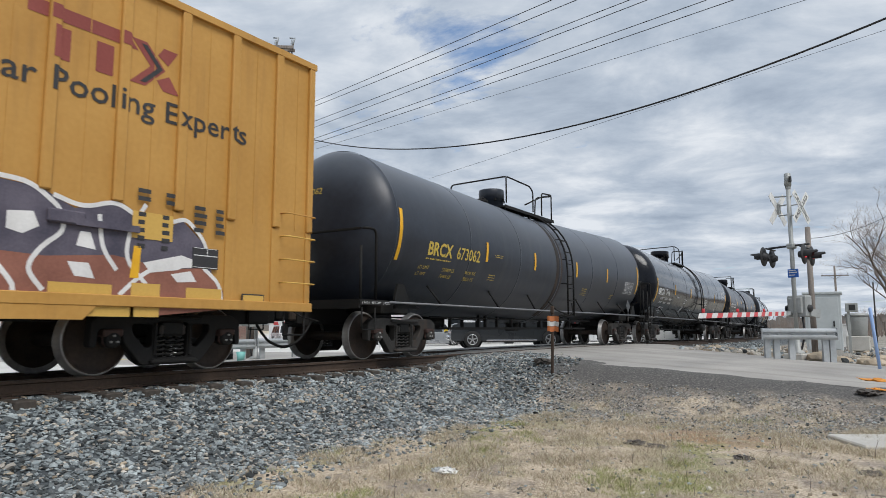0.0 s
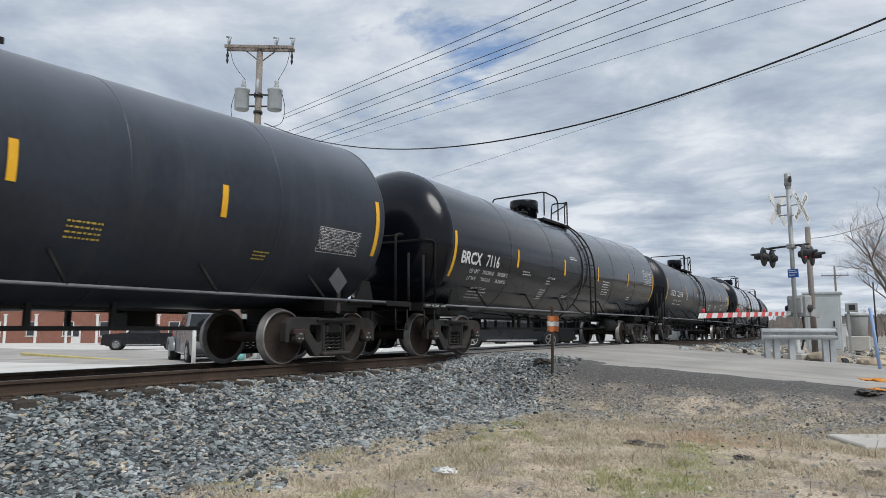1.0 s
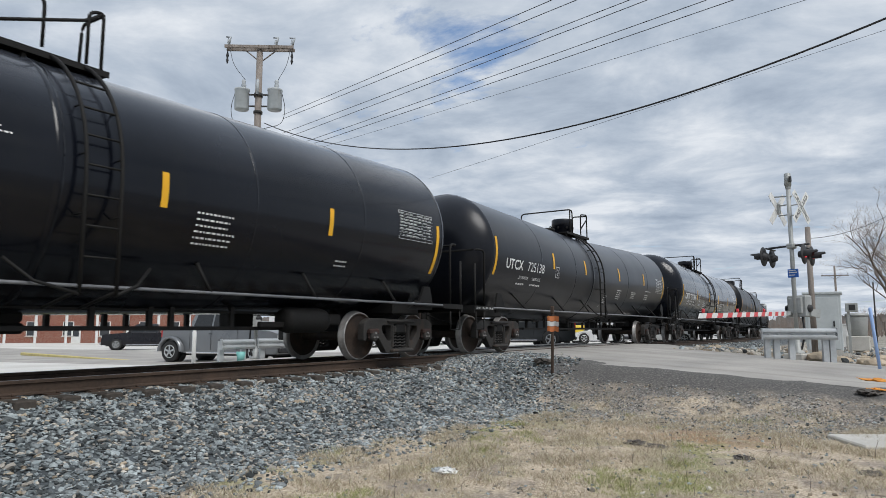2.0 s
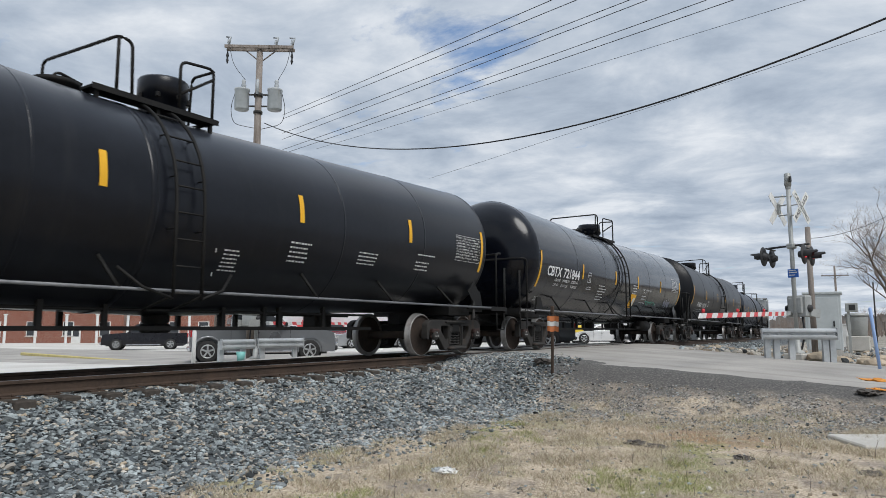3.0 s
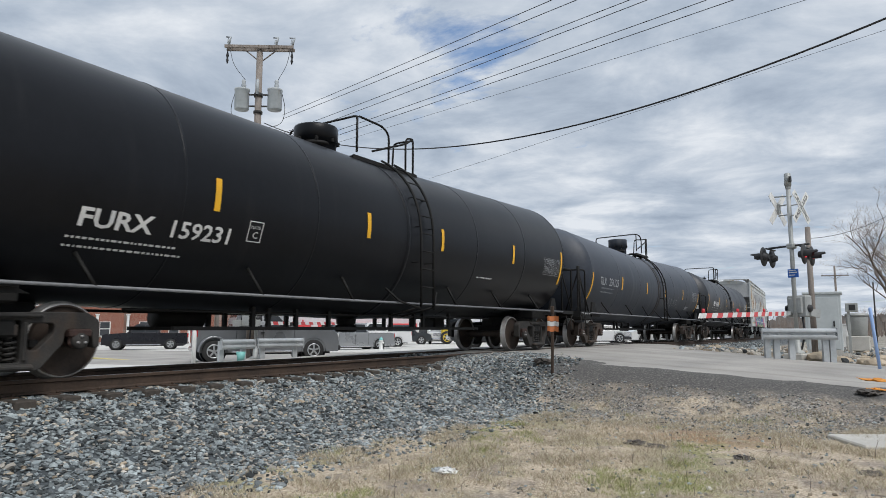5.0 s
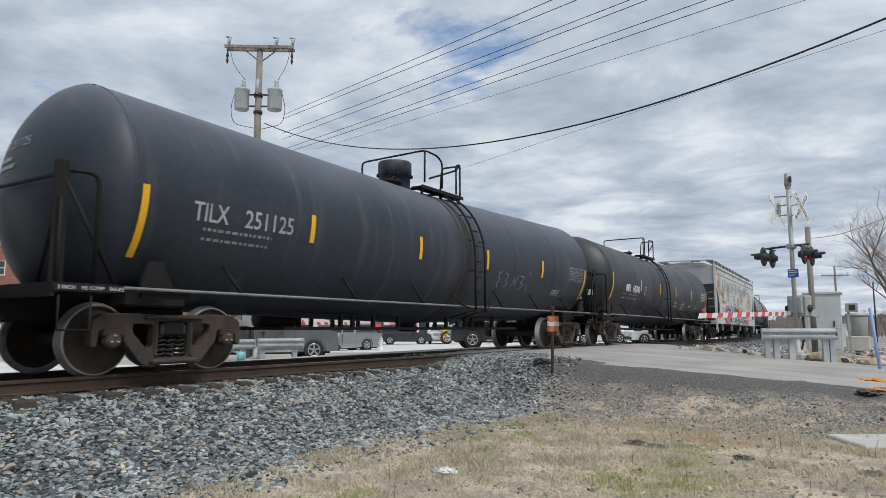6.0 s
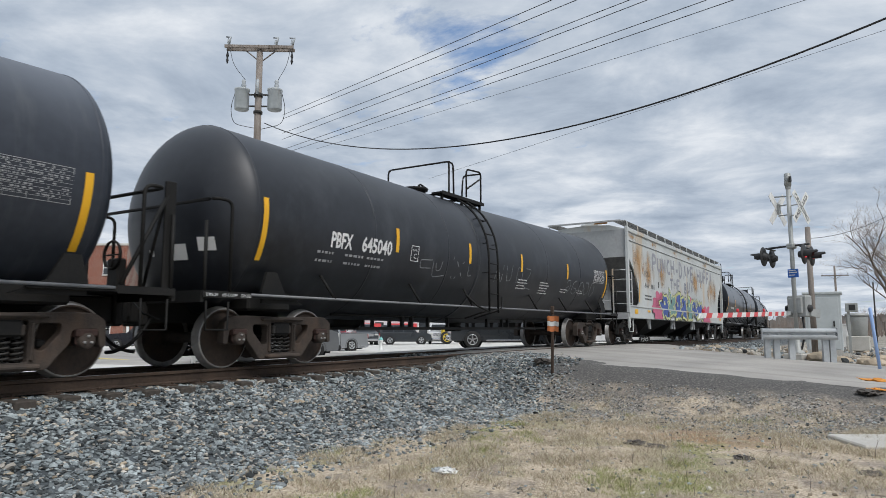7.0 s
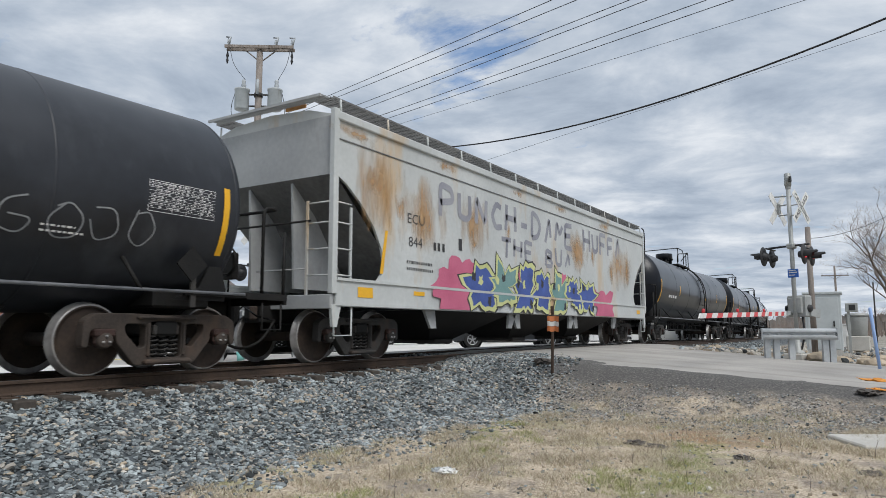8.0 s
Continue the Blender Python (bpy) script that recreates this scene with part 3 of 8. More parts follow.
def spring_mesh(m):
    b = Build()
    for y in (-0.15, 0.0, 0.15):
        pts = [(0.06 * math.cos(a), y + 0.062 * math.sin(a), 0.20 + 0.30 * a / (2 * math.pi * 5)) for a in [i * 2 * math.pi / 8 for i in range(41)]]
        b.tube(pts, 0.016, m, 5)
    return b.mesh("spring_nest")


WHEELSET = wheelset_mesh()
SIDEFRAMES = {k: sideframe_mesh(M[k]) for k in ("frame_steel", "under", "truck_brown")}
SPRINGS = spring_mesh(M["frame_steel"])
BOLSTER = Build().box((0, 0, 0.60), (2.3, 0.34, 0.20), M["under"], bev=0.03).lathe([(0.68, 0.22), (0.82, 0.22)], M["under"], "Z", 16)
BOLSTER.box((1.06, 0, 0.58), (0.16, 0.40, 0.14), M["frame_steel"], bev=0.02).box((-1.06, 0, 0.58), (0.16, 0.40, 0.14), M["frame_steel"], bev=0.02)
BOLSTER = BOLSTER.mesh("bolster")
BEAM = Build().box((0, 0, 0.42), (2.0, 0.10, 0.10), M["under"], bev=0.02).mesh("brake_beam")
WHEELSETS = []
CARS = []


def truck(car, y, kind="frame_steel"):
    t = part("truck", BOLSTER, car, "grimy cast steel truck", pose(0, y, 0))
    for s in (-1, 1):
        part("side_frame", SIDEFRAMES[kind], t, at=pose(1.12, 0, 0) if s > 0 else pose(-1.12, 0, 0, 0, 0, 180))
        part("spring_nest", SPRINGS, t, at=pose(s * 1.05, 0, 0))
        part("brake_beam", BEAM, t, at=pose(0, s * 0.45, 0))
    for s in (-1, 1):
        w = part("wheelset", WHEELSET, t, "worn steel wheels on an axle", pose(0, s * 0.889, 0.457))
        WHEELSETS.append((w, s))
    return t


def coupler_mesh():
    b = Build()
    b.box((0, 0.15, 0.87), (0.16, 0.7, 0.18), M["under"], bev=0.03)
    b.box((0.03, 0.58, 0.87), (0.26, 0.20, 0.28), M["under"], bev=0.05)
    b.box((-0.09, 0.66, 0.87), (0.09, 0.16, 0.26), M["wheel"], bev=0.03)
    pts = [(-0.25, 0.3, 0.75), (-0.25, 0.45, 0.55), (-0.22, 0.62, 0.36), (-0.1, 0.78, 0.27), (0.0, 0.84, 0.26)]
    b.tube(bend(pts, 0.1), 0.026, M["under"], 8)
    b.tube([(0.2, 0.62, 1.0), (0.8, 0.42, 0.80), (1.25, 0.36, 0.72)], 0.014, M["under"], 6)
    return b.mesh("coupler")


COUPLER = coupler_mesh()


# of each tank: radius, height of the axis at the middle, rise of the axis towards the ends, and the shape of the heads
SHAPE, HEAD = {}, {}
DEFAULT_SHAPE = (1.58, 2.40, 0.02)


def on_tank(verts, y0, v0, shape, lift=0.006):
    """Wraps (u, v) marks on the tank's near side; u runs along +Y, v is the height measured round the shell."""
    r, zc, rise = shape
    out = []
    for u_, v_ in verts:
        z = zc + rise * abs(y0 + u_)
        a = (v0 + v_ - z) / r
        out.append(((r + lift) * math.cos(a), y0 + u_, z + (r + lift) * math.sin(a)))
    return out


def strip(y, z0, z1, w, m, shape, lift=0.008):
    """A strip of tape on the tank, from one height to another."""
    b = Build()
    k = 8
    vs = []
    for i in range(k + 1):
        z = z0 + (z1 - z0) * i / k
        vs += [(-w / 2, z), (w / 2, z)]
    b.add(on_tank(vs, y, 0.0, shape, lift), [(2 * i, 2 * i + 1, 2 * i + 3, 2 * i + 2) for i in range(k)], m)
    return b


def on_side(car, vs, fs, y, z, m, lift=0.007):
    b = Build()
    b.add(on_tank(vs, y, z, SHAPE[car], lift), fs, m)
    return b


def marking(car, text, y, z, h, m, name="marking", squeeze=1.0, bold=0.0, width=0.0):
    vs, fs = letters(text, h, squeeze, bold)
    if width:
        k = width / max(u_ for u_, v_ in vs)
        vs = [(u_ * k, v_) for u_, v_ in vs]
    return part(name, on_side(car, vs, fs, y, z, m), car)


def bars(rows):
    """Bars of a size of unreadable small print: (u, v, width, height)."""
    vs, fs = [], []
    for u_, v_, w, h in rows:
        o = len(vs)
        vs += [(u_, v_), (u_ + w, v_), (u_ + w, v_ + h), (u_, v_ + h)]
        fs.append((o, o + 1, o + 2, o + 3))
    return vs, fs


def small_print(car, y, z, rows, width, h, m, seed=1, gap=1.7, name="small_print"):
    rg = random.Random(seed)
    out = []
    for i in range(rows):
        u_ = 0.0
        end = width * rg.uniform(0.7, 1.0)
        while u_ < end:
            w = min(rg.uniform(0.5, 1.6) * h, end - u_ + 0.01)
            out.append((u_, -i * h * gap, w, h * 0.6))
            u_ += w + h * 0.5
    vs, fs = bars(out)
    return tagged(part(name, on_side(car, vs, fs, y, z, m), car), kind="stuff")


# ---------------------------------------------------------------- tank cars
def head_profile(rho, r, head):
    """How far the head stands out at a distance rho from the axis."""
    depth, p, q = head
    return depth * max(1 - (rho / r) ** q, 0.0) ** (1 / p)


def tank_shell(m, shape, head):
    r, zc, rise = shape
    b = Build()
    prof = []
    for i in range(17):
        rho = r * math.sin(math.pi / 2 * i / 16)
        prof.append((head_profile(rho, r, head), max(rho, 0.001)))
    full = [(-TANK_LEAD - a, q) for a, q in prof] + [(-TANK_LEAD + 0.02, r), (-TANK_H, r), (-4.0, r), (-0.03, r), (0.03, r), (4.0, r), (TANK_H, r), (TANK_TAIL - 0.02, r)]
    full += [(TANK_TAIL + 0.8 * a, q) for a, q in reversed(prof)]
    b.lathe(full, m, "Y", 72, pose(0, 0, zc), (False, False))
    b.v = [(x, y, z + rise * min(abs(y), TANK_H)) for x, y, z in b.v]
    return b


def tank_band(m, y, w, shape, lift, arc=(0.0, 360.0)):
    """A thin band round the shell, or round a part of it (degrees from the near side, upwards)."""
    r, zc, rise = shape
    b = Build()
    zc += rise * abs(y)
    a0, a1 = (radians(k) for k in arc)
    rows = []
    for d, h in ((-w / 2 - 0.004, 0.0), (-w / 2, lift), (w / 2, lift), (w / 2 + 0.004, 0.0)):
        rows.append([((r + h) * math.cos(a0 + (a1 - a0) * j / 64), y + d, zc + (r + h) * math.sin(a0 + (a1 - a0) * j / 64)) for j in range(65)])
    return b.rings(rows, m, close=False)


def railing(style, peak, end, h1, h2, z0, x=0.78):
    """The hand rails on top, tube after tube: a rail that comes across from the far side and runs along the near edge, and a hoop past it."""
    z1 = z0 + 0.82
    cross = [(-0.95, peak - 0.12, z0 + 0.1), (-0.95, peak - 0.12, z1 - 0.06)]
    if style == "flat":
        out = [cross + [(x, peak, z1 + 0.02), (x, end - 0.22, z1), (x, end, z1 - 0.12), (x, end, z0 + 0.08)],
               [(x, peak, z1), (x, peak, z0 + 0.1)],
               [(x, end - 0.55, z0 + 0.22), (x, h1, z1 - 0.18), (x, h2 - 0.02, z1 - 0.02)]]
    else:
        out = [cross + [(x, peak, z1 - 0.03), (x, end, z1 - 0.06), (x, end + 0.03, z0)],
               [(x, peak, z1 - 0.06), (x, peak, z0)],
               [(x, h1, z0 + 0.25), (x, h2 - 0.02, z1 - 0.18)]]
    out.append([(x, h1, z0 + 0.05), (x, h1, z1 - 0.06), (x, h2, z1), (x, h2, z0)])
    # the hoop's far post and the bar across
    out.append([(x, h2, z1 - 0.04), (x - 0.55, h2 + 0.02, z1 - 0.02), (x - 0.6, h2 + 0.02, z0)])
    return out


def tank_car(y0, m, rails, ladder, dome=None, shape=DEFAULT_SHAPE, head=(0.74, 1.25, 2.3), end_style="hoop", end_tape=(1.70, 2.72), frame_kind="frame_steel", label=""):
    """rails: the railing's figures; dome: (place along the car, radius, top)."""
    car = tagged(new("tank_car"), label, "tank car", "cars of the train")
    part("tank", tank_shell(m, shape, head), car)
    SHAPE[car], HEAD[car] = shape, head
    r, zc, rise = shape
    for y in (-TANK_LEAD + 0.02, -5.1, -2.55, 2.7, 5.2, TANK_TAIL - 0.02):
        part("seam", tank_band(m, y, 0.03, shape, 0.005), car)
    st = M["under"]
    # the strap by the ladder
    part("strap", tank_band(m, ladder - 0.45, 0.10, shape, 0.009), car)
    top = zc + r
    wz = min(top, 3.97)      # height of the walkway
    style, peak, end, h1, h2 = rails
    # manway and valve housing
    if dome:
        y, dr, dz = dome
        b = Build()
        b.lathe([(top - 0.10, dr * 0.92), (dz - 0.36, dr * 0.92), (dz - 0.36, dr), (dz - 0.04, dr), (dz - 0.01, dr - 0.02), (dz, 0.0)], m, "Z", 28, pose(0, y, 0), (False, False))
        for k in range(8):
            a = k * math.pi / 4
            b.box((dr * math.cos(a), y + dr * math.sin(a), dz - 0.33), (0.06, 0.06, 0.08), st, bev=0.01)
        part("manway", b, car, "round valve housing on top of the tank")
    hy = peak - 0.45
    b = Build()
    b.lathe([(top - 0.10, 0.26), (top + 0.05, 0.26), (top + 0.06, 0.31), (top + 0.12, 0.31), (top + 0.15, 0.0)], st, "Z", 20, pose(0.1, hy, 0), (False, False))
    b.tube(bend([(0.30, hy - 0.2, top + 0.02), (0.30, hy - 0.1, top + 0.20), (0.30, hy + 0.25, top + 0.12)], 0.08), 0.02, st, 6)
    part("hatch", b, car)
    # walkway
    w0, w1 = (peak - 0.15 if style == "flat" else peak - 0.35), h2 + 0.10
    for s in (-1, 1):
        b = Build().box((s * 0.66, (w0 + w1) / 2, wz - 0.02), (0.30, w1 - w0, 0.035), st)
        b.box((s * 0.81, (w0 + w1) / 2, wz - 0.02), (0.02, w1 - w0, 0.08), st)
        for k in range(int((w1 - w0) / 0.09)):
            b.box((s * 0.66, w0 + 0.05 + 0.09 * k, wz + 0.002), (0.29, 0.02, 0.02), st)
        part("walkway", b, car)
    for y in (w0 + 0.1, (w0 + w1) / 2, w1 - 0.1):
        part("walkway_beam", Build().box((0, y, wz - 0.04), (1.6, 0.04, 0.05), st), car)
        part("walkway_foot", Build().box((0.74, y, wz - 0.17), (0.05, 0.05, 0.26), st), car)
    for pts in railing(*rails, wz):
        part("handrail", Build().tube(bend(pts, 0.12), 0.023, st, 8), car)
    # ladders down both sides
    for s in (-1, 1):
        b = Build()
        line = [((r + 0.12) * math.cos(a), (r + 0.12) * math.sin(a) + zc) for a in [radians(64 - 7.5 * i) for i in range(9)]]
        line += [(r + 0.13, zc - 0.1), (r + 0.13, 1.0)]
        for y in (ladder - 0.22, ladder + 0.22):
            b.tube([(s * x, y, z) for x, z in line], 0.026, st, 6)
        z = 1.05
        while z < zc + 0.88 * r:
            x = (r + 0.13) if z < zc else math.sqrt(max((r + 0.12) ** 2 - (z - zc) ** 2, 0.01))
            b.tube([(s * x, ladder - 0.22, z), (s * x, ladder + 0.22, z)], 0.014, st, 6)
            z += 0.355
        for y in (ladder - 0.22, ladder + 0.22):
            b.tube([(s * (r + 0.12), y, 1.02), (s * 1.0, y, 0.84)], 0.02, st, 6)
            for zz in (1.9, 2.6, 3.2):
                xx = math.sqrt(max(r * r - (zz - zc) ** 2, 0.01))
                b.tube([(s * (xx + 0.12 if zz > zc else r + 0.13), y, zz), (s * xx * 0.99, y, zz)], 0.012, st, 5)
        for k in (-1, 1):
            b.tube([(s * (r + 0.13), ladder + 0.22 * k, 0.98), (s * 1.56, ladder + 0.62 * k, 1.12), (s * 1.42, ladder + 0.88 * k, 1.36)], 0.022, st, 6)
        part("ladder", b, car)
        # the low side rail and its brackets
        part("side_rail", Build().tube([(s * 1.50, -8.0, 1.09), (s * 1.50, 8.0, 1.09)], 0.022, M["rail_rod"], 8), car)
        for y in (-6.3, -3.7, -1.6, 1.9, 4.0, 6.2):
            zz = 1.50
            xx = math.sqrt(max(r * r - (zz - zc - rise * abs(y)) ** 2, 0.01))
            part("bracket", Build().tube([(s * 1.50, y + 0.14, 1.09), (s * xx, y, zz)], 0.026, st, 6), car)
    # gear under the belly
    b = Build()
    b.lathe([(0.62, 0.12), (0.70, 0.20), (0.98, 0.22), (1.05, 0.3)], st, "Z", 14, pose(0, 0.1, 0))
    b.box((0, 0.1, 0.60), (0.36, 0.36, 0.14), st, bev=0.04)
    part("bottom_outlet", b, car)
    b = Build()
    for y in (-2.9, -2.55, -1.9, -1.05, 0.9, 1.75, 2.1, 3.2):
        b.box((0.55, y, 0.80), (0.07, 0.07, 0.42), st)
        b.box((-0.55, y, 0.80), (0.07, 0.07, 0.42), st)
    for x in (0.55, -0.55):
        b.box((x, 0.1, 0.60), (0.06, 9.0, 0.06), st)
        b.tube([(x, -5.2, 0.86), (x, 5.2, 0.86)], 0.025, st, 6)
    part("brake_rigging", b, car)
    b = Build().lathe([(-3.9, 0.0), (-3.9, 0.17), (-3.0, 0.17), (-3.0, 0.0)], st, "Y", 16, pose(-0.65, 0, 0.78), (False, False))
    b.box((-0.65, -3.45, 0.96), (0.1, 0.5, 0.14), st)
    part("air_reservoir", b, car)
    b = Build().box((-0.6, 4.3, 0.78), (0.4, 0.5, 0.36), st, bev=0.04)
    part("brake_valve", b, car)
    # ends
    for e in (-1, 1):
        at = pose(0, 0, 0) if e > 0 else pose(0, 0, 0, 0, 0, 180)
        b = Build()
        b.box((0, 7.6, 0.86), (0.36, 2.9, 0.36), st, bev=0.02)
        b.box((0, 8.86, 0.88), (0.5, 0.14, 0.5), st, bev=0.03)
        part("draft_sill", b, car, at=at)
        b = Build()
        b.box((0, 8.45, 1.10), (2.95, 0.80, 0.05), st)
        for s in (-1, 1):
            b.box((s * 1.47, 8.45, 1.07), (0.05, 0.80, 0.09), st)
            b.box((s * 1.46, 7.55, 1.08), (0.06, 1.1, 0.07), st)
        b.box((0, 8.84, 1.04), (2.95, 0.05, 0.16), st)
        part("end_platform", b, car, at=at)
        b = Build()
        for s in (-1, 1):
            b.plate([(6.85, 0.98), (7.7, 0.98), (7.72, 1.15), (7.62, 1.46), (7.42, 1.46), (7.25, 1.15)], 0.05, st, Matrix.Translation((s * 1.40 + 0.025, 0, 0)))
        b.box((0, 7.25, 1.00), (2.2, 0.9, 0.24), st, bev=0.03)
        part("saddle", b, car, at=at)
        for s in (-1, 1):
            b = Build()
            b.tube([(s * 1.46, 8.76, 0.98), (s * 1.46, 8.76, 0.58), (s * 1.46, 8.38, 0.58), (s * 1.46, 8.38, 0.98)], 0.016, st, 6)
            part("step", b, car, at=at)
        if end_style != "frame":
            part("end_rail", Build().tube(bend([(-1.46, 8.36, 1.08), (-1.46, 8.36, 2.44), (-1.46, 8.66, 2.44), (1.46, 8.66, 2.44), (1.46, 8.36, 2.44), (1.46, 8.36, 1.08)], 0.16), 0.026, st, 8), car, at=at)
            for s in (-1, 1):
                part("end_post", Build().tube(bend([(s * 1.46, 8.80, 1.0), (s * 1.46, 8.80, 2.1)], 0.1), 0.026, st, 8), car, at=at)
        if end_style == "braced":
            for s in (-1, 1):
                b = Build()
                b.box((s * 1.40, 8.78, 1.80), (0.05, 0.16, 1.5), st, bev=0.01)
                b.tube([(s * 1.40, 8.74, 2.35), (s * 1.46, 8.10, 1.14)], 0.028, st, 6)
                b.tube([(s * 1.40, 8.74, 2.45), (s * 0.95, 8.74, 1.14)], 0.024, st, 6)
                part("end_frame", b, car, at=at)
        if end_style == "frame":
            for s in (-1, 1):
                b = Build()
                b.tube(bend([(s * 1.46, 8.05, 1.08), (s * 1.46, 8.05, 2.38), (s * 1.46, 8.80, 2.38), (s * 1.46, 8.80, 1.08)], 0.08), 0.03, st, 8)
                b.tube([(s * 1.46, 8.05, 2.3), (s * 1.46, 8.80, 1.1)], 0.022, st, 6)
                part("end_frame", b, car, at=at)
            part("end_rail", Build().tube([(-1.46, 8.42, 2.38), (1.46, 8.42, 2.38)], 0.026, st, 8), car, at=at)
        # stencil on the edge of the platform
        if e < 0:
            for word, y in (("2 INCH", -8.80), ("HS COMP", -8.52), ("SHOES", -8.18)):
                vs, fs = letters(word, 0.045)
                tagged(part("stencil", Build().add([(1.499, y + u_, 1.048 + v_) for u_, v_ in vs], fs, M["white_mark"]), car), "small white stencilled word", kind="stuff")
        if e < 0:
            b = Build()
            b.lathe([(8.72, 0.22), (8.75, 0.24), (8.78, 0.22), (8.75, 0.20), (8.72, 0.22)], st, "Y", 20, pose(0.85, 0, 1.75), (False, False))
            for k in range(4):
                b.tube([(0.85, 8.75, 1.75), (0.85 + 0.21 * math.cos(k * 1.571), 8.75, 1.75 + 0.21 * math.sin(k * 1.571))], 0.014, st, 6)
            b.box((0.85, 8.66, 1.45), (0.3, 0.16, 0.5), st, bev=0.03)
            part("hand_brake", b, car, at=at)
        part("coupler", COUPLER, car, at=at @ pose(0, 8.45, 0))
    for y in (-TANK_H - 0.14, TANK_H - 0.06):
        part("reflector", strip(y, *end_tape, 0.10, M["yellow"], shape), car, "yellow reflective tape")
    truck(car, -7.0, frame_kind)
    truck(car, 7.0, frame_kind)
    CARS.append((car, y0))
    return car


def tapes(car, places, z0=2.16, z1=2.62, w=0.10):
    for y in places:
        part("reflector", strip(y, z0, z1, w, M["yellow"], SHAPE[car]), car, "yellow reflective tape")


def data_table(car, y, z, w, h, m, seed):
    """A stencilled table of tiny print in a thin frame."""
    rg = random.Random(seed)
    rows = [(0, 0, w, 0.007), (0, h, w, 0.007), (0, 0, 0.007, h), (w, 0, 0.007, h + 0.007)]
    n = 9
    for i in range(1, n):
        v_ = h * i / n
        rows.append((0, v_, w, 0.004))
        u_ = 0.03
        while u_ < w - 0.05:
            k = min(rg.choice((0.012, 0.02, 0.03, 0.04)), w - 0.03 - u_)
            if rg.random() < (0.85 if u_ < 0.5 * w else 0.55):
                rows.append((u_, v_ + 0.014, k, 0.017))
            u_ += k + rg.choice((0.010, 0.014, 0.03))
    for f_ in (0.34, 0.56, 0.78):
        rows.append((w * f_, 0, 0.006, h))
    vs, fs = bars(rows)
    return tagged(part("data_table", on_side(car, vs, fs, y, z, m), car), kind="stuff")


def placard(car, y, z, size, m):
    b = Build()
    s = size / 2
    b.plate([(-s, 0), (0, -s), (s, 0), (0, s)], 0.02, m, pose(1.50, y, z))
    b.box((1.47, y + 0.04, z - size * 0.75), (0.03, 0.08, size * 0.9), M["frame_steel"])
    return part("placard", b, car, "diamond placard holder")


WHITE, YEL, GREY = M["white_mark"], M["yellow_mark"], M["grey_mark"]
SHARP, SOFT = (0.66, 1.45, 2.2), (0.70, 1.75, 2.3)
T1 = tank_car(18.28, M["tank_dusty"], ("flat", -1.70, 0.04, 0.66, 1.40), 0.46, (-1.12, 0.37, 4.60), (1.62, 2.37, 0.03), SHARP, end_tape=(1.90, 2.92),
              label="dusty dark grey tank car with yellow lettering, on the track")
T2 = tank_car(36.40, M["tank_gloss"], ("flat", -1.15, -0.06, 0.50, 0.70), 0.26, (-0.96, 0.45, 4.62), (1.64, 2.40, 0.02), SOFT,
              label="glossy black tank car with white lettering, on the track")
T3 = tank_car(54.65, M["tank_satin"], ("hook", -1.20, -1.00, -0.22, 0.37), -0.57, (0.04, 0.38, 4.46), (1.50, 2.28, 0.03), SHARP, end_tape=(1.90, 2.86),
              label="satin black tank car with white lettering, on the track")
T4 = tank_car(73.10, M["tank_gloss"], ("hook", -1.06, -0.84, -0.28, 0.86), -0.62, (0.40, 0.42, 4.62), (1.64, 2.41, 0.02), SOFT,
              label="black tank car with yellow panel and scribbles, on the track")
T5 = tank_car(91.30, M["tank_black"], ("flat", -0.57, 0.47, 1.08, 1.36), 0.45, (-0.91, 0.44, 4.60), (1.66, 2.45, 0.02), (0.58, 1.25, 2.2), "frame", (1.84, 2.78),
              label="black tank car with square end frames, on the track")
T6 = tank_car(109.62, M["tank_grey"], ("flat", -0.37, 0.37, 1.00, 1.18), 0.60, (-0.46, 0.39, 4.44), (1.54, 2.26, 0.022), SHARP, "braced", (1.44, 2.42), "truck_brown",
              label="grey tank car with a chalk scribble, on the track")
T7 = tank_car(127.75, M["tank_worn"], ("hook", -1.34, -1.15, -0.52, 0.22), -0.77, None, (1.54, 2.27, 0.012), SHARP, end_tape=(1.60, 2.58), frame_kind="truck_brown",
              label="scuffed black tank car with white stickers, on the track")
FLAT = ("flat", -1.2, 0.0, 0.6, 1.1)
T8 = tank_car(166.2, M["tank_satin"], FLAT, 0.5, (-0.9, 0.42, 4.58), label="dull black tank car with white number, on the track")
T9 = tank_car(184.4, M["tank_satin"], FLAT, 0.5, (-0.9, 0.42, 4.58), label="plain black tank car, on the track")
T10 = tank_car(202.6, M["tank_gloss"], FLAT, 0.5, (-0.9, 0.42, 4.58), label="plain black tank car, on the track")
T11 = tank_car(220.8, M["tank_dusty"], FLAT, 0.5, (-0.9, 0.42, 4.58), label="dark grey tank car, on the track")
for c_, z_, at_ in ((T1, 2.15, (-4.34, -1.68, 1.32, 4.12)), (T2, 2.14, (-4.74, -1.66, 1.15, 4.32)), (T3, 2.30, (-4.28, -1.73, 1.64, 4.68)), (T4, 2.13, (-4.64, -1.50, 1.13, 4.34)),
                    (T5, 2.21, (-4.57, -1.24, 1.22, 4.54)), (T6, 1.99, (-4.75, -1.61, 1.21, 4.36)), (T7, 2.06, (-4.42, -1.64, 1.03, 4.15))):
    tapes(c_, at_, z_, z_ + 0.46)
for c_ in (T8, T9, T10, T11):
    tapes(c_, (-4.5, 1.27, 4.45))
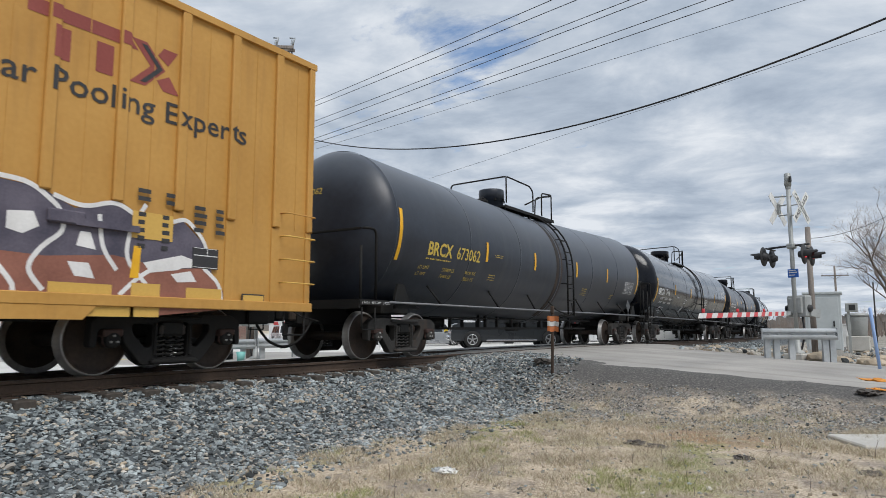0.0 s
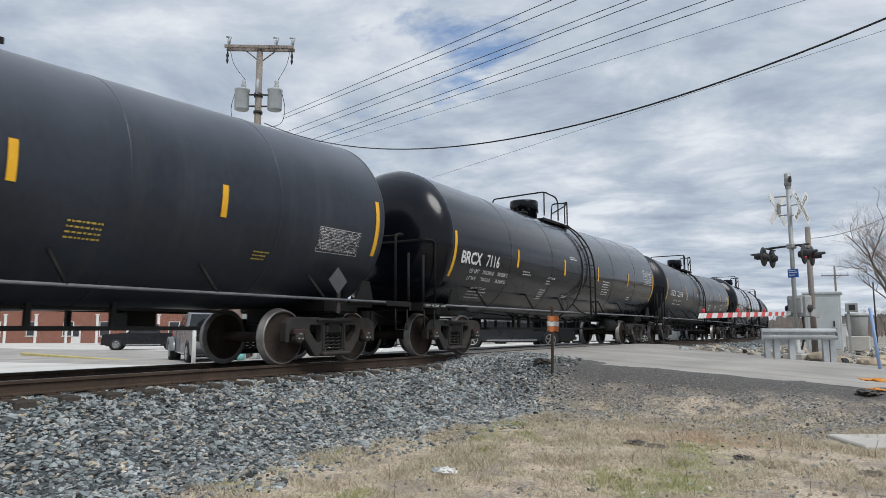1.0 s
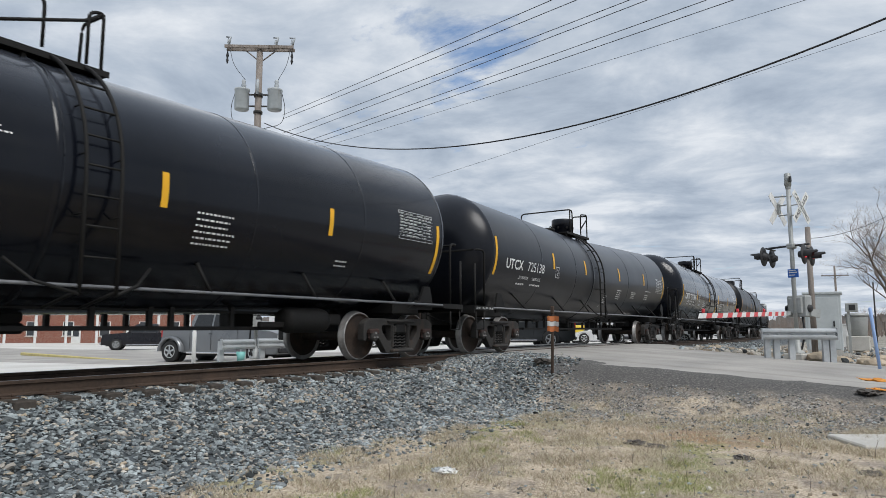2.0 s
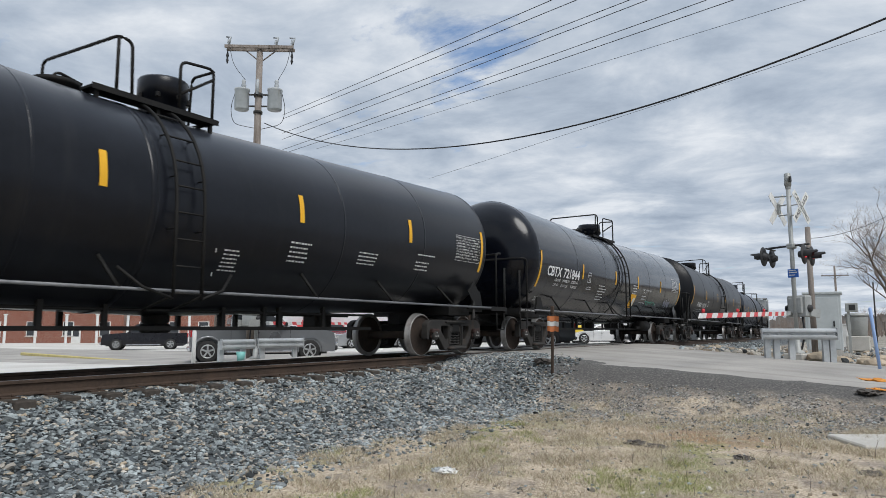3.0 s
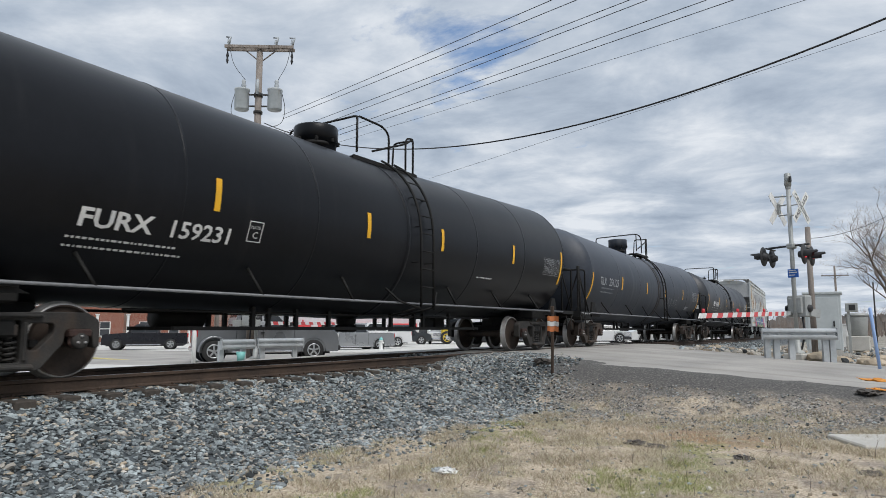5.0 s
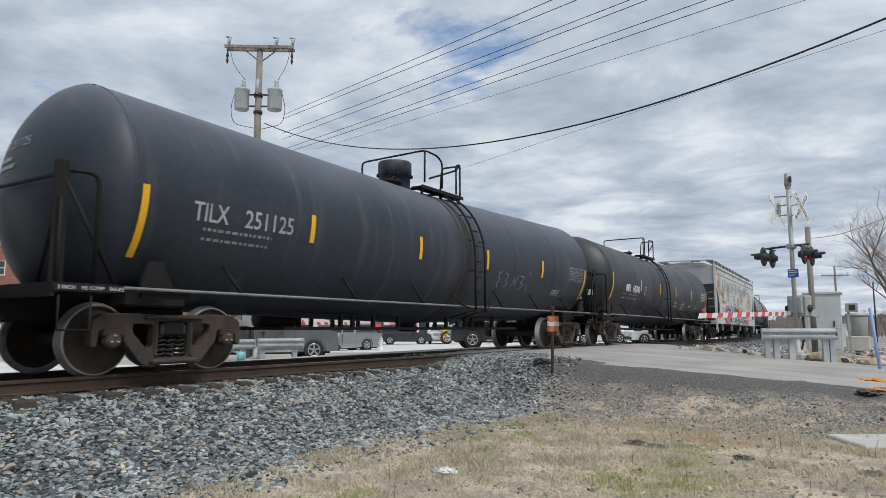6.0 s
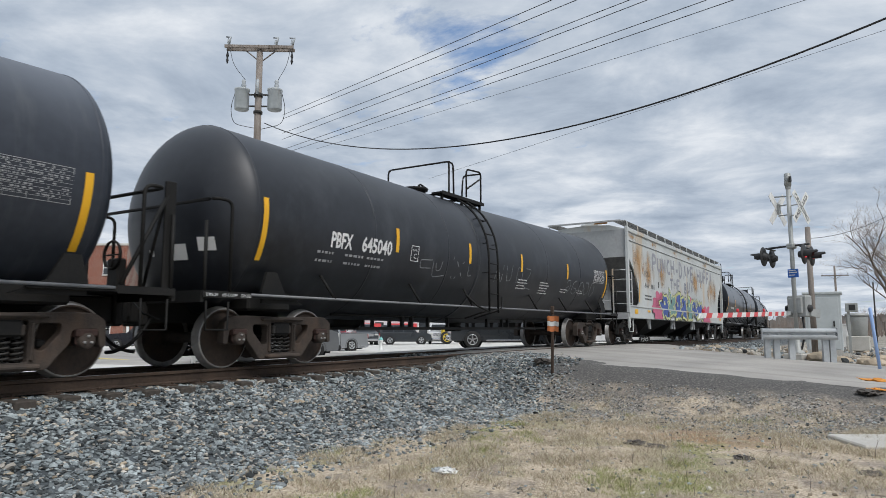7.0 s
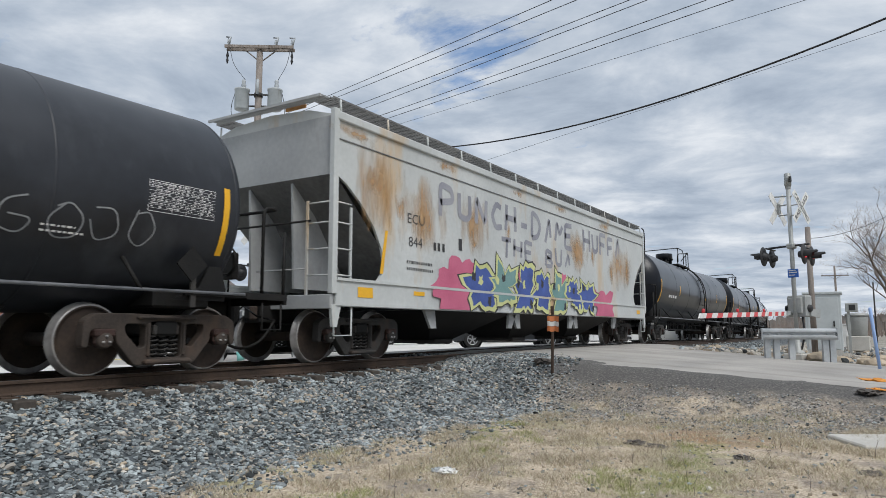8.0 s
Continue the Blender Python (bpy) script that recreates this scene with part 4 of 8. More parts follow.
for c_ in (T4, T2):
    b_ = Build().lathe([(4.15, 0.0), (4.15, 0.19), (4.25, 0.22), (5.05, 0.22), (5.15, 0.19), (5.15, 0.0)], M["under"], "Y", 18, pose(0.72, 0, 0.74), (False, False))
    b_.box((0.72, 5.35, 0.76), (0.16, 0.45, 0.20), M["under"], bev=0.03).box((0.72, 3.9, 0.66), (0.10, 0.55, 0.10), M["under"], bev=0.02)
    part("brake_cylinder", b_, c_)
# spilled product and rust round the saddle strap
for c_, y_ in ((T6, 0.22), (T1, -0.02)):
    part("stain_band", tank_band(M["spill"], y_, 0.42, SHAPE[c_], 0.004, (-60, 80)), c_, "brown spill stain by the ladder")

# lettering and small print
marking(T1, "BRCX", -6.80, 2.11, 0.27, YEL, bold=0.010, width=0.95)
marking(T1, "673062", -5.68, 2.11, 0.26, YEL, bold=0.004, width=1.02)
small_print(T1, -6.81, 2.01, 1, 1.2, 0.05, YEL, 3)
for w_, u_, z_ in (("LD LMT", -6.98, 1.79), ("207800 LB", -6.1, 1.79), ("94150 KG", -5.16, 1.79), ("LT WT", -6.98, 1.64), ("78400 LB", -6.1, 1.64), ("35550 KG", -5.16, 1.64)):
    marking(T1, w_, u_, z_, 0.08, YEL)
small_print(T1, -3.96, 2.34, 2, 0.5, 0.025, YEL, 7)
small_print(T1, -4.07, 1.84, 3, 0.42, 0.035, YEL, 8)
small_print(T1, 2.0, 1.81, 4, 0.5, 0.04, YEL, 9)
small_print(T1, 4.83, 1.71, 3, 0.34, 0.035, YEL, 10)
data_table(T1, 6.1, 1.85, 1.05, 0.42, WHITE, 11)
placard(T1, 6.67, 1.41, 0.46, M["dull_grey"])

marking(T2, "BRCX", -7.50, 2.05, 0.27, WHITE, bold=0.010, width=0.92)
marking(T2, "7116", -6.36, 2.05, 0.27, WHITE, bold=0.006, width=0.64)
marking(T2, "LD LMT", -7.02, 1.85, 0.095, WHITE)
marking(T2, "LT WT", -7.02, 1.67, 0.095, WHITE)
marking(T2, "206200LB", -6.42, 1.85, 0.095, WHITE)
marking(T2, "79800LB", -6.42, 1.67, 0.095, WHITE)
marking(T2, "93500KG", -5.69, 1.85, 0.095, WHITE)
marking(T2, "36200KG", -5.69, 1.67, 0.095, WHITE)
marking(T2, "60% EMPTY LOAD", -6.61, 1.45, 0.06, WHITE)
small_print(T2, -6.66, 1.36, 3, 1.0, 0.05, WHITE, 12, 1.8)
small_print(T2, -4.37, 2.05, 2, 0.5, 0.04, WHITE, 13)
marking(T2, "PAINT: PPG 207", -2.83, 1.97, 0.055, WHITE)
small_print(T2, -2.84, 1.89, 2, 0.36, 0.045, WHITE, 14)
small_print(T2, -3.05, 1.62, 5, 0.36, 0.04, WHITE, 15)
small_print(T2, 1.67, 2.14, 6, 0.75, 0.045, WHITE, 16, 1.9)
small_print(T2, -1.43, 1.51, 2, 0.4, 0.035, WHITE, 17)
small_print(T2, -1.25, 2.71, 2, 0.6, 0.035, WHITE, 18)
small_print(T2, 4.62, 1.71, 2, 0.3, 0.05, WHITE, 19)
data_table(T2, 6.24, 2.32, 1.15, 0.55, WHITE, 20)

marking(T3, "UTCX", -7.25, 2.12, 0.25, WHITE, bold=0.006)
marking(T3, "725138", -6.0, 2.12, 0.25, WHITE)
marking(T3, "211800 LB", -6.41, 1.88, 0.09, WHITE)
marking(T3, "96050 KG", -5.62, 1.88, 0.09, WHITE)
small_print(T3, -6.46, 1.72, 1, 0.6, 0.08, WHITE, 21)
small_print(T3, -5.63, 1.73, 1, 0.6, 0.08, WHITE, 22)
small_print(T3, 1.45, 1.95, 5, 0.5, 0.045, WHITE, 23)
small_print(T3, 3.16, 1.95, 4, 0.6, 0.04, WHITE, 24)
small_print(T3, 4.99, 2.08, 1, 0.75, 0.04, WHITE, 25)
small_print(T3, 4.98, 1.92, 3, 0.5, 0.045, WHITE, 26)
data_table(T3, 6.43, 2.1, 1.08, 0.56, WHITE, 27)
placard(T3, 7.19, 1.43, 0.5, M["under"])

marking(T4, "CBTX", -7.32, 2.08, 0.27, WHITE, bold=0.008, width=1.02)
marking(T4, "721844", -6.16, 2.08, 0.27, WHITE, bold=0.008, width=1.24)
for w_, u_, z_ in (("LD LMT", -6.69, 1.94), ("204400 LB", -6.15, 1.94), ("92700 KG", -5.47, 1.94), ("LT WT", -6.69, 1.79), ("81600 LB", -6.15, 1.79), ("37000 KG", -5.47, 1.79)):
    marking(T4, w_, u_, z_, 0.085, WHITE)
marking(T4, "JACK", -7.45, 1.35, 0.06, WHITE)
marking(T4, "HERE", -7.45, 1.26, 0.06, WHITE)
small_print(T4, -4.16, 1.89, 2, 0.5, 0.04, WHITE, 31)
small_print(T4, -3.07, 1.99, 6, 0.7, 0.05, WHITE, 32, 1.9)
marking(T4, "PAINT: WILLIAMS-HAYWARD", 1.88, 2.09, 0.062, WHITE)
marking(T4, "62-6527CJT", 1.88, 1.97, 0.062, WHITE)
small_print(T4, 1.87, 1.85, 2, 0.6, 0.06, WHITE, 34, 2.0)
small_print(T4, 1.8, 1.58, 1, 0.8, 0.04, WHITE, 35)
small_print(T4, 4.13, 1.56, 2, 0.3, 0.035, WHITE, 36)
small_print(T4, 6.19, 2.8, 1, 0.4, 0.035, WHITE, 37)
data_table(T4, 6.2, 2.25, 1.15, 0.48, WHITE, 38)
placard(T4, 6.91, 1.41, 0.46, M["dull_grey"])

marking(T5, "FURX", -6.43, 1.77, 0.23, WHITE, bold=0.008, width=0.98)
marking(T5, "159231", -5.25, 1.77, 0.23, WHITE, bold=0.006, width=1.0)
small_print(T5, -6.50, 1.60, 2, 1.9, 0.05, WHITE, 39, 2.4)
small_print(T5, 2.92, 1.74, 1, 0.9, 0.05, WHITE, 40)
data_table(T5, 6.4, 2.07, 1.1, 0.45, GREY, 41)

marking(T6, "TILX", -7.06, 2.07, 0.26, GREY, bold=0.004, width=0.60)
marking(T6, "251125", -6.17, 2.07, 0.26, GREY, bold=0.004, width=0.98)
small_print(T6, -6.86, 1.94, 2, 1.4, 0.07, M["chalk"], 42, 2.0)
data_table(T6, 6.3, 2.01, 1.1, 0.42, GREY, 43)
data_table(T6, 5.3, 1.52, 0.55, 0.16, GREY, 44)

marking(T7, "PBFX", -6.30, 1.98, 0.26, WHITE, bold=0.010, width=0.56)
marking(T7, "645040", -5.48, 1.98, 0.26, WHITE, bold=0.010, width=0.89)
small_print(T7, -6.58, 1.85, 2, 0.5, 0.07, GREY, 45, 2.1)
small_print(T7, -5.88, 1.85, 2, 0.5, 0.07, GREY, 46, 2.1)
small_print(T7, -5.28, 1.85, 2, 0.6, 0.07, GREY, 47, 2.1)
small_print(T7, 0.9, 1.84, 4, 0.6, 0.045, WHITE, 48)
small_print(T7, 2.3, 1.84, 5, 0.7, 0.045, WHITE, 49)
small_print(T7, 3.8, 1.72, 2, 0.6, 0.045, WHITE, 50)
small_print(T7, 5.11, 1.74, 2, 0.5, 0.04, WHITE, 51)
data_table(T7, 6.36, 2.09, 1.02, 0.40, WHITE, 52)
placard(T7, 7.09, 1.46, 0.48, M["under"])
small_print(T8, -6.4, 2.0, 1, 1.6, 0.2, WHITE, 53)
small_print(T9, -6.4, 2.0, 1, 1.6, 0.2, GREY, 54)

# boxed plate letters
for c_, y_, z_ in ((T3, -4.13, 2.06), (T4, -4.19, 2.05), (T5, -3.95, 1.85), (T7, -3.95, 1.93)):
    vs_, fs_ = bars([(0, 0, 0.26, 0.014), (0, 0.30, 0.26, 0.014), (0, 0, 0.014, 0.30), (0.25, 0, 0.014, 0.314)])
    part("plate_box", on_side(c_, vs_, fs_, y_, z_, WHITE), c_)
    marking(c_, "C", y_ + 0.09, z_ + 0.06, 0.10, WHITE)
    marking(c_, "PLATE", y_ + 0.03, z_ + 0.20, 0.045, WHITE)


def ribbon(pts, w):
    """A flat brush stroke through (u, v) points."""
    vs, fs = [], []
    for i, p in enumerate(pts):
        a, b = pts[max(i - 1, 0)], pts[min(i + 1, len(pts) - 1)]
        dx, dy = b[0] - a[0], b[1] - a[1]
        k = math.hypot(dx, dy) or 1.0
        vs += [(p[0] - dy / k * w / 2, p[1] + dx / k * w / 2), (p[0] + dy / k * w / 2, p[1] - dx / k * w / 2)]
    for i in range(len(pts) - 1):
        fs.append((2 * i, 2 * i + 1, 2 * i + 3, 2 * i + 2))
    return vs, fs


def loops(width, height, n, seed, curl=0.6):
    """A hand-drawn run of loops that spell nothing."""
    rg = random.Random(seed)
    out = []
    ph = [rg.uniform(0, 6.28) for _ in range(4)]
    steps = int(n * 14)
    for i in range(steps + 1):
        t = i / steps
        a = t * n * 2 * math.pi
        amp = 0.5 * height * (0.65 + 0.35 * math.sin(3.3 * t * n + ph[0]))
        out.append((width * t + curl * width / n * math.sin(a + ph[1]), amp * math.cos(a) + 0.12 * height * math.sin(1.7 * a + ph[2])))
    return out


def scrawl(car, y, z, width, height, n, seed, w, m, label, curl=0.6):
    vs, fs = ribbon(loops(width, height, n, seed, curl), w)
    return part("graffiti", on_side(car, vs, fs, y, z, m), car, label)


M["green_spray"] = paint("green_spray", (0.02, 0.22, 0.15), (0.04, 0.32, 0.22), 0.5, bump=0)
M["lilac_spray"] = paint("lilac_spray", (0.40, 0.42, 0.55), (0.55, 0.57, 0.70), 0.5, bump=0)
scrawl(T4, 2.62, 1.62, 1.35, 0.17, 2.6, 2, 0.026, M["green_spray"], "green sprayed scrawl")
scrawl(T4, 5.36, 1.67, 1.0, 0.40, 7, 5, 0.022, M["lilac_spray"], "lilac sprayed scrawl", 0.35)


def drawn(car, strokes, y, z, scale, w, m, label, slant=0.0):
    """Hand-drawn strokes, each a run of (u, v) points in units of scale."""
    for pts in strokes:
        line = bend([(y + scale * u_ + slant * scale * v_, z + scale * v_, 0) for u_, v_ in pts], 0.3 * scale, 5)
        vs, fs = ribbon([(q.x, q.y) for q in line], w)
        part("graffiti", on_side(car, vs, fs, 0.0, 0.0, m), car, label)


# chalked marks: hooks, loops and bars
drawn(T6, ([(0.45, 0.95), (0.05, 0.8), (0.35, 0.5), (0.05, 0.25), (0.40, 0.0)],
           [(0.92, 0.9), (1.35, 0.75), (0.95, 0.5), (1.38, 0.3), (0.92, 0.1)],
           [(1.9, 0.0), (2.05, 0.85), (2.25, 0.1), (2.45, 0.85)],
           [(2.75, 0.85), (3.38, 0.8), (2.8, 0.45), (3.4, 0.4), (2.85, 0.05)],
           [(3.95, 1.15), (3.8, 0.1), (4.05, 0.08)]), 1.78, 1.56, 0.46, 0.028, M["chalk"], "chalk-white scrawl")
drawn(T7, ([(0.9, 0.6), (0.0, 0.55), (0.05, 0.2), (0.85, 0.25)], [(1.0, 0.55), (1.05, -0.15), (2.0, 0.0)], [(1.2, 0.5), (1.3, 0.15), (1.6, 0.2), (1.7, 0.6)],
           [(2.6, 0.9), (2.65, -0.1)], [(2.9, 0.7), (3.5, 0.0)], [(3.5, 0.75), (2.9, -0.1)], [(4.0, 0.9), (3.95, 0.1), (4.3, 0.15)],
           [(6.6, 0.0), (6.75, 0.9), (7.3, -0.1), (7.4, 0.9)], [(7.8, 0.95), (7.85, 0.1), (8.3, 0.15), (8.4, 0.95)],
           [(9.0, 0.1), (9.0, 0.95), (9.6, 0.8), (9.6, 0.3), (9.0, 0.1)], [(10.0, 0.9), (10.7, 0.9), (10.0, -0.1), (10.9, -0.2)]), -3.60, 1.72, 0.49, 0.018, M["chalk"], "thin chalk scrawl")
drawn(T7, ([(0.0, 0.75), (0.5, 1.0), (0.75, 0.5), (0.3, 0.1), (0.05, 0.45), (0.5, 0.55)], [(1.55, 0.95), (1.05, 0.8), (0.95, 0.2), (1.5, 0.05), (1.75, 0.45), (1.2, 0.5)],
           [(2.4, 0.9), (2.0, 0.5), (2.2, 0.05), (2.75, 0.1), (2.9, 0.6), (2.5, 0.95), (2.2, 0.8)], [(3.1, 0.9), (3.6, 0.95), (3.8, 0.3), (3.2, 0.05), (3.0, 0.6)],
           [(4.2, 1.0), (4.0, 0.3), (4.4, 0.0), (4.8, 0.5), (4.5, 1.0), (4.2, 0.9)]), 4.15, 1.58, 0.50, 0.020, M["chalk"], "thin chalk scrawl")


def sheet(car, quad, z, m, lift, label, name):
    """A sticker that follows the shell: quad gives its lower and upper edge."""
    (a, b), (c, d) = quad[:2], quad[2:]
    vs = []
    for i in range(9):
        t = i / 8
        vs += [(a[0] + (d[0] - a[0]) * t, a[1] + (d[1] - a[1]) * t), (b[0] + (c[0] - b[0]) * t, b[1] + (c[1] - b[1]) * t)]
    fs = [(2 * i, 2 * i + 1, 2 * i + 3, 2 * i + 2) for i in range(8)]
    return part(name, on_side(car, vs, fs, 0.0, z, m, lift), car, label)


sheet(T4, [(0.54, -0.07), (1.16, -0.07), (1.12, 0.49), (0.48, 0.49)], 1.40, M["yellow"], 0.008, "bright yellow sticker panel", "yellow_panel")
sheet(T4, [(0.84, 0.02), (1.10, 0.02), (1.07, 0.35), (0.80, 0.35)], 1.40, WHITE, 0.012, "torn white sticker", "sticker")
small_print(T4, 0.53, 2.20, 4, 0.6, 0.05, WHITE, 95, 2.0)
small_print(T4, 0.52, 1.25, 2, 0.45, 0.03, WHITE, 96, 1.8)
b_ = on_side(T3, [(0.04, -0.02), (0.06, -0.02), (-0.04, 0.42), (-0.06, 0.42)], [(0, 1, 2, 3)], 0.10, 1.30, WHITE)
part("stripe", b_, T3)
small_print(T3, 0.2, 1.70, 6, 0.36, 0.04, WHITE, 97, 1.6)


def on_head(car, verts, lift=0.012):
    """Wraps (x, z) marks on the head of the leading end."""
    r, zc, rise = SHAPE[car]
    zc += rise * TANK_H
    return [(x, -TANK_LEAD - lift - head_profile(min(math.hypot(x, z - zc), r), r, HEAD[car]), z) for x, z in verts]


def head_words(car, text, x, z, h, m):
    vs, fs = letters(text, h)
    return part("marking", Build().add(on_head(car, [(x + u_, z + v_) for u_, v_ in vs]), fs, m), car)


def head_print(car, rows, x0, z0, w, h, m, seed, gap=1.8):
    """Small print on the head."""
    rg = random.Random(seed)
    out = []
    for i in range(rows):
        u_ = 0.0
        end = w * rg.uniform(0.7, 1)
        while u_ < end:
            k = min(rg.uniform(0.7, 2.4) * h, end - u_ + 0.01)
            out.append((x0 + u_, z0 - i * h * gap, k, h))
            u_ += k + 0.4 * h
    vs, fs = bars(out)
    return tagged(part("small_print", Build().add(on_head(car, vs), fs, m), car), kind="stuff")


for c_, word_, z_, m_ in ((T1, "BRCX 673062", 3.22, YEL), (T2, "BRCX 7116", 3.15, WHITE), (T4, "CBTX 721844", 3.05, WHITE), (T5, "FURX 159231", 3.10, WHITE), (T6, "TILX 251125", 2.98, GREY)):
    head_words(c_, word_, -0.85, z_, 0.13, m_)
    head_print(c_, 2, -0.75, z_ - 0.18, 0.62, 0.06, m_ if m_ is not YEL else GREY, int(z_ * 100))
head_print(T4, 8, -0.75, 2.45, 0.6, 0.05, WHITE, 91, 2.0)
head_print(T5, 2, -0.55, 2.25, 0.9, 0.06, GREY, 92)
for x_, z_, w_, h_ in ((0.30, 1.62, 0.30, 0.24), (0.80, 1.75, 0.26, 0.20), (-0.2, 1.70, 0.12, 0.10)):
    vs_ = [(x_, z_), (x_ + w_, z_), (x_ + w_, z_ + h_), (x_, z_ + h_)]
    part("sticker", Build().add(on_head(T7, vs_), [(0, 1, 2, 3)], WHITE), T7, "white paper sticker")


# ---------------------------------------------------------------- the yellow box car
M["box_yellow"] = paint("weathered_yellow_paint", (0.44, 0.225, 0.045), (0.545, 0.30, 0.075), 0.6, grain=14, patch=0.7, bump=0.06,
                        streak=(2, 3.5, 0.35), streak_col=(0.33, 0.165, 0.040), streak_lo=0.55, streak_hi=0.85)
M["maroon"] = paint("maroon_spray", (0.22, 0.045, 0.035), (0.30, 0.075, 0.06), 0.6, bump=0)
M["purple"] = paint("dark_purple_spray", (0.055, 0.05, 0.075), (0.13, 0.115, 0.15), 0.6, patch=3, bump=0)
M["rust_red"] = paint("rust_red_spray", (0.20, 0.075, 0.05), (0.32, 0.13, 0.09), 0.6, patch=3, bump=0)
M["white_spray"] = paint("white_spray", (0.62, 0.61, 0.60), (0.80, 0.79, 0.78), 0.6, patch=3, bump=0)
M["black_print"] = paint("black_print", (0.02, 0.02, 0.022), (0.045, 0.045, 0.047), 0.6, bump=0)
M["fresh_yellow"] = paint("fresh_yellow_patch", (0.55, 0.33, 0.07), (0.66, 0.42, 0.10), 0.55, bump=0)


def flat_mark(verts, faces, m, x, lift=0.006):
    b = Build()
    b.add([(x + lift, u_, v_) for u_, v_ in verts], faces, m)
    return b


def box_car():
    car = tagged(new("box_car"), "weathered yellow box car with graffiti, on the track", "box car", "cars of the train")
    L, W = 9.3, 1.50
    Y = M["box_yellow"]
    posts = [L - 0.79 - 0.865 * k for k in range(21)]
    b = Build()
    b.box((0, 0, 2.95), (2 * W, 2 * L, 4.04), Y, bev=0.01)
    part("body", b, car)
    b = Build()
    b.rings([[(-W - 0.06, y, 4.90), (-W - 0.06, y, 5.0), (-W * 0.5, y, 5.13), (0, y, 5.18), (W * 0.5, y, 5.13), (W + 0.06, y, 5.0), (W + 0.06, y, 4.90)] for y in (-L - 0.02, L + 0.02)], Y, smooth=False)
    part("roof", b, car)
    for s in (-1, 1):
        b = Build().box((s * (W + 0.03), 0, 0.93), (0.10, 2 * L, 0.14), Y, bev=0.01)
        part("side_sill", b, car)
        b = Build()
        b.plate([(-5.6, 0.90), (5.75, 0.90), (5.55, 0.70), (-5.4, 0.70)], 0.06, Y, Matrix.Translation((s * (W + 0.04) + 0.03, 0, 0)))
        part("skirt", b, car)
        for yy, w in [(L - 0.07, 0.12)] + [(y, 0.14) for y in posts]:
            b = Build().box((s * W, yy, 3.52), (0.13, w, 2.76), Y, bev=0.018).box((s * W, yy, 1.56), (0.05, w, 1.14), Y, bev=0.006)
            part("side_post", b, car)
        for y in posts:
            part("panel_seam", Build().box((s * W, y + 0.43, 3.5), (0.012, 0.012, 2.7), Y), car)

    def across(vs, fs, m, lift):
        """Paint that lies on the panels and, where it meets a post, on the post's face."""
        bm = bmesh.new()
        bv = [bm.verts.new((0, u_, v_)) for u_, v_ in vs]
        for q in fs:
            bm.faces.new([bv[k] for k in q])
        for y in posts:
            for e in (-0.058, 0.058):
                bmesh.ops.bisect_plane(bm, geom=bm.verts[:] + bm.edges[:] + bm.faces[:], plane_co=(0, y + e, 0), plane_no=(0, 1, 0))
        b = Build()
        for q in bm.faces:
            c = q.calc_center_median().y
            x = W + lift + (0.065 if any(abs(c - y) < 0.058 for y in posts) else 0.0)
            b.add([(x, v.co.y, v.co.z) for v in q.verts], [tuple(range(len(q.verts)))], m)
        bm.free()
        return b

    X = W + 0.031
    vs, fs = letters("ar Pooling Experts", 0.285, 1.02, 0.004)
    wd = max(v[0] for v in vs)
    part("lettering", across([(L - 1.40 - 3.38 + u_ * 3.38 / wd, 3.30 + v_) for u_, v_ in vs], fs, M["black_print"], 0.008), car, "black painted words")
    o = L
    logo = [[(-4.55, 4.30), (-3.35, 4.30), (-3.20, 4.13), (-4.55, 4.13)], [(-4.26, 4.06), (-4.05, 4.06), (-4.05, 3.68), (-4.26, 3.68)],
            [(-3.74, 4.06), (-3.52, 4.06), (-3.52, 3.68), (-3.74, 3.68)], [(-3.30, 4.28), (-3.08, 4.28), (-2.80, 3.98), (-3.02, 3.98)],
            [(-3.02, 3.98), (-2.80, 3.98), (-3.08, 3.70), (-3.30, 3.70)], [(-2.84, 4.28), (-2.62, 4.28), (-2.76, 4.06), (-2.92, 4.16)], [(-2.92, 3.82), (-2.74, 3.92), (-2.58, 3.70), (-2.82, 3.70)]]
    for q in logo:
        part("logo_shape", across([(o + y, z) for y, z in q], [(0, 1, 2, 3)], M["maroon"], 0.005), car)
    part("logo_shape", across([(o + y, z) for y, z in ((-3.16, 4.24), (-3.08, 4.24), (-2.84, 3.98), (-3.08, 3.74), (-3.16, 3.74), (-2.92, 3.98))], [(0, 1, 2, 5), (5, 2, 3, 4)], M["black_print"], 0.010), car)
    # sprayed panel
    def blob(pts, m, lift, name="graffiti", lab=""):
        return part(name, flat_mark([(o + y, z) for y, z in pts], [tuple(range(len(pts)))], m, X, lift), car, lab)
    blob([(-6.6, 1.15), (-2.05, 1.05), (-1.95, 1.35), (-2.1, 1.75), (-2.45, 2.02), (-2.75, 1.86), (-3.3, 2.12), (-3.9, 1.98), (-4.3, 2.16), (-5.2, 2.2), (-6.6, 2.15)], M["purple"], 0.002, lab="dark purple sprayed lettering")
    blob([(-6.6, 0.74), (-3.0, 0.74), (-1.75, 0.86), (-1.75, 1.12), (-2.1, 1.42), (-2.6, 1.36), (-3.4, 1.48), (-4.2, 1.40), (-6.6, 1.5)], M["rust_red"], 0.004, lab="rust red sprayed lettering")
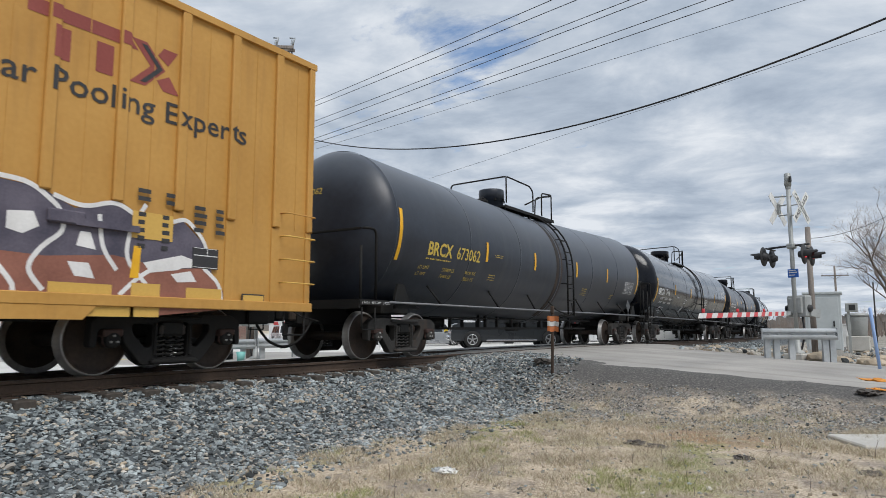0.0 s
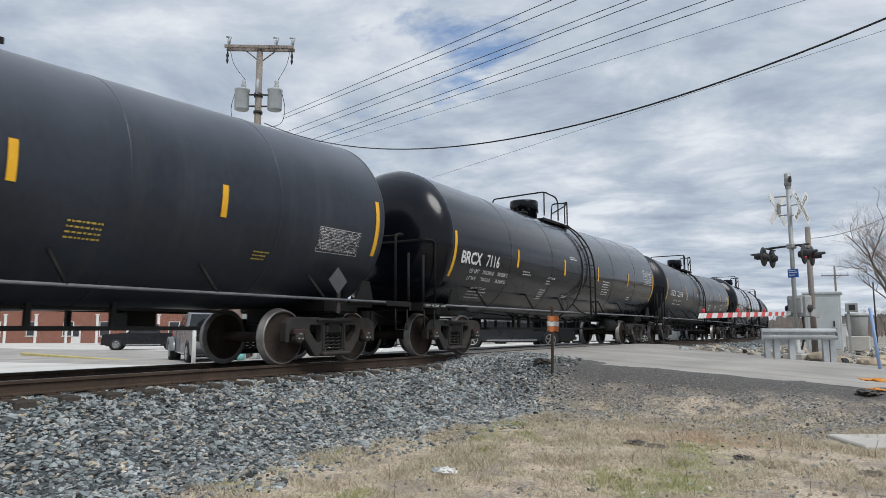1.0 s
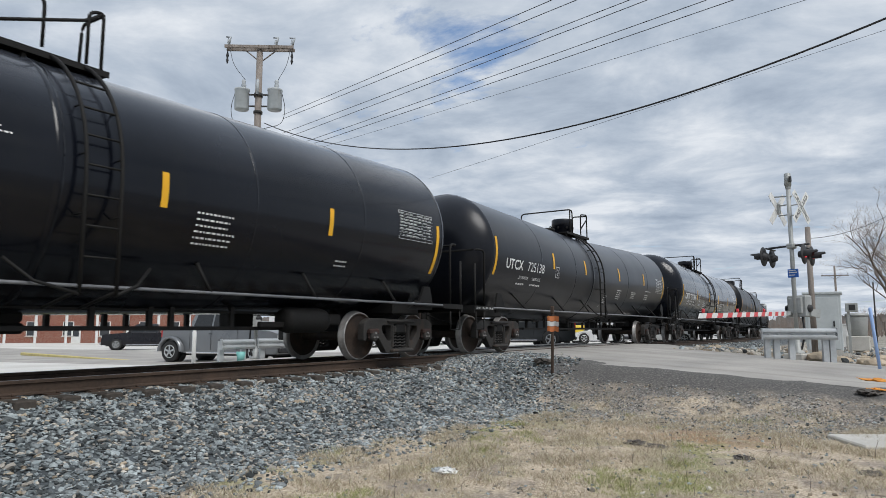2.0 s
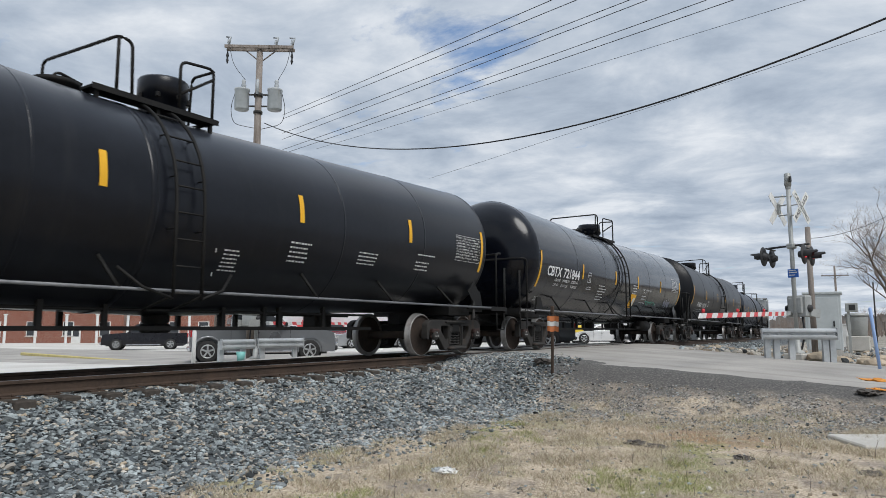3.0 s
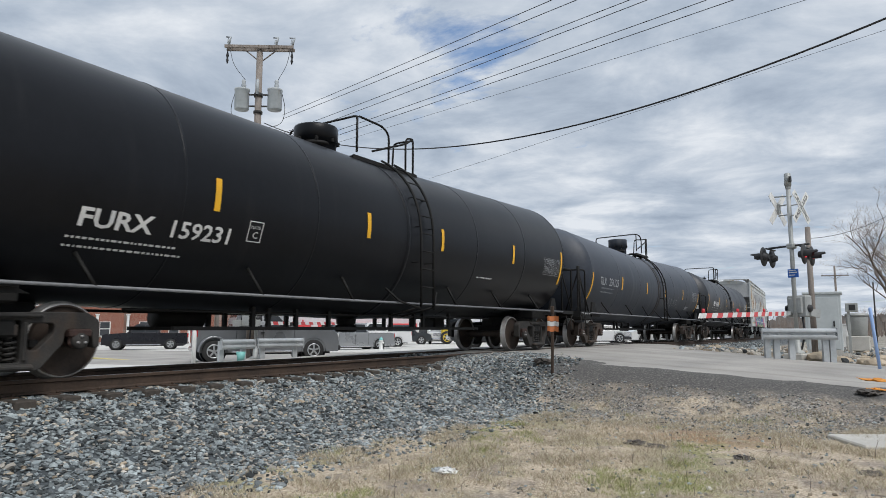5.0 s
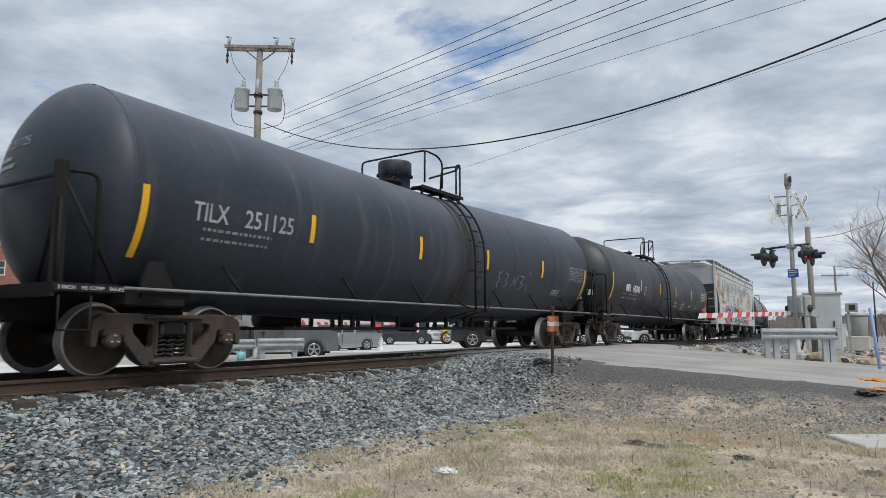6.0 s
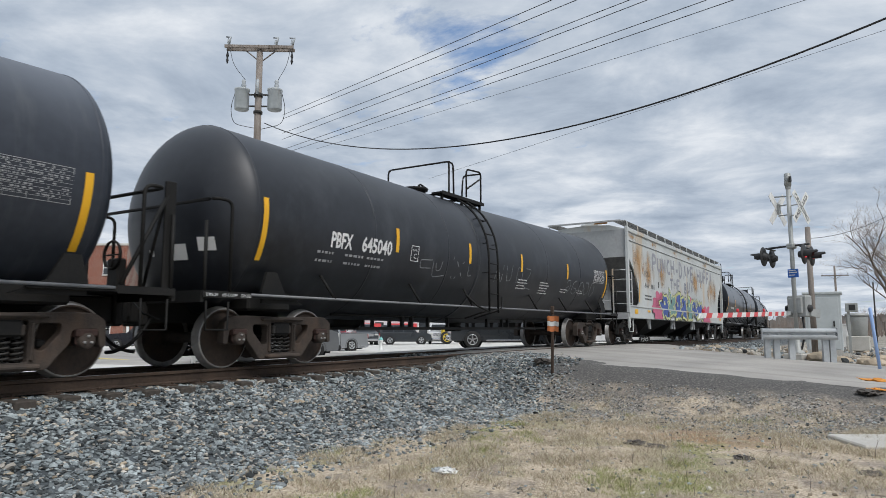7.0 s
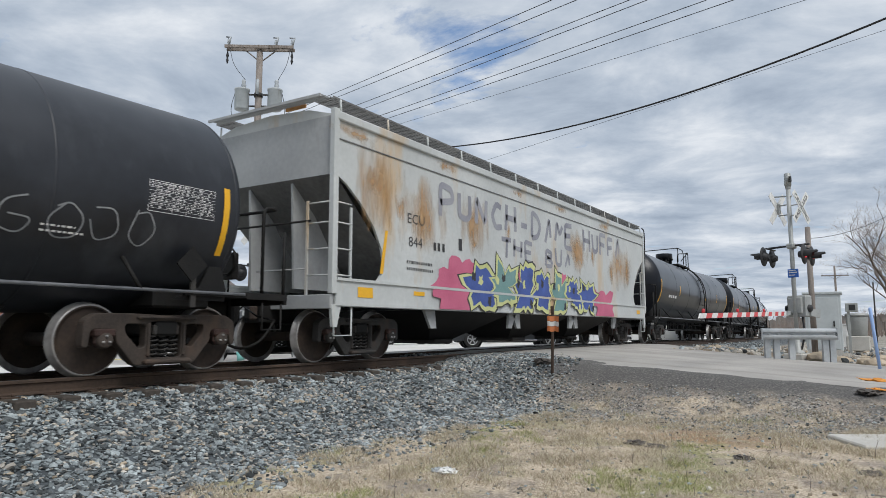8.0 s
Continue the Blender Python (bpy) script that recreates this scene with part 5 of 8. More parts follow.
    for pts in (((-6.6, 2.2), (-5.2, 2.24), (-4.4, 2.2), (-4.05, 1.95), (-4.0, 1.7), (-4.25, 1.5), (-4.4, 1.25), (-4.2, 1.02)), ((-4.15, 2.1), (-3.8, 2.0), (-3.4, 2.14), (-3.1, 1.98), (-3.0, 2.16)),
                ((-2.62, 1.98), (-2.4, 2.06), (-2.1, 1.8), (-2.0, 1.5), (-2.35, 1.42), (-2.8, 1.40), (-3.1, 1.2), (-3.3, 1.0)), ((-2.1, 1.42), (-1.8, 1.2), (-1.76, 0.86)), ((-3.6, 1.95), (-3.55, 1.55), (-3.35, 1.3)),
                ((-3.2, 1.80), (-3.25, 1.45), (-2.95, 1.15)), ((-4.7, 1.3), (-4.45, 1.0), (-4.75, 0.78)), ((-3.75, 1.0), (-3.9, 0.78)), ((-6.0, 1.9), (-5.6, 1.3), (-5.2, 0.9))):
        pp = bend([(y, z, 0) for y, z in pts], 0.16, 4)
        vs, fs = ribbon([(p.x, p.y) for p in pp], 0.055)
        part("graffiti", flat_mark([(o + y, z) for y, z in vs], fs, M["white_spray"], X, 0.007), car)
    for pts in (((-4.62, 1.85), (-4.35, 1.88), (-4.28, 1.72), (-4.45, 1.62), (-4.62, 1.66)), ((-3.82, 1.72), (-3.70, 1.72), (-3.62, 1.52), (-3.86, 1.55)), ((-3.0, 1.42), (-2.45, 1.56), (-2.2, 1.50), (-2.5, 1.36), (-2.9, 1.30)), ((-2.6, 1.30), (-2.3, 1.36), (-2.2, 1.22), (-2.5, 1.2)), ((-3.95, 1.36), (-3.7, 1.36), (-3.62, 1.18), (-3.86, 1.2))):
        blob(pts, M["white_spray"], 0.007)
    for y0_, y1_, z0_, z1_ in ((-3.18, -2.60, 1.72, 2.06), (-3.15, -2.75, 0.74, 1.16), (-2.36, -1.78, 0.88, 1.14), (-4.15, -3.40, 1.0, 1.12), (-3.75, -3.10, 0.74, 0.86)):
        blob([(y0_, z0_), (y1_, z0_), (y1_, z1_), (y0_, z1_)], M["fresh_yellow"], 0.010, "paint_patch", "clean yellow paint patch")
    blob([(-3.18, 1.22), (-3.06, 1.22), (-3.04, 1.62), (-3.14, 1.62)], M["yellow"], 0.012, "reflector", "yellow reflective tape")
    for y0_, z0_, n_, w_ in ((-3.12, 2.30, 2, 0.2), (-2.72, 2.30, 2, 0.2), (-2.28, 2.20, 4, 0.22), (-1.92, 2.20, 4, 0.16), (-3.1, 2.0, 5, 0.12), (-2.76, 2.0, 5, 0.12)):
        rg = random.Random(int(-y0_ * 100))
        vs, fs = bars([(o + y0_, z0_ - 0.10 * i, w_ * rg.uniform(0.7, 1), 0.055) for i in range(n_)])
        part("small_print", flat_mark(vs, fs, M["black_print"], X, 0.012), car)
    b = Build()
    b.box((X + 0.004, o - 2.07, 1.55), (0.012, 0.42, 0.28), M["black_print"])
    lab = part("label_plate", b, car, "small black data plate")
    vs, fs = bars([(o - 2.26, 1.58, 0.38, 0.012), (o - 2.05, 1.58, 0.012, 0.09), (o - 2.26, 1.68, 0.38, 0.008), (o - 2.26, 1.42, 0.38, 0.008)])
    part("small_print", flat_mark(vs, fs, WHITE, X, 0.014), lab)
    b = Build().box((X, o - 1.2, 1.02), (0.012, 0.42, 0.16), M["black_print"])
    lab = part("label_plate", b, car, "yellow notice plate with dark rim")
    part("plate_face", Build().box((X + 0.006, o - 1.2, 1.02), (0.01, 0.38, 0.12), M["fresh_yellow"]), lab)
    b = Build().box((X + 0.02, o - 4.0, 1.86), (0.08, 0.42, 0.16), M["purple"], bev=0.02)
    b.box((X + 0.04, o - 3.5, 1.82), (0.04, 0.8, 0.08), M["purple"])
    part("door_latch", b, car)
    # grab irons and end gear
    for s in (-1, 1):
        for e in (-1, 1):
            for z in (1.30, 1.66, 2.02, 2.38):
                yy = e * (L - 0.38)
                part("grab_iron", Build().tube(bend([(s * W, yy - 0.28 * e, z), (s * (W + 0.16), yy - 0.28 * e, z), (s * (W + 0.16), yy + 0.34 * e, z), (s * W, yy + 0.34 * e, z)], 0.04, 2), 0.012, M["fresh_yellow"] if z < 2.3 else Y, 6), car)
            part("step", Build().tube([(s * W, e * (L - 0.1), 0.86), (s * W, e * (L - 0.1), 0.5), (s * W, e * (L - 0.55), 0.5), (s * W, e * (L - 0.55), 0.86)], 0.016, M["under"], 6), car)
    for e in (-1, 1):
        at = pose(0, 0, 0) if e > 0 else pose(0, 0, 0, 0, 0, 180)
        b = Build().box((0, L + 0.1, 0.92), (0.5, 0.5, 0.5), M["under"], bev=0.03).box((0, L - 1.0, 0.86), (0.4, 3.0, 0.34), M["under"])
        part("draft_sill", b, car, at=at)
        for z in (1.5, 2.1, 2.7, 3.3, 3.9, 4.5):
            part("end_rib", Build().box((0, L + 0.04, z), (2.7, 0.09, 0.16), Y, bev=0.03), car, at=at)
        part("coupler", COUPLER, car, at=at @ pose(0, L + 0.15, 0))
    b = Build().box((0, 0, 0.80), (1.0, 2 * L - 3, 0.22), M["under"])
    part("centre_sill", b, car)
    truck(car, -7.07, "under")
    truck(car, 7.07, "under")
    CARS.append((car, 8.12 - L))
    return car


BOX = box_car()

# ---------------------------------------------------------------- the covered hopper
M["hop_white"] = paint("weathered_white_hopper", (0.43, 0.45, 0.445), (0.56, 0.58, 0.572), 0.66, grain=12, patch=0.8, bump=0.08,
                       streak=(1.0, 0.75, 0.22), streak_col=(0.50, 0.34, 0.17), streak_lo=0.56, streak_hi=0.74)
M["hop_grey"] = paint("weathered_grey_hopper_end", (0.30, 0.31, 0.315), (0.42, 0.43, 0.43), 0.7, grain=12, patch=0.8, bump=0.08,
                      streak=(1.4, 1.2, 0.4), streak_col=(0.22, 0.20, 0.18), streak_lo=0.55, streak_hi=0.8)
M["hop_dark"] = paint("dark_grey_hopper_steel", (0.10, 0.10, 0.10), (0.20, 0.20, 0.195), 0.75, grain=12, patch=1.5, bump=0.1)
M["pink_spray"] = paint("pink_spray", (0.45, 0.09, 0.17), (0.60, 0.16, 0.26), 0.6, bump=0)
M["blue_spray"] = paint("blue_spray", (0.03, 0.06, 0.22), (0.07, 0.12, 0.38), 0.6, patch=2, bump=0)
M["lime_spray"] = paint("lime_spray", (0.48, 0.50, 0.20), (0.62, 0.64, 0.32), 0.6, bump=0)
M["teal_spray"] = paint("teal_spray", (0.10, 0.22, 0.22), (0.20, 0.34, 0.32), 0.6, bump=0)
M["ghost_grey"] = paint("faded_grey_spray", (0.20, 0.205, 0.245), (0.34, 0.345, 0.375), 0.7, bump=0)
M["orange_rust"] = paint("orange_rust", (0.36, 0.17, 0.055), (0.50, 0.28, 0.11), 0.8, grain=18, patch=3, bump=0.1)


def ragged(name, dark, light):
    """Rust whose edge is broken up into runs."""
    m = paint(name, dark, light, 0.8, grain=18, patch=3, bump=0.1)
    n, l = m.node_tree.nodes, m.node_tree.links
    tc, mp, tx, mr, inf, ad, ln, su = (n.new(k) for k in ("ShaderNodeTexCoord", "ShaderNodeMapping", "ShaderNodeTexNoise", "ShaderNodeMapRange", "ShaderNodeObjectInfo", "ShaderNodeVectorMath", "ShaderNodeVectorMath", "ShaderNodeMath"))
    mp.inputs["Scale"].default_value = (1, 2.6, 0.7)
    l.new(tc.outputs["Object"], mp.inputs["Vector"])
    ad.operation, ln.operation, su.operation = "ADD", "LENGTH", "MULTIPLY_ADD"
    sc = n.new("ShaderNodeMath")
    sc.operation = "MULTIPLY"
    sc.inputs[1].default_value = 40.0
    l.new(inf.outputs["Random"], sc.inputs[0])
    l.new(mp.outputs[0], ad.inputs[0])
    l.new(sc.outputs[0], ad.inputs[1])
    tx.inputs["Scale"].default_value, tx.inputs["Detail"].default_value, tx.inputs["Roughness"].default_value = 1.0, 7, 0.62
    l.new(ad.outputs[0], tx.inputs["Vector"])
    l.new(tc.outputs["Object"], ln.inputs[0])
    l.new(ln.outputs["Value"], su.inputs[0])
    su.inputs[1].default_value = -0.42
    l.new(tx.outputs["Fac"], su.inputs[2])
    mr.inputs["From Min"].default_value, mr.inputs["From Max"].default_value, mr.inputs["To Max"].default_value = 0.12, 0.55, 0.72
    l.new(su.outputs[0], mr.inputs["Value"])
    l.new(mr.outputs[0], n["Principled BSDF"].inputs["Alpha"])
    return m


M["rust_runs"] = ragged("broken_rust", (0.42, 0.235, 0.10), (0.55, 0.36, 0.19))


def hopper_car():
    car = tagged(new("hopper_car"), "rust-streaked white covered hopper car with graffiti, on the track", "hopper car", "cars of the train")
    L, W = 9.1, 1.58
    Wm, Gm, D = M["hop_white"], M["hop_grey"], M["hop_dark"]
    side = [(-9.05, 4.30), (-9.05, 3.24), (-8.75, 3.10), (-8.33, 2.80), (-7.98, 2.45), (-7.74, 2.05), (-7.66, 1.76), (-7.74, 1.58), (-7.88, 1.44)]
    side = side + [(-y, z) for y, z in reversed(side)]
    for s in (-1, 1):
        b = Build()
        b.plate(side, 0.05, Wm, Matrix.Translation((s * W + 0.025, 0, 0)))
        part("side_wall", b, car)
        b = Build().box((s * W, 0, 1.20), (0.10, 2 * L - 0.2, 0.46), Wm, bev=0.015)
        b.box((s * (W + 0.03), 0, 1.43), (0.10, 2 * L - 0.2, 0.05), Wm)
        part("side_sill", b, car)
        part("top_chord", Build().box((s * (W + 0.02), 0, 4.26), (0.12, 2 * L - 0.1, 0.16), Wm, bev=0.02), car)
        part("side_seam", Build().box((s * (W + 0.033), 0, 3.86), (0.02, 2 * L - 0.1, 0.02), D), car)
    b = Build()
    b.rings([[(-W, y, 4.28), (-W * 0.6, y, 4.46), (0, y, 4.52), (W * 0.6, y, 4.46), (W, y, 4.28)] for y in (-9.05, 9.05)], Wm, smooth=False)
    part("roof", b, car)
    for e in (-1, 1):
        at = pose(0, 0, 0) if e < 0 else pose(0, 0, 0, 0, 0, 180)
        part("end_wall", Build().add([(-W, -9.05, 3.24), (W, -9.05, 3.24), (W, -9.05, 4.279), (-W, -9.05, 4.279)], [(0, 1, 2, 3)], Gm), car, at=at)
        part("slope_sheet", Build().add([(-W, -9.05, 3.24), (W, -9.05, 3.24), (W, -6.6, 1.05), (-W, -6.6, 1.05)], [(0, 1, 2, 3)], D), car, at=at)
        for x in (-0.55, 0.55):
            part("end_brace", Build().plate([(-9.0, 3.3), (-8.88, 3.3), (-7.4, 1.3), (-8.9, 1.3)], 0.05, Gm, Matrix.Translation((x, 0, 0))), car, at=at)
        b = Build().box((0, -8.55, 1.12), (2 * W, 1.1, 0.06), Gm).box((0, -9.08, 1.05), (2 * W + 0.04, 0.08, 0.24), Gm, bev=0.01)
        part("end_platform", b, car, at=at)
        for s in (-1, 1):
            part("corner_post", Build().box((s * (W + 0.01), -9.06, 2.78), (0.11, 0.13, 3.2), Wm, bev=0.01), car, at=at)
            part("ladder_stile", Build().box((s * (W + 0.02), -8.62, 1.95), (0.03, 0.05, 1.5), Wm), car, at=at)
            for z in (1.5, 1.95, 2.4, 2.75):
                part("rung", Build().tube([(s * (W + 0.03), -9.06, z), (s * (W + 0.03), -8.62, z)], 0.014, Wm, 6), car, at=at)
                part("rung", Build().tube([(s * (W - 0.05), -9.10, z), (s * (W - 0.55), -9.10, z)], 0.014, Wm, 6), car, at=at)
            part("ladder_stile", Build().box((s * (W - 0.55), -9.10, 1.95), (0.05, 0.03, 1.7), Wm), car, at=at)
            part("step", Build().tube([(s * W, -9.0, 1.0), (s * W, -9.0, 0.48), (s * W, -8.55, 0.48), (s * W, -8.55, 1.0)], 0.016, Wm, 6), car, at=at)
            part("sill_gusset", Build().plate([(-9.1, 1.0), (-8.85, 1.0), (-8.95, 0.62), (-9.05, 0.62)], 0.06, Wm, Matrix.Translation((s * W + 0.03, 0, 0))), car, at=at)
        part("end_rail", Build().tube(bend([(-0.95, -9.1, 1.1), (-0.95, -9.1, 2.45), (1.1, -9.1, 2.45)], 0.1), 0.02, M["under"], 6), car, at=at)
        part("end_rail", Build().tube([(-0.2, -9.1, 1.62), (1.05, -9.1, 1.62)], 0.016, Gm, 6), car, at=at)
        b = Build().box((0, -8.4, 0.88), (0.42, 1.9, 0.36), M["under"], bev=0.02)
        part("draft_sill", b, car, at=at)
        part("coupler", COUPLER, car, at=at @ pose(0, 0, 0, 0, 0, 180) @ pose(0, 8.75, 0))
        # overhanging end of the running board
        for k in range(9):
            part("grating_bar", Build().box((0, -9.28 + 0.028 * k, 4.60), (2.85, 0.012, 0.03), Gm), car, at=at)
        part("roof_end_frame", Build().box((0, -9.30, 4.58), (2.9, 0.03, 0.05), Gm), car, at=at)
        part("roof_end_frame", Build().box((0.6, -9.02, 4.57), (0.5, 0.03, 0.07), M["orange_rust"]), car, at=at)
    b = Build()
    b.box((-0.85, -9.16, 1.75), (0.35, 0.14, 0.5), M["under"], bev=0.03)
    b.lathe([(-9.28, 0.26), (-9.25, 0.28), (-9.22, 0.26), (-9.25, 0.24), (-9.28, 0.26)], M["under"], "Y", 20, pose(-0.85, 0, 1.85), (False, False))
    part("hand_brake", b, car)
    # running boards along both edges of the roof
    for s in (-1, 1):
        for k in range(14):
            y = -8.9 + 17.8 * k / 13
            part("board_bracket", Build().tube([(s * W, y, 4.30), (s * (W - 0.02), y, 4.58)], 0.02, Wm, 6), car)
        for k in range(7):
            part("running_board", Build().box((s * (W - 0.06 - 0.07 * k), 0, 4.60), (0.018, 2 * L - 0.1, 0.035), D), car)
        b = Build()
        for k in range(90):
            b.box((s * (W - 0.27), -8.95 + 17.9 * k / 89, 4.59), (0.44, 0.018, 0.02), D)
        tagged(part("grating_rods", b, car), kind="stuff")
        part("roof_handhold", Build().tube(bend([(s * (W + 0.02), 9.05, 4.55), (s * (W + 0.02), 9.35, 4.5), (s * (W + 0.02), 9.4, 4.0), (s * (W + 0.02), 9.2, 2.0)], 0.2), 0.022, M["under"], 6), car)
    for k in range(3):
        part("roof_hatch", Build().box((0, -6 + 6 * k, 4.60), (0.7, 5.2, 0.14), Wm, bev=0.03), car)
    # pockets below
    for k in (-1, 0, 1):
        y = 4.0 * k
        ring = [[(-1.45, y - 1.85, 0.98), (1.45, y - 1.85, 0.98), (1.45, y + 1.85, 0.98), (-1.45, y + 1.85, 0.98)], [(-0.5, y - 0.5, 0.34), (0.5, y - 0.5, 0.34), (0.5, y + 0.5, 0.34), (-0.5, y + 0.5, 0.34)]]
        part("pocket", Build().rings(ring, M["under"], smooth=False), car)
        part("outlet_gate", Build().box((0, y, 0.30), (1.2, 0.8, 0.10), M["frame_steel"], bev=0.02), car)
        for j in (-1, 1):
            part("pocket_brace", Build().plate([(y + j * 1.9 - 0.2, 0.98), (y + j * 1.9 + 0.2, 0.98), (y + j * 1.75 + 0.1, 0.60), (y + j * 1.75 - 0.1, 0.60)], 0.06, Gm, Matrix.Translation((1.45, 0, 0))), car)
    X = W + 0.026

    def mark(q, m, lift=0.004, name="graffiti", lab="", x=X):
        return part(name, flat_mark(q, [tuple(range(len(q)))], m, x, lift), car, lab)
    # rust scabs of their own shape, under the marks
    rg = random.Random(12)
    for y, z, w, h in ((-6.4, 2.85, 1.5, 1.3), (-4.3, 2.95, 1.1, 1.2), (2.2, 2.95, 1.7, 1.1), (6.2, 2.75, 2.4, 1.3), (-7.9, 3.2, 1.0, 1.3), (-6.4, 2.75, 0.55, 0.75), (-4.35, 2.85, 0.4, 0.8), (-4.3, 2.5, 0.22, 0.16), (-8.0, 3.3, 0.5, 0.4), (-7.2, 2.9, 0.3, 0.4), (1.9, 2.9, 0.6, 0.7), (5.2, 2.5, 0.4, 0.7), (7.0, 2.7, 0.6, 0.8), (3.4, 2.9, 0.4, 0.5), (-2.6, 3.0, 0.3, 0.5), (-8.5, 4.05, 1.2, 0.22), (-5.5, 4.08, 0.8, 0.2), (-2.0, 4.08, 0.5, 0.16), (0.8, 4.08, 0.7, 0.2), (4.6, 4.05, 0.9, 0.2)):
        b = Build().add([(0, -1, -1), (0, 1, -1), (0, 1, 1), (0, -1, 1)], [(0, 1, 2, 3)], M["rust_runs"])
        part("rust_patch", b, car, "orange rust patch", Matrix.Translation((X + 0.003 + 0.0004 * rg.random(), y, z)) @ Matrix.Diagonal((1, w * 0.62, h * 0.66, 1)))
    # faded brushed lettering
    glyphs = {"P": [[(0, 0), (0.04, 1), (0.6, 0.95), (0.72, 0.6), (0.05, 0.45)]], "U": [[(0, 1), (0.05, 0.15), (0.4, 0), (0.65, 0.15), (0.7, 1)]],
              "N": [[(0, 0), (0.05, 1), (0.65, 0), (0.7, 1)]], "C": [[(0.7, 0.9), (0.3, 1), (0, 0.5), (0.25, 0), (0.7, 0.1)]],
              "H": [[(0, 0), (0.03, 1)], [(0.68, 0), (0.7, 1)], [(0, 0.5), (0.7, 0.5)]], "D": [[(0, 0), (0, 1), (0.5, 0.9), (0.75, 0.5), (0.5, 0.05), (0, 0)]],
              "T": [[(0, 1), (0.8, 1)], [(0.4, 1), (0.38, 0)]], "E": [[(0.7, 1), (0, 1), (0, 0), (0.7, 0)], [(0, 0.5), (0.55, 0.5)]],
              "B": [[(0, 0), (0, 1), (0.6, 0.9), (0.6, 0.6), (0, 0.5), (0.7, 0.35), (0.6, 0), (0, 0)]], "-": [[(0.1, 0.45), (0.6, 0.5)]],
              "F": [[(0.7, 1), (0, 1), (0, 0)], [(0, 0.5), (0.55, 0.5)]], "~": [[(0, 0.1), (0.2, 0.9), (0.5, 0.4), (0.75, 0.8)]], "/": [[(0.1, 0), (0.5, 1), (0.6, 0.2)]]}
    rg = random.Random(21)

    def brushed(text, y, z, h, pitch, w, fall=0.0):
        for ch in text:
            kz, kh = z + rg.uniform(-0.05, 0.05), h * rg.uniform(0.9, 1.1)
            for stroke in glyphs.get(ch, []):
                pp = bend([(y + pitch * 0.95 * a + rg.uniform(-0.03, 0.03), kz + kh * c + rg.uniform(-0.03, 0.03), 0) for a, c in stroke], 0.12, 3)
                vs, fs = ribbon([(p.x, p.y) for p in pp], w)
                part("graffiti", flat_mark(vs, fs, M["ghost_grey"], X, 0.0055), car, "faded grey brushed letters")
            y += pitch
            z += fall
    brushed("PUNCH-D/~E HUFF/", -5.75, 3.00, 0.64, 0.76, 0.145, 0.004)
    brushed("THE BU/", -2.95, 2.36, 0.46, 0.66, 0.115, 0.0)
    Xs = W + 0.082

    def sprayed(pts, m, lift, lab=""):
        """One shape over the side and the sill below it."""
        if max(z for y, z in pts) > 1.50:
            mark([(y, max(z, 1.465)) for y, z in pts], m, lift, lab=lab)
        if min(z for y, z in pts) < 1.38:
            mark([(y, min(z, 1.40)) for y, z in pts], m, lift, lab=lab, x=Xs)

    def blot(y, z, w, h, seed, spike=0.35, n=26):
        out = []
        for i in range(n):
            a = 2 * math.pi * i / n
            k = 1 + spike * noise.noise((2.2 * math.cos(a) + seed * 7.3, 2.2 * math.sin(a), seed)) * 2
            c_, s_ = math.cos(a), math.sin(a)
            q = max(abs(c_), abs(s_)) ** 0.7
            out.append((y + w / 2 * k * c_ / q, min(max(z + h / 2 * k * s_ / q, 1.0), 2.4)))
        return out
    for y, z, w, h, sd in ((-5.3, 1.38, 1.5, 0.95, 1), (-4.9, 1.75, 1.1, 0.8, 7), (-4.2, 1.7, 1.2, 0.7, 2), (4.3, 1.35, 1.7, 0.9, 3), (3.3, 1.6, 1.0, 0.6, 4), (-1.7, 1.9, 0.8, 0.5, 5), (0.9, 1.9, 0.7, 0.5, 6)):
        sprayed(blot(y, z, w, h, sd, 0.3), M["pink_spray"], 0.006, "pink sprayed ground")
    for k in range(7):
        y = -4.0 + 1.14 * k
        z, w, h = 1.58 + 0.07 * rg.uniform(-1, 1), 1.18 + 0.2 * rg.uniform(-1, 1), 1.02 + 0.14 * rg.uniform(-1, 1)
        lift = 0.008 + 0.002 * (k % 2)
        out = blot(y, z, w, h, 20 + k, 0.52)
        sprayed([(y + (a - y) * 1.09, z + (c - z) * 1.10) for a, c in out], M["black_print"], lift, "dark sprayed outline")
        sprayed([(y + (a - y) * 1.02, z + (c - z) * 1.03) for a, c in out], M["lime_spray"], lift + 0.0015, "lime sprayed outline")
        sprayed([(y + (a - y) * 0.84, z + (c - z) * 0.84) for a, c in out], (M["blue_spray"], M["teal_spray"], M["blue_spray"])[k % 3], lift + 0.003, "blue sprayed letter shape")
        for j in range(3):
            zz = 1.22 if j == 2 else 1.78 + 0.12 * rg.uniform(-1, 1)
            sprayed([(y - 0.35 + 0.32 * j + 0.5 * (a - y) * 0.28, zz + (c - z) * 0.2) for a, c in blot(y, z, w, h, 40 + 5 * k + j, 0.4, 14)], M["lime_spray"] if (j + k) % 2 else M["black_print"], lift + 0.0045)
    for y, z, w, h, m_ in ((-8.45, 1.14, 0.42, 0.18, "yellow"), (-6.75, 1.24, 0.38, 0.08, "yellow"), (7.9, 1.14, 0.4, 0.14, "yellow")):
        mark([(y, z), (y + w, z), (y + w, z + h), (y, z + h)], M[m_], 0.006, "reflector", "yellow reflective tape", Xs - 0.028)
    mark([(-7.80, 1.60), (-7.70, 1.60), (-7.56, 2.42), (-7.64, 2.42)], M["yellow"], 0.004, "reflector", "yellow reflective tape")
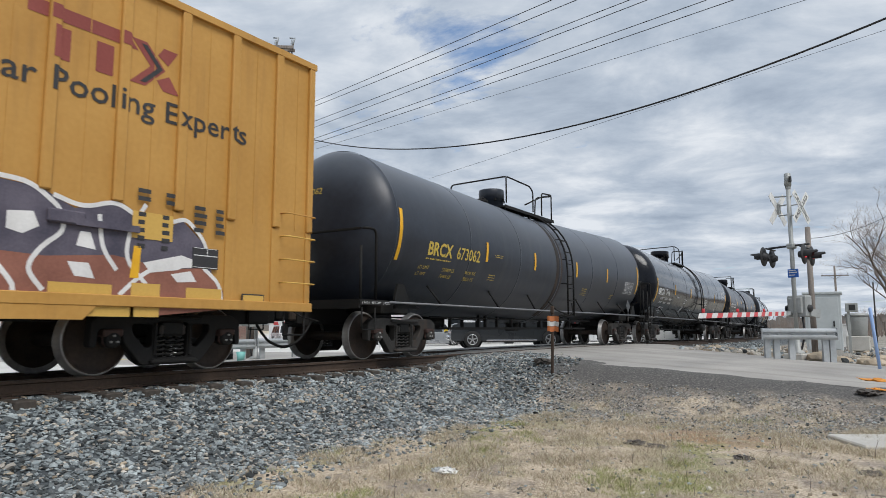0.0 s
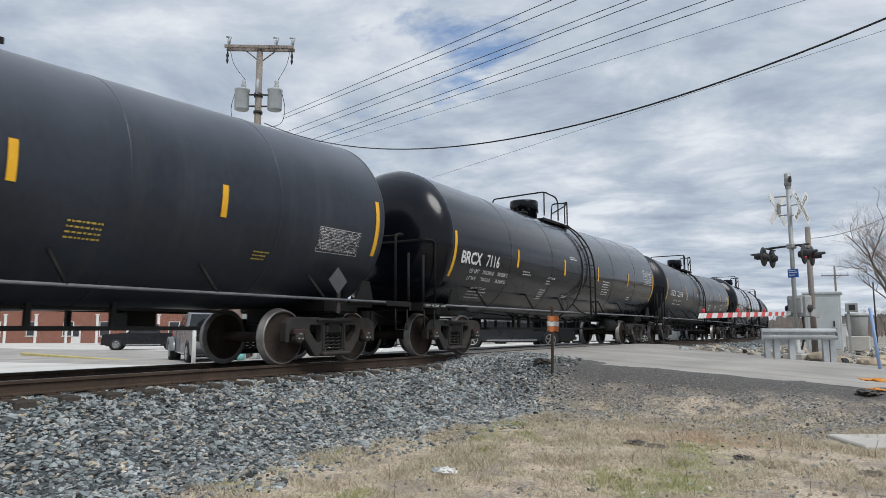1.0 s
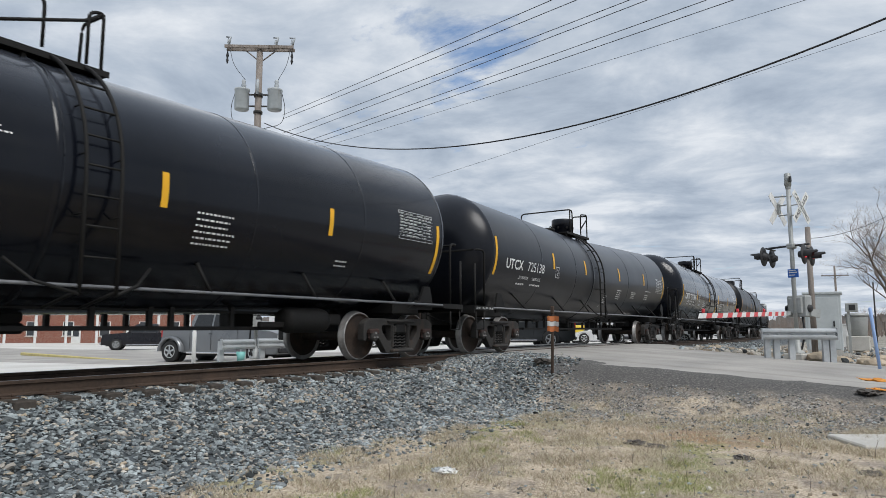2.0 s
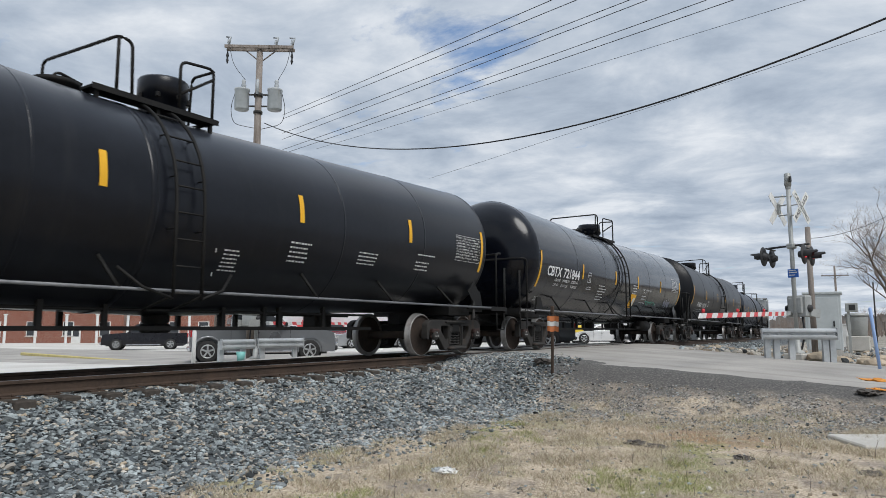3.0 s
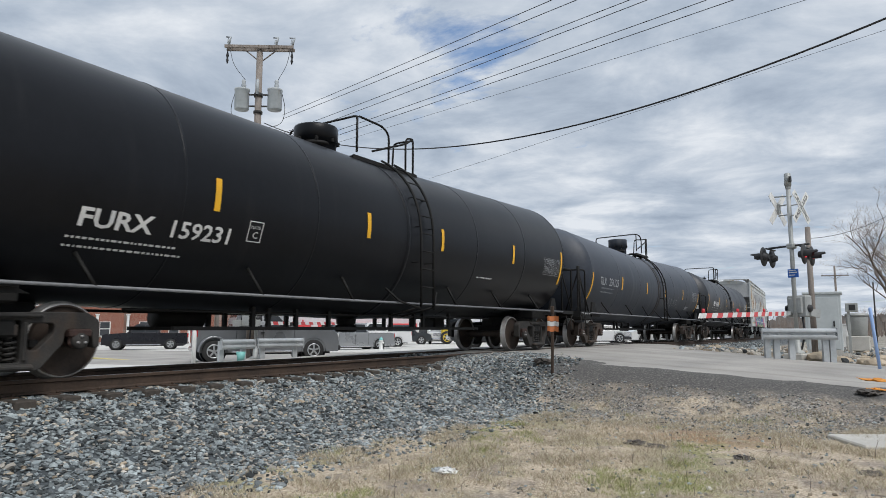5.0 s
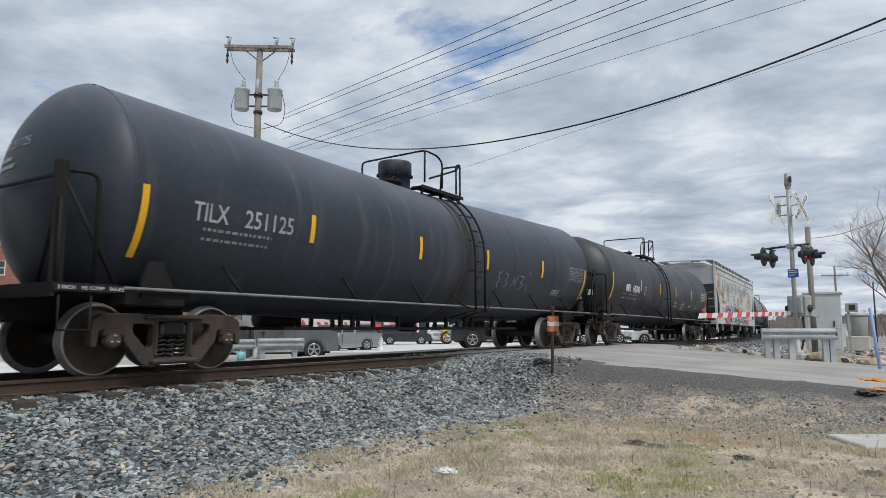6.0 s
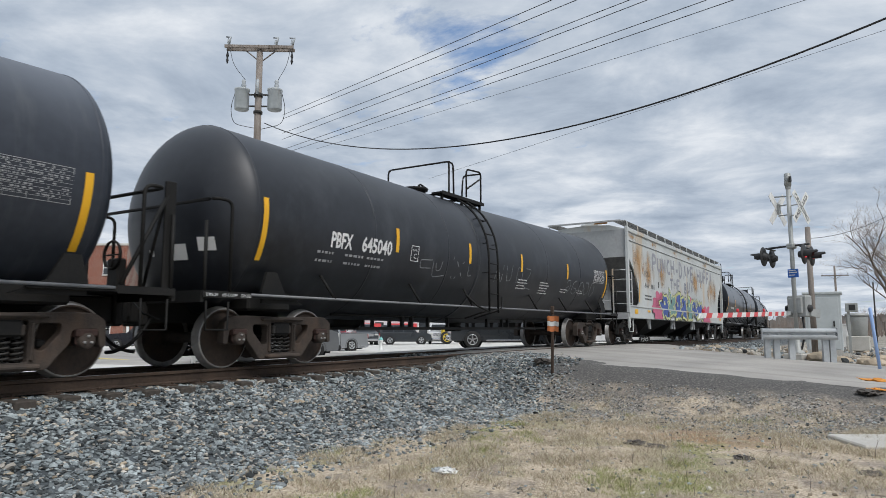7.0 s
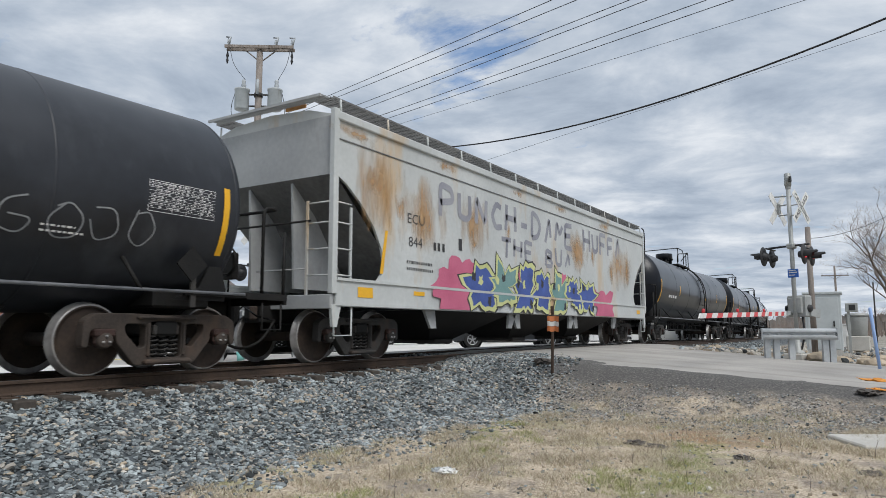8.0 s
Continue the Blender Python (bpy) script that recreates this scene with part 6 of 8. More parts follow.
    rg = random.Random(3)
    for y, z, w, h, n_ in ((-6.0, 2.20, 0.45, 0.17, 1), (-6.95, 1.86, 0.9, 0.06, 2), (-5.0, 2.3, 0.3, 0.26, 1)):
        rows = []
        for i in range(n_):
            u_ = 0.0
            while u_ < w:
                rows.append((y + u_, z - i * 0.13, h * 0.55, h))
                u_ += h * rg.uniform(0.8, 1.25)
        vs, fs = bars(rows)
        part("small_print", flat_mark(vs, fs, M["black_print"], X, 0.006), car)
    for word, y, z in (("ECU", -6.95, 2.66), ("844", -6.9, 2.20)):
        vs, fs = letters(word, 0.20, 1.15)
        part("marking", flat_mark([(y + a, z + c) for a, c in vs], fs, M["black_print"], X, 0.006), car)
    truck(car, -7.72)
    truck(car, 7.72)
    CARS.append((car, 146.6))
    return car


HOPPER = hopper_car()


# ---------------------------------------------------------------- the crossing's gear
M["galv"] = paint("galvanised_steel", (0.36, 0.38, 0.39), (0.52, 0.54, 0.55), 0.5, metal=0.35, grain=14, patch=2, bump=0.08)
M["alu"] = paint("dull_aluminium", (0.30, 0.31, 0.30), (0.45, 0.46, 0.45), 0.55, metal=0.3, grain=20, patch=2, bump=0.08)
M["wood"] = paint("weathered_pole_wood", (0.17, 0.145, 0.125), (0.31, 0.275, 0.25), 0.9, grain=22, patch=1.5, bump=0.5, streak=(9, 9, 0.4), streak_col=(0.10, 0.075, 0.055), streak_lo=0.5, streak_hi=0.7)
M["black_paint"] = paint("flat_black_paint", (0.012, 0.012, 0.013), (0.03, 0.03, 0.032), 0.6, bump=0.05)
M["white_paint"] = paint("sun_faded_white_paint", (0.62, 0.62, 0.60), (0.78, 0.78, 0.76), 0.55, grain=20, patch=2, bump=0.03)
M["red_paint"] = paint("red_stripe", (0.55, 0.045, 0.05), (0.66, 0.08, 0.08), 0.5, bump=0.02)
M["blue_sign"] = paint("blue_sign", (0.02, 0.10, 0.42), (0.04, 0.16, 0.52), 0.45, bump=0)
M["pale_blue"] = paint("pale_blue_plastic", (0.28, 0.42, 0.72), (0.38, 0.52, 0.80), 0.5, bump=0.02)
M["cable"] = paint("black_cable", (0.012, 0.012, 0.013), (0.03, 0.03, 0.032), 0.6, bump=0)
M["porcelain"] = paint("grey_porcelain", (0.32, 0.35, 0.37), (0.48, 0.51, 0.53), 0.35, bump=0)
M["tank_paint"] = paint("grey_transformer_paint", (0.34, 0.37, 0.38), (0.46, 0.49, 0.50), 0.45, grain=15, patch=3, bump=0.04, streak=(4, 4, 0.6), streak_col=(0.25, 0.2, 0.15), streak_lo=0.6, streak_hi=0.8)
M["orange_paint"] = paint("faded_orange_paint", (0.55, 0.16, 0.05), (0.66, 0.24, 0.09), 0.6, bump=0.05)
M["cab_grey"] = paint("pale_grey_cabinet_paint", (0.44, 0.475, 0.48), (0.55, 0.585, 0.59), 0.45, grain=10, patch=1.5, bump=0.03)
M["concrete"] = paint("pale_concrete", (0.42, 0.40, 0.36), (0.58, 0.56, 0.52), 0.9, grain=25, patch=2, bump=0.3)


def glow(name, colour, strength):
    m, n, l, bsdf = nodes_of(name)
    bsdf.inputs["Base Color"].default_value = (*colour, 1)
    bsdf.inputs["Emission Color"].default_value = (*colour, 1)
    bsdf.inputs["Emission Strength"].default_value = strength
    bsdf.inputs["Roughness"].default_value = 0.3
    return m


M["red_lit"] = glow("lit_red_lens", (0.9, 0.02, 0.04), 0.9)
M["red_dim"] = glow("dim_red_lens", (0.5, 0.03, 0.04), 0.12)


def crossbuck(parent, at):
    cb = part("crossbuck", Build().box((-0.03, 0, 0), (0.05, 0.12, 0.3), M["alu"]), parent, "white railroad crossbuck sign", at)
    for k, (ang, words) in enumerate(((48, "RAILROAD"), (-48, "CROSSING"))):
        m = pose(0.01 + 0.015 * k, 0, 0, ang, 0, 0)
        b = Build().box((0, 0, 0), (0.012, 1.22, 0.225), M["white_paint"], at=m, bev=0.004)
        part("board", b, cb)
        vs, fs = letters(words, 0.135, 0.9, 0.004)
        wd = max(v[0] for v in vs)
        b = Build()
        b.add([(0.0085, -0.52 + u_ * 1.04 / wd, v_ - 0.067) for u_, v_ in vs], fs, M["black_paint"], m)
        part("words", b, cb)
    return cb


def flasher(parent, at, lit):
    """One red light with its round background and hood, facing local +X."""
    b = Build().lathe([(-0.02, 0.0), (-0.02, 0.30), (0.0, 0.305), (0.0, 0.0)], M["black_paint"], "X", 24, None, (False, False))
    fl = part("flasher", b, parent, "round black crossing light", at)
    part("lens", Build().lathe([(0.03, 0.105), (0.05, 0.09), (0.06, 0.0)], M["red_lit"] if lit else M["red_dim"], "X", 20, None, (False, False)), fl, "red lens")
    b = Build()
    rings = []
    for x, r in ((0.0, 0.125), (0.36, 0.115)):
        rings.append([(x - (0.12 if abs(a) > 1.2 and x > 0 else 0), r * math.sin(a), r * math.cos(a)) for a in [radians(-130 + 260 * i / 14) for i in range(15)]])
    b.rings(rings, M["black_paint"], close=False)
    rings2 = [[(p[0], p[1] * 0.95, p[2] * 0.95) for p in q] for q in rings]
    b.rings(rings2, M["black_paint"], close=False)
    part("hood", b, fl)
    part("housing", Build().lathe([(-0.16, 0.0), (-0.16, 0.09), (-0.02, 0.13)], M["black_paint"], "X", 16, None, (False, False)), fl)
    return fl


def crossing_signal(at, arm_len, arm_turn, turn=0.0, lit=True):
    sig = tagged(new("crossing_signal"), "grey crossing signal mast with lights and lowered gate", "crossing signal", "crossing signals")
    sig.matrix_basis = at
    part("foundation", Build().box((0, 0, 0.06), (0.6, 0.6, 0.24), M["concrete"], bev=0.03), sig)
    part("base", Build().lathe([(0.16, 0.20), (0.22, 0.20), (0.28, 0.10), (0.6, 0.085)], M["alu"], "Z", 16), sig)
    part("mast", Build().lathe([(0.2, 0.065), (5.35, 0.065)], M["alu"], "Z", 18), sig)
    part("bell", Build().lathe([(5.28, 0.07), (5.32, 0.085), (5.40, 0.085), (5.40, 0.105), (5.78, 0.095), (5.82, 0.0)], M["alu"], "Z", 18, None, (False, False)), sig)
    part("bell_mouth", Build().box((0.115, -0.06, 5.58), (0.05, 0.10, 0.18), M["black_paint"], bev=0.01), sig)
    for s, z in ((1, 4.66), (-1, 4.70)):
        cb = crossbuck(sig, pose(s * 0.36, 0, z, 0, 0, 0 if s > 0 else 180))
        for dz in (-0.22, 0.10):
            part("clamp_arm", Build().tube([(0, 0, z + dz), (s * 0.36, 0, z + dz)], 0.02, M["alu"], 6), sig)
    part("top_arm", Build().tube([(0.1, 0, 5.05), (-0.55, 0.02, 5.12), (-0.62, 0.05, 5.0)], 0.025, M["alu"], 6), sig)
    part("cross_arm", Build().tube([(-0.75, 0, 3.48), (0.55, 0, 3.50)], 0.032, M["black_paint"], 8), sig)
    part("junction_box", Build().box((0, 0, 3.48), (0.24, 0.24, 0.16), M["alu"], bev=0.03), sig)
    for s in (-1, 1):
        x = 0.36 if s > 0 else -0.62
        part("light_arm", Build().tube([(x, -0.42, 3.42), (x, 0.42, 3.42)], 0.028, M["black_paint"], 8), sig, "", pose(0, 0, 0, 0, 0, turn))
        for k in (-1, 1):
            flasher(sig, pose(0, 0, 0, 0, 0, turn) @ pose(x + s * 0.1, k * 0.40, 3.17, 0, 0, 0 if s > 0 else 180), s > 0 and k < 0 and lit)
    part("sign", Build().box((0.05, -0.09, 2.63), (0.34, 0.012, 0.26), M["blue_sign"], bev=0.004), sig, "small blue notice sign")
    vs, fs = bars([(-0.08, 2.70, 0.22, 0.03), (-0.08, 2.64, 0.26, 0.03), (-0.08, 2.56, 0.18, 0.03)])
    b = Build()
    b.add([(u_, -0.098, v_) for u_, v_ in vs], fs, M["white_paint"])
    part("sign_print", b, sig)
    # gate machine
    gm = part("gate_machine", Build().box((0.02, 0.22, 1.62), (0.62, 0.34, 0.66), M["alu"], bev=0.04), sig)
    part("machine_cover", Build().box((0.0, 0.02, 1.64), (0.44, 0.08, 0.5), M["alu"], bev=0.03), gm)
    for s in (-1, 1):
        part("counterweight", Build().plate([(0.0, -0.1), (0.5, -0.16), (0.55, 0.1), (0.0, 0.1)], 0.05, M["alu"], pose(s * 0.38, 0.2, 1.42)), gm)
        part("shaft_cap", Build().lathe([(0.0, 0.12), (0.06, 0.10), (0.06, 0.0)], M["black_paint"], "X", 14, pose(s * 0.33, 0.2, 1.55, 0, 0, 0 if s > 0 else 180), (False, False)), gm)
    part("conduit", Build().tube(bend([(0.16, 0.1, 1.3), (0.2, 0.1, 0.8), (0.12, 0.12, 0.5), (0.05, 0.1, 0.25)], 0.15), 0.03, M["black_paint"], 8), sig)
    arm = part("gate_arm", Build().box((0, -0.25, 0), (0.05, 0.9, 0.13), M["galv"], bev=0.01), sig, "red and white striped gate arm", Matrix.Translation((-0.16, 0.0, 1.40)) @ arm_turn)
    n = int((arm_len - 0.6) / 0.40)
    for k in range(n):
        h = 0.125 - 0.02 * k / n
        y = -0.6 - 0.40 * (k + 0.5)
        b = Build()
        sl = 0.05
        for q, m_ in (((y - 0.2, y), M["red_paint"] if k % 2 else M["white_paint"]), ((y, y + 0.2), M["red_paint"] if k % 2 else M["white_paint"])):
            vs = [(x, q[i] + sl * z, z * h / 2) for x in (-0.02, 0.02) for i in (0, 1) for z in (-1, 1)]
            b.add(vs, [(0, 1, 3, 2), (4, 6, 7, 5), (0, 4, 5, 1), (2, 3, 7, 6), (0, 2, 6, 4), (1, 5, 7, 3)], m_)
        part("arm_stripe", b, arm)
    for f_ in (0.98, 0.66, 0.34):
        y = -0.6 - (arm_len - 0.7) * f_
        b = Build().lathe([(0.06, 0.02), (0.08, 0.035), (0.14, 0.03), (0.15, 0.0)], M["red_dim"], "Z", 12, pose(0, y, 0.0), (False, False))
        part("arm_lamp", b, arm, "small red gate lamp")
    return sig


crossing_signal(pose(-2.10, 23.5, -0.34, 0, 0, -24), 9.0, pose(0, 0, 0, 1.3, 0, 18.8), turn=13.0)
crossing_signal(pose(-18.3, 16.6, -0.62, 0, 0, 180), 9.6, pose(0, 0, 0, -0.3, 0, 20.0), lit=False)


def guard_rail(a, b_, base, posts, height=0.86, tag=""):
    """A W-beam from a to b_ on steel posts."""
    gr = tagged(new("guard_rail"), "galvanised W-beam guard rail on steel posts", "guard rail", "guard rails")
    a, b_ = Vector(a), Vector(b_)
    L = (b_ - a).length
    gr.matrix_basis = Matrix.Translation((a.x, a.y, base)) @ pose(0, 0, 0, 0, 0, math.degrees(math.atan2(b_.y - a.y, b_.x - a.x)))
    prof = [(0.0, 0.0), (-0.03, 0.02), (-0.08, 0.06), (-0.08, 0.10), (-0.01, 0.145), (-0.01, 0.175), (-0.08, 0.22), (-0.08, 0.26), (-0.03, 0.30), (0.0, 0.32)]
    b = Build()
    z0 = height - 0.32
    rings = [[(x, d, z0 + z) for d, z in prof] for x in (0, L * 0.5, L)]
    b.rings(rings, M["galv"], close=False, smooth=False)
    b.rings([[(x, d + 0.006, z) for x, d, z in q] for q in rings], M["galv"], close=False, smooth=False)
    part("beam", b, gr)
    for x in (0.02, L - 0.02):
        part("beam_end", Build().box((x, -0.04, z0 + 0.16), (0.03, 0.10, 0.34), M["galv"]), gr)
    for x in posts:
        b = Build()
        b.box((x * L, 0.10, height / 2 - 0.1), (0.15, 0.012, height + 0.1), M["galv"])
        b.box((x * L - 0.075, 0.16, height / 2 - 0.1), (0.012, 0.12, height + 0.1), M["galv"])
        b.box((x * L + 0.075, 0.16, height / 2 - 0.1), (0.012, 0.12, height + 0.1), M["galv"])
        part("post", b, gr)
        part("bolt", Build().lathe([(-0.04, 0.0), (-0.04, 0.025), (0.0, 0.025)], M["galv"], "Y", 8, pose(x * L, -0.01, height - 0.16), (False, False)), gr)
    return gr


guard_rail((-2.90, 21.9, 0), (-0.98, 22.7, 0), -0.30, (0.10, 0.22, 0.42, 0.86, 0.95), 0.90)
guard_rail((-17.9, 14.75, 0), (-17.75, 16.05, 0), -0.60, (0.1, 0.75), 0.84)
guard_rail((-17.75, 16.15, 0), (-17.15, 17.75, 0), -0.60, (0.15, 0.85), 0.86)

# marker post in the verge
mp = tagged(new("marker_post"), "rusty steel post with a tattered orange and white sign", "marker post")
mp.matrix_basis = pose(-5.95, 13.7, -0.66, 0, 1.5, 0)
part("post", Build().box((0, 0, 0.85), (0.055, 0.05, 1.75), M["rail_side"], bev=0.006).box((0, -0.03, 0.85), (0.02, 0.03, 1.75), M["rail_side"]), mp)
for z_, h_, m_ in ((1.25, 0.11, "orange_paint"), (1.36, 0.10, "white_paint"), (1.47, 0.11, "orange_paint")):
    b_ = Build()
    k_ = 6
    b_.rings([[(-0.10 + 0.27 * i / k_, -0.055 - 0.02 * math.sin(i * 1.3), z_ - h_ / 2 + 0.01 * math.sin(i * 2.0)) for i in range(k_ + 1)], [(-0.10 + 0.27 * i / k_, -0.055 - 0.02 * math.sin(i * 1.3 + 0.4), z_ + h_ / 2 + 0.01 * math.sin(i * 2.0)) for i in range(k_ + 1)]], M[m_], close=False)
    part("sign_band", b_, mp, "faded band of a torn sign")
part("post_cap", Build().box((0.0, -0.02, 1.66), (0.07, 0.06, 0.16), M["rail_side"], bev=0.01), mp)

# the signal cabinet and the boxes by it
cab = tagged(new("signal_cabinet"), "large silver metal signal cabinet beside the crossing", "cabinet")
cab.matrix_basis = pose(-1.78, 30.9, -0.42, 0, 0, 2)
part("body", Build().box((0, 0, 1.25), (1.25, 1.3, 2.2), M["cab_grey"], bev=0.02), cab)
part("roof", Build().box((0, 0, 2.39), (1.38, 1.42, 0.10), M["cab_grey"], bev=0.02), cab)
part("door", Build().box((0, -0.66, 1.22), (1.08, 0.03, 2.0), M["cab_grey"], bev=0.01), cab)
part("handle", Build().box((0.36, -0.69, 1.2), (0.05, 0.04, 0.22), M["black_paint"]), cab)
part("base", Build().box((0, 0, 0.05), (1.2, 1.35, 0.3), M["concrete"]), cab)
mb = tagged(new("meter_box"), "small grey meter box with a dark window on a post", "meter box")
mb.matrix_basis = pose(-0.95, 31.8, -0.45)
part("post", Build().box((0, 0, 0.9), (0.10, 0.10, 1.9), M["alu"]), mb)
part("box", Build().box((0.12, 0, 1.88), (0.44, 0.25, 0.36), M["alu"], bev=0.02), mb)
part("window", Build().box((0.14, -0.13, 1.88), (0.22, 0.02, 0.22), M["black_paint"]), mb)
pt = tagged(new("pad_transformer"), "grey rounded utility cabinet on a concrete plinth", "utility cabinet")
pt.matrix_basis = pose(-0.80, 37.6, -0.45)
part("plinth", Build().box((0, 0, 0.35), (0.95, 0.9, 0.7), M["concrete"], bev=0.04), pt)
part("body", Build().lathe([(0.7, 0.36), (0.75, 0.40), (1.55, 0.46), (1.62, 0.46)], M["alu"], "Z", 20), pt)
part("lid", Build().lathe([(1.62, 0.50), (1.70, 0.50), (1.76, 0.44), (1.78, 0.0)], M["alu"], "Z", 20, None, (True, False)), pt)
wb = tagged(new("utility_box"), "low white utility box on the ground", "utility box")
wb.matrix_basis = pose(-1.72, 46.5, -0.5)
part("body", Build().box((0, 0, 0.65), (0.5, 0.5, 1.3), M["white_paint"], bev=0.03), wb)
part("lid", Build().box((0, 0, 1.33), (0.56, 0.56, 0.08), M["white_paint"], bev=0.02), wb)
bp_ = thing("marker_pole", Build().lathe([(-0.1, 0.038), (1.40, 0.042), (1.43, 0.02)], M["pale_blue"], "Z", 14), "leaning pale blue plastic marker pole", "marker pole", at=pose(-0.02, 20.3, -0.30, 0, -4.5, 0))


# ---------------------------------------------------------------- poles and wires
def utility_pole(at, height, arm_z, arm_half, arm_dir, transformers, lab, lean=0.0):
    up_ = tagged(new("utility_pole"), lab, "utility pole", "utility poles")
    up_.matrix_basis = at
    part("pole", Build().lathe([(-0.3, 0.17), (height * 0.5, 0.145), (height, 0.115), (height + 0.02, 0.0)], M["wood"], "Z", 14, None, (True, False)), up_)
    turn = pose(0, 0, 0, 0, 0, arm_dir)
    for k in (-1, 1):
        part("cross_arm", Build().box((0, k * 0.15, arm_z), (2 * arm_half, 0.09, 0.12), M["wood"], turn, 0.01), up_)
    for s in (-1, 1):
        part("arm_brace", Build().tube([turn @ Vector((s * arm_half * 0.42, 0.17, arm_z - 0.05)), turn @ Vector((0, 0.15, arm_z - 0.5))], 0.025, M["wood"], 6), up_)
    for f_ in (-0.93, 0.45, 0.93):
        p = turn @ Vector((f_ * arm_half, 0, arm_z))
        ins = part("insulator", Build().lathe([(0.06, 0.03), (0.12, 0.045), (0.16, 0.025), (0.22, 0.05), (0.27, 0.03), (0.33, 0.035), (0.36, 0.0)], M["porcelain"], "Z", 10), up_, at=Matrix.Translation(p))
        if transformers:
            part("cutout", Build().tube([p + Vector((0.05, 0, 0.1)), p + Vector((0.14, 0, 0.4)), p + Vector((-0.1, 0.0, 0.46))], 0.035, M["porcelain"], 8), up_, "fuse cutout")
    if transformers:
        for s in (-1, 1):
            p = turn @ Vector((s * arm_half, 0, 0))
            part("dead_end", Build().lathe([(arm_z - 0.62, 0.02), (arm_z - 0.5, 0.05), (arm_z - 0.4, 0.03), (arm_z - 0.3, 0.055), (arm_z - 0.2, 0.03), (arm_z - 0.1, 0.02)], M["black_paint"], "Z", 8, Matrix.Translation((p.x * 0.94, p.y * 0.94, 0))), up_)
            x = s * 0.62
            c = turn @ Vector((x, 0, 0))
            tr = part("transformer", Build().lathe([(arm_z - 2.45, 0.0), (arm_z - 2.45, 0.25), (arm_z - 2.41, 0.27), (arm_z - 1.72, 0.27), (arm_z - 1.70, 0.29), (arm_z - 1.64, 0.29), (arm_z - 1.60, 0.1), (arm_z - 1.58, 0.0)], M["tank_paint"], "Z", 22, Matrix.Translation((c.x, c.y, 0)), (False, False)), up_, "grey cylindrical pole transformer")
            part("bushing", Build().lathe([(arm_z - 1.6, 0.07), (arm_z - 1.5, 0.10), (arm_z - 1.42, 0.06), (arm_z - 1.36, 0.09), (arm_z - 1.28, 0.05), (arm_z - 1.26, 0.0)], M["porcelain"], "Z", 10, Matrix.Translation((c.x + 0.08, c.y, 0)), (False, False)), tr)
            for dz in (-1.85, -2.3):
                part("hanger", Build().box((x * 0.5, 0, arm_z + dz), (abs(x) - 0.2, 0.06, 0.05), M["frame_steel"], turn), tr)
            part("jumper", Build().tube(bend([turn @ Vector((s * 0.93 * arm_half, 0, arm_z + 0.4)), turn @ Vector((s * 0.80 * arm_half, 0.1, arm_z - 0.6)), turn @ Vector((x + 0.1, 0, arm_z - 1.26))], 0.5, 6), 0.010, M["cable"], 6), up_)
            part("jumper", Build().tube(bend([turn @ Vector((x + s * 0.27, 0, arm_z - 1.8)), turn @ Vector((x + s * 0.42, 0, arm_z - 2.4)), turn @ Vector((x + s * 0.3, 0, arm_z - 3.0)), turn @ Vector((0.1, 0, arm_z - 3.2))], 0.3, 5), 0.012, M["cable"], 6), up_)
        part("pole_band", Build().lathe([(arm_z - 1.95, 0.16), (arm_z - 1.80, 0.16)], M["frame_steel"], "Z", 14), up_)
        part("pole_band", Build().lathe([(arm_z - 2.6, 0.17), (arm_z - 2.5, 0.17)], M["frame_steel"], "Z", 14), up_)
        part("arrester", Build().lathe([(arm_z - 1.9, 0.05), (arm_z - 1.35, 0.06), (arm_z - 1.3, 0.0)], M["porcelain"], "Z", 10, pose(0.16, -0.2, 0), (True, False)), up_)
    return up_


utility_pole(pose(-19.35, 17.3, -0.66), 12.05, 11.95, 1.30, 35.0, True, "weathered wooden utility pole with two grey transformers")
utility_pole(pose(-38.3, 31.2, -0.95), 14.7, 14.5, 1.45, 35.0, False, "distant wooden utility pole with a cross arm")
utility_pole(pose(-4.35, 104.0, -0.9), 9.8, 8.5, 1.6, 10.0, False, "distant wooden utility pole with a cross arm")
thing("wood_pole", Build().lathe([(-0.2, 0.095), (4.35, 0.08), (4.37, 0.0)], M["wood"], "Z", 12, None, (True, False)), "short brown wooden service pole", "pole", at=pose(-1.75, 25.2, -0.42))
thing("thin_pole", Build().lathe([(-0.2, 0.05), (4.2, 0.045), (4.22, 0.0)], M["frame_steel"], "Z", 10, None, (True, False)), "thin grey steel pole", "pole", at=pose(-0.07, 53.2, -0.55))


def wire(a, b_, sag, r, lab="black overhead wire strung above the track"):
    a, b_ = Vector(a), Vector(b_)
    pts = [a.lerp(b_, t) - Vector((0, 0, 4 * sag * t * (1 - t))) for t in [i / 40 for i in range(41)]]
    return thing("wire", Build().tube(pts, r, M["cable"], 6), lab, "wire", "overhead wires")


for a_, b__ in (((-19.46, 18.67, 9.04), (-3.35, 12.41, 7.61)), ((-19.47, 18.68, 8.88), (-2.86, 12.72, 7.61)), ((-19.50, 18.74, 8.32), (-1.92, 13.32, 7.61)),
                ((-19.52, 18.76, 8.08), (-1.63, 13.51, 7.61)), ((-19.54, 18.80, 7.67), (-0.53, 14.21, 7.61)), ((-19.56, 18.82, 7.50), (-0.03, 14.52, 7.61))):
    wire(a_, b__, 0.02, 0.0085)
wire((-18.40, 19.52, 7.70), (1.37, 15.41, 7.61), 0.02, 0.0050, "thin grey overhead wire above the road")
wire((-14.68, 22.06, 6.53), (3.99, 17.08, 7.61), 0.02, 0.0050, "thin grey overhead wire above the road")
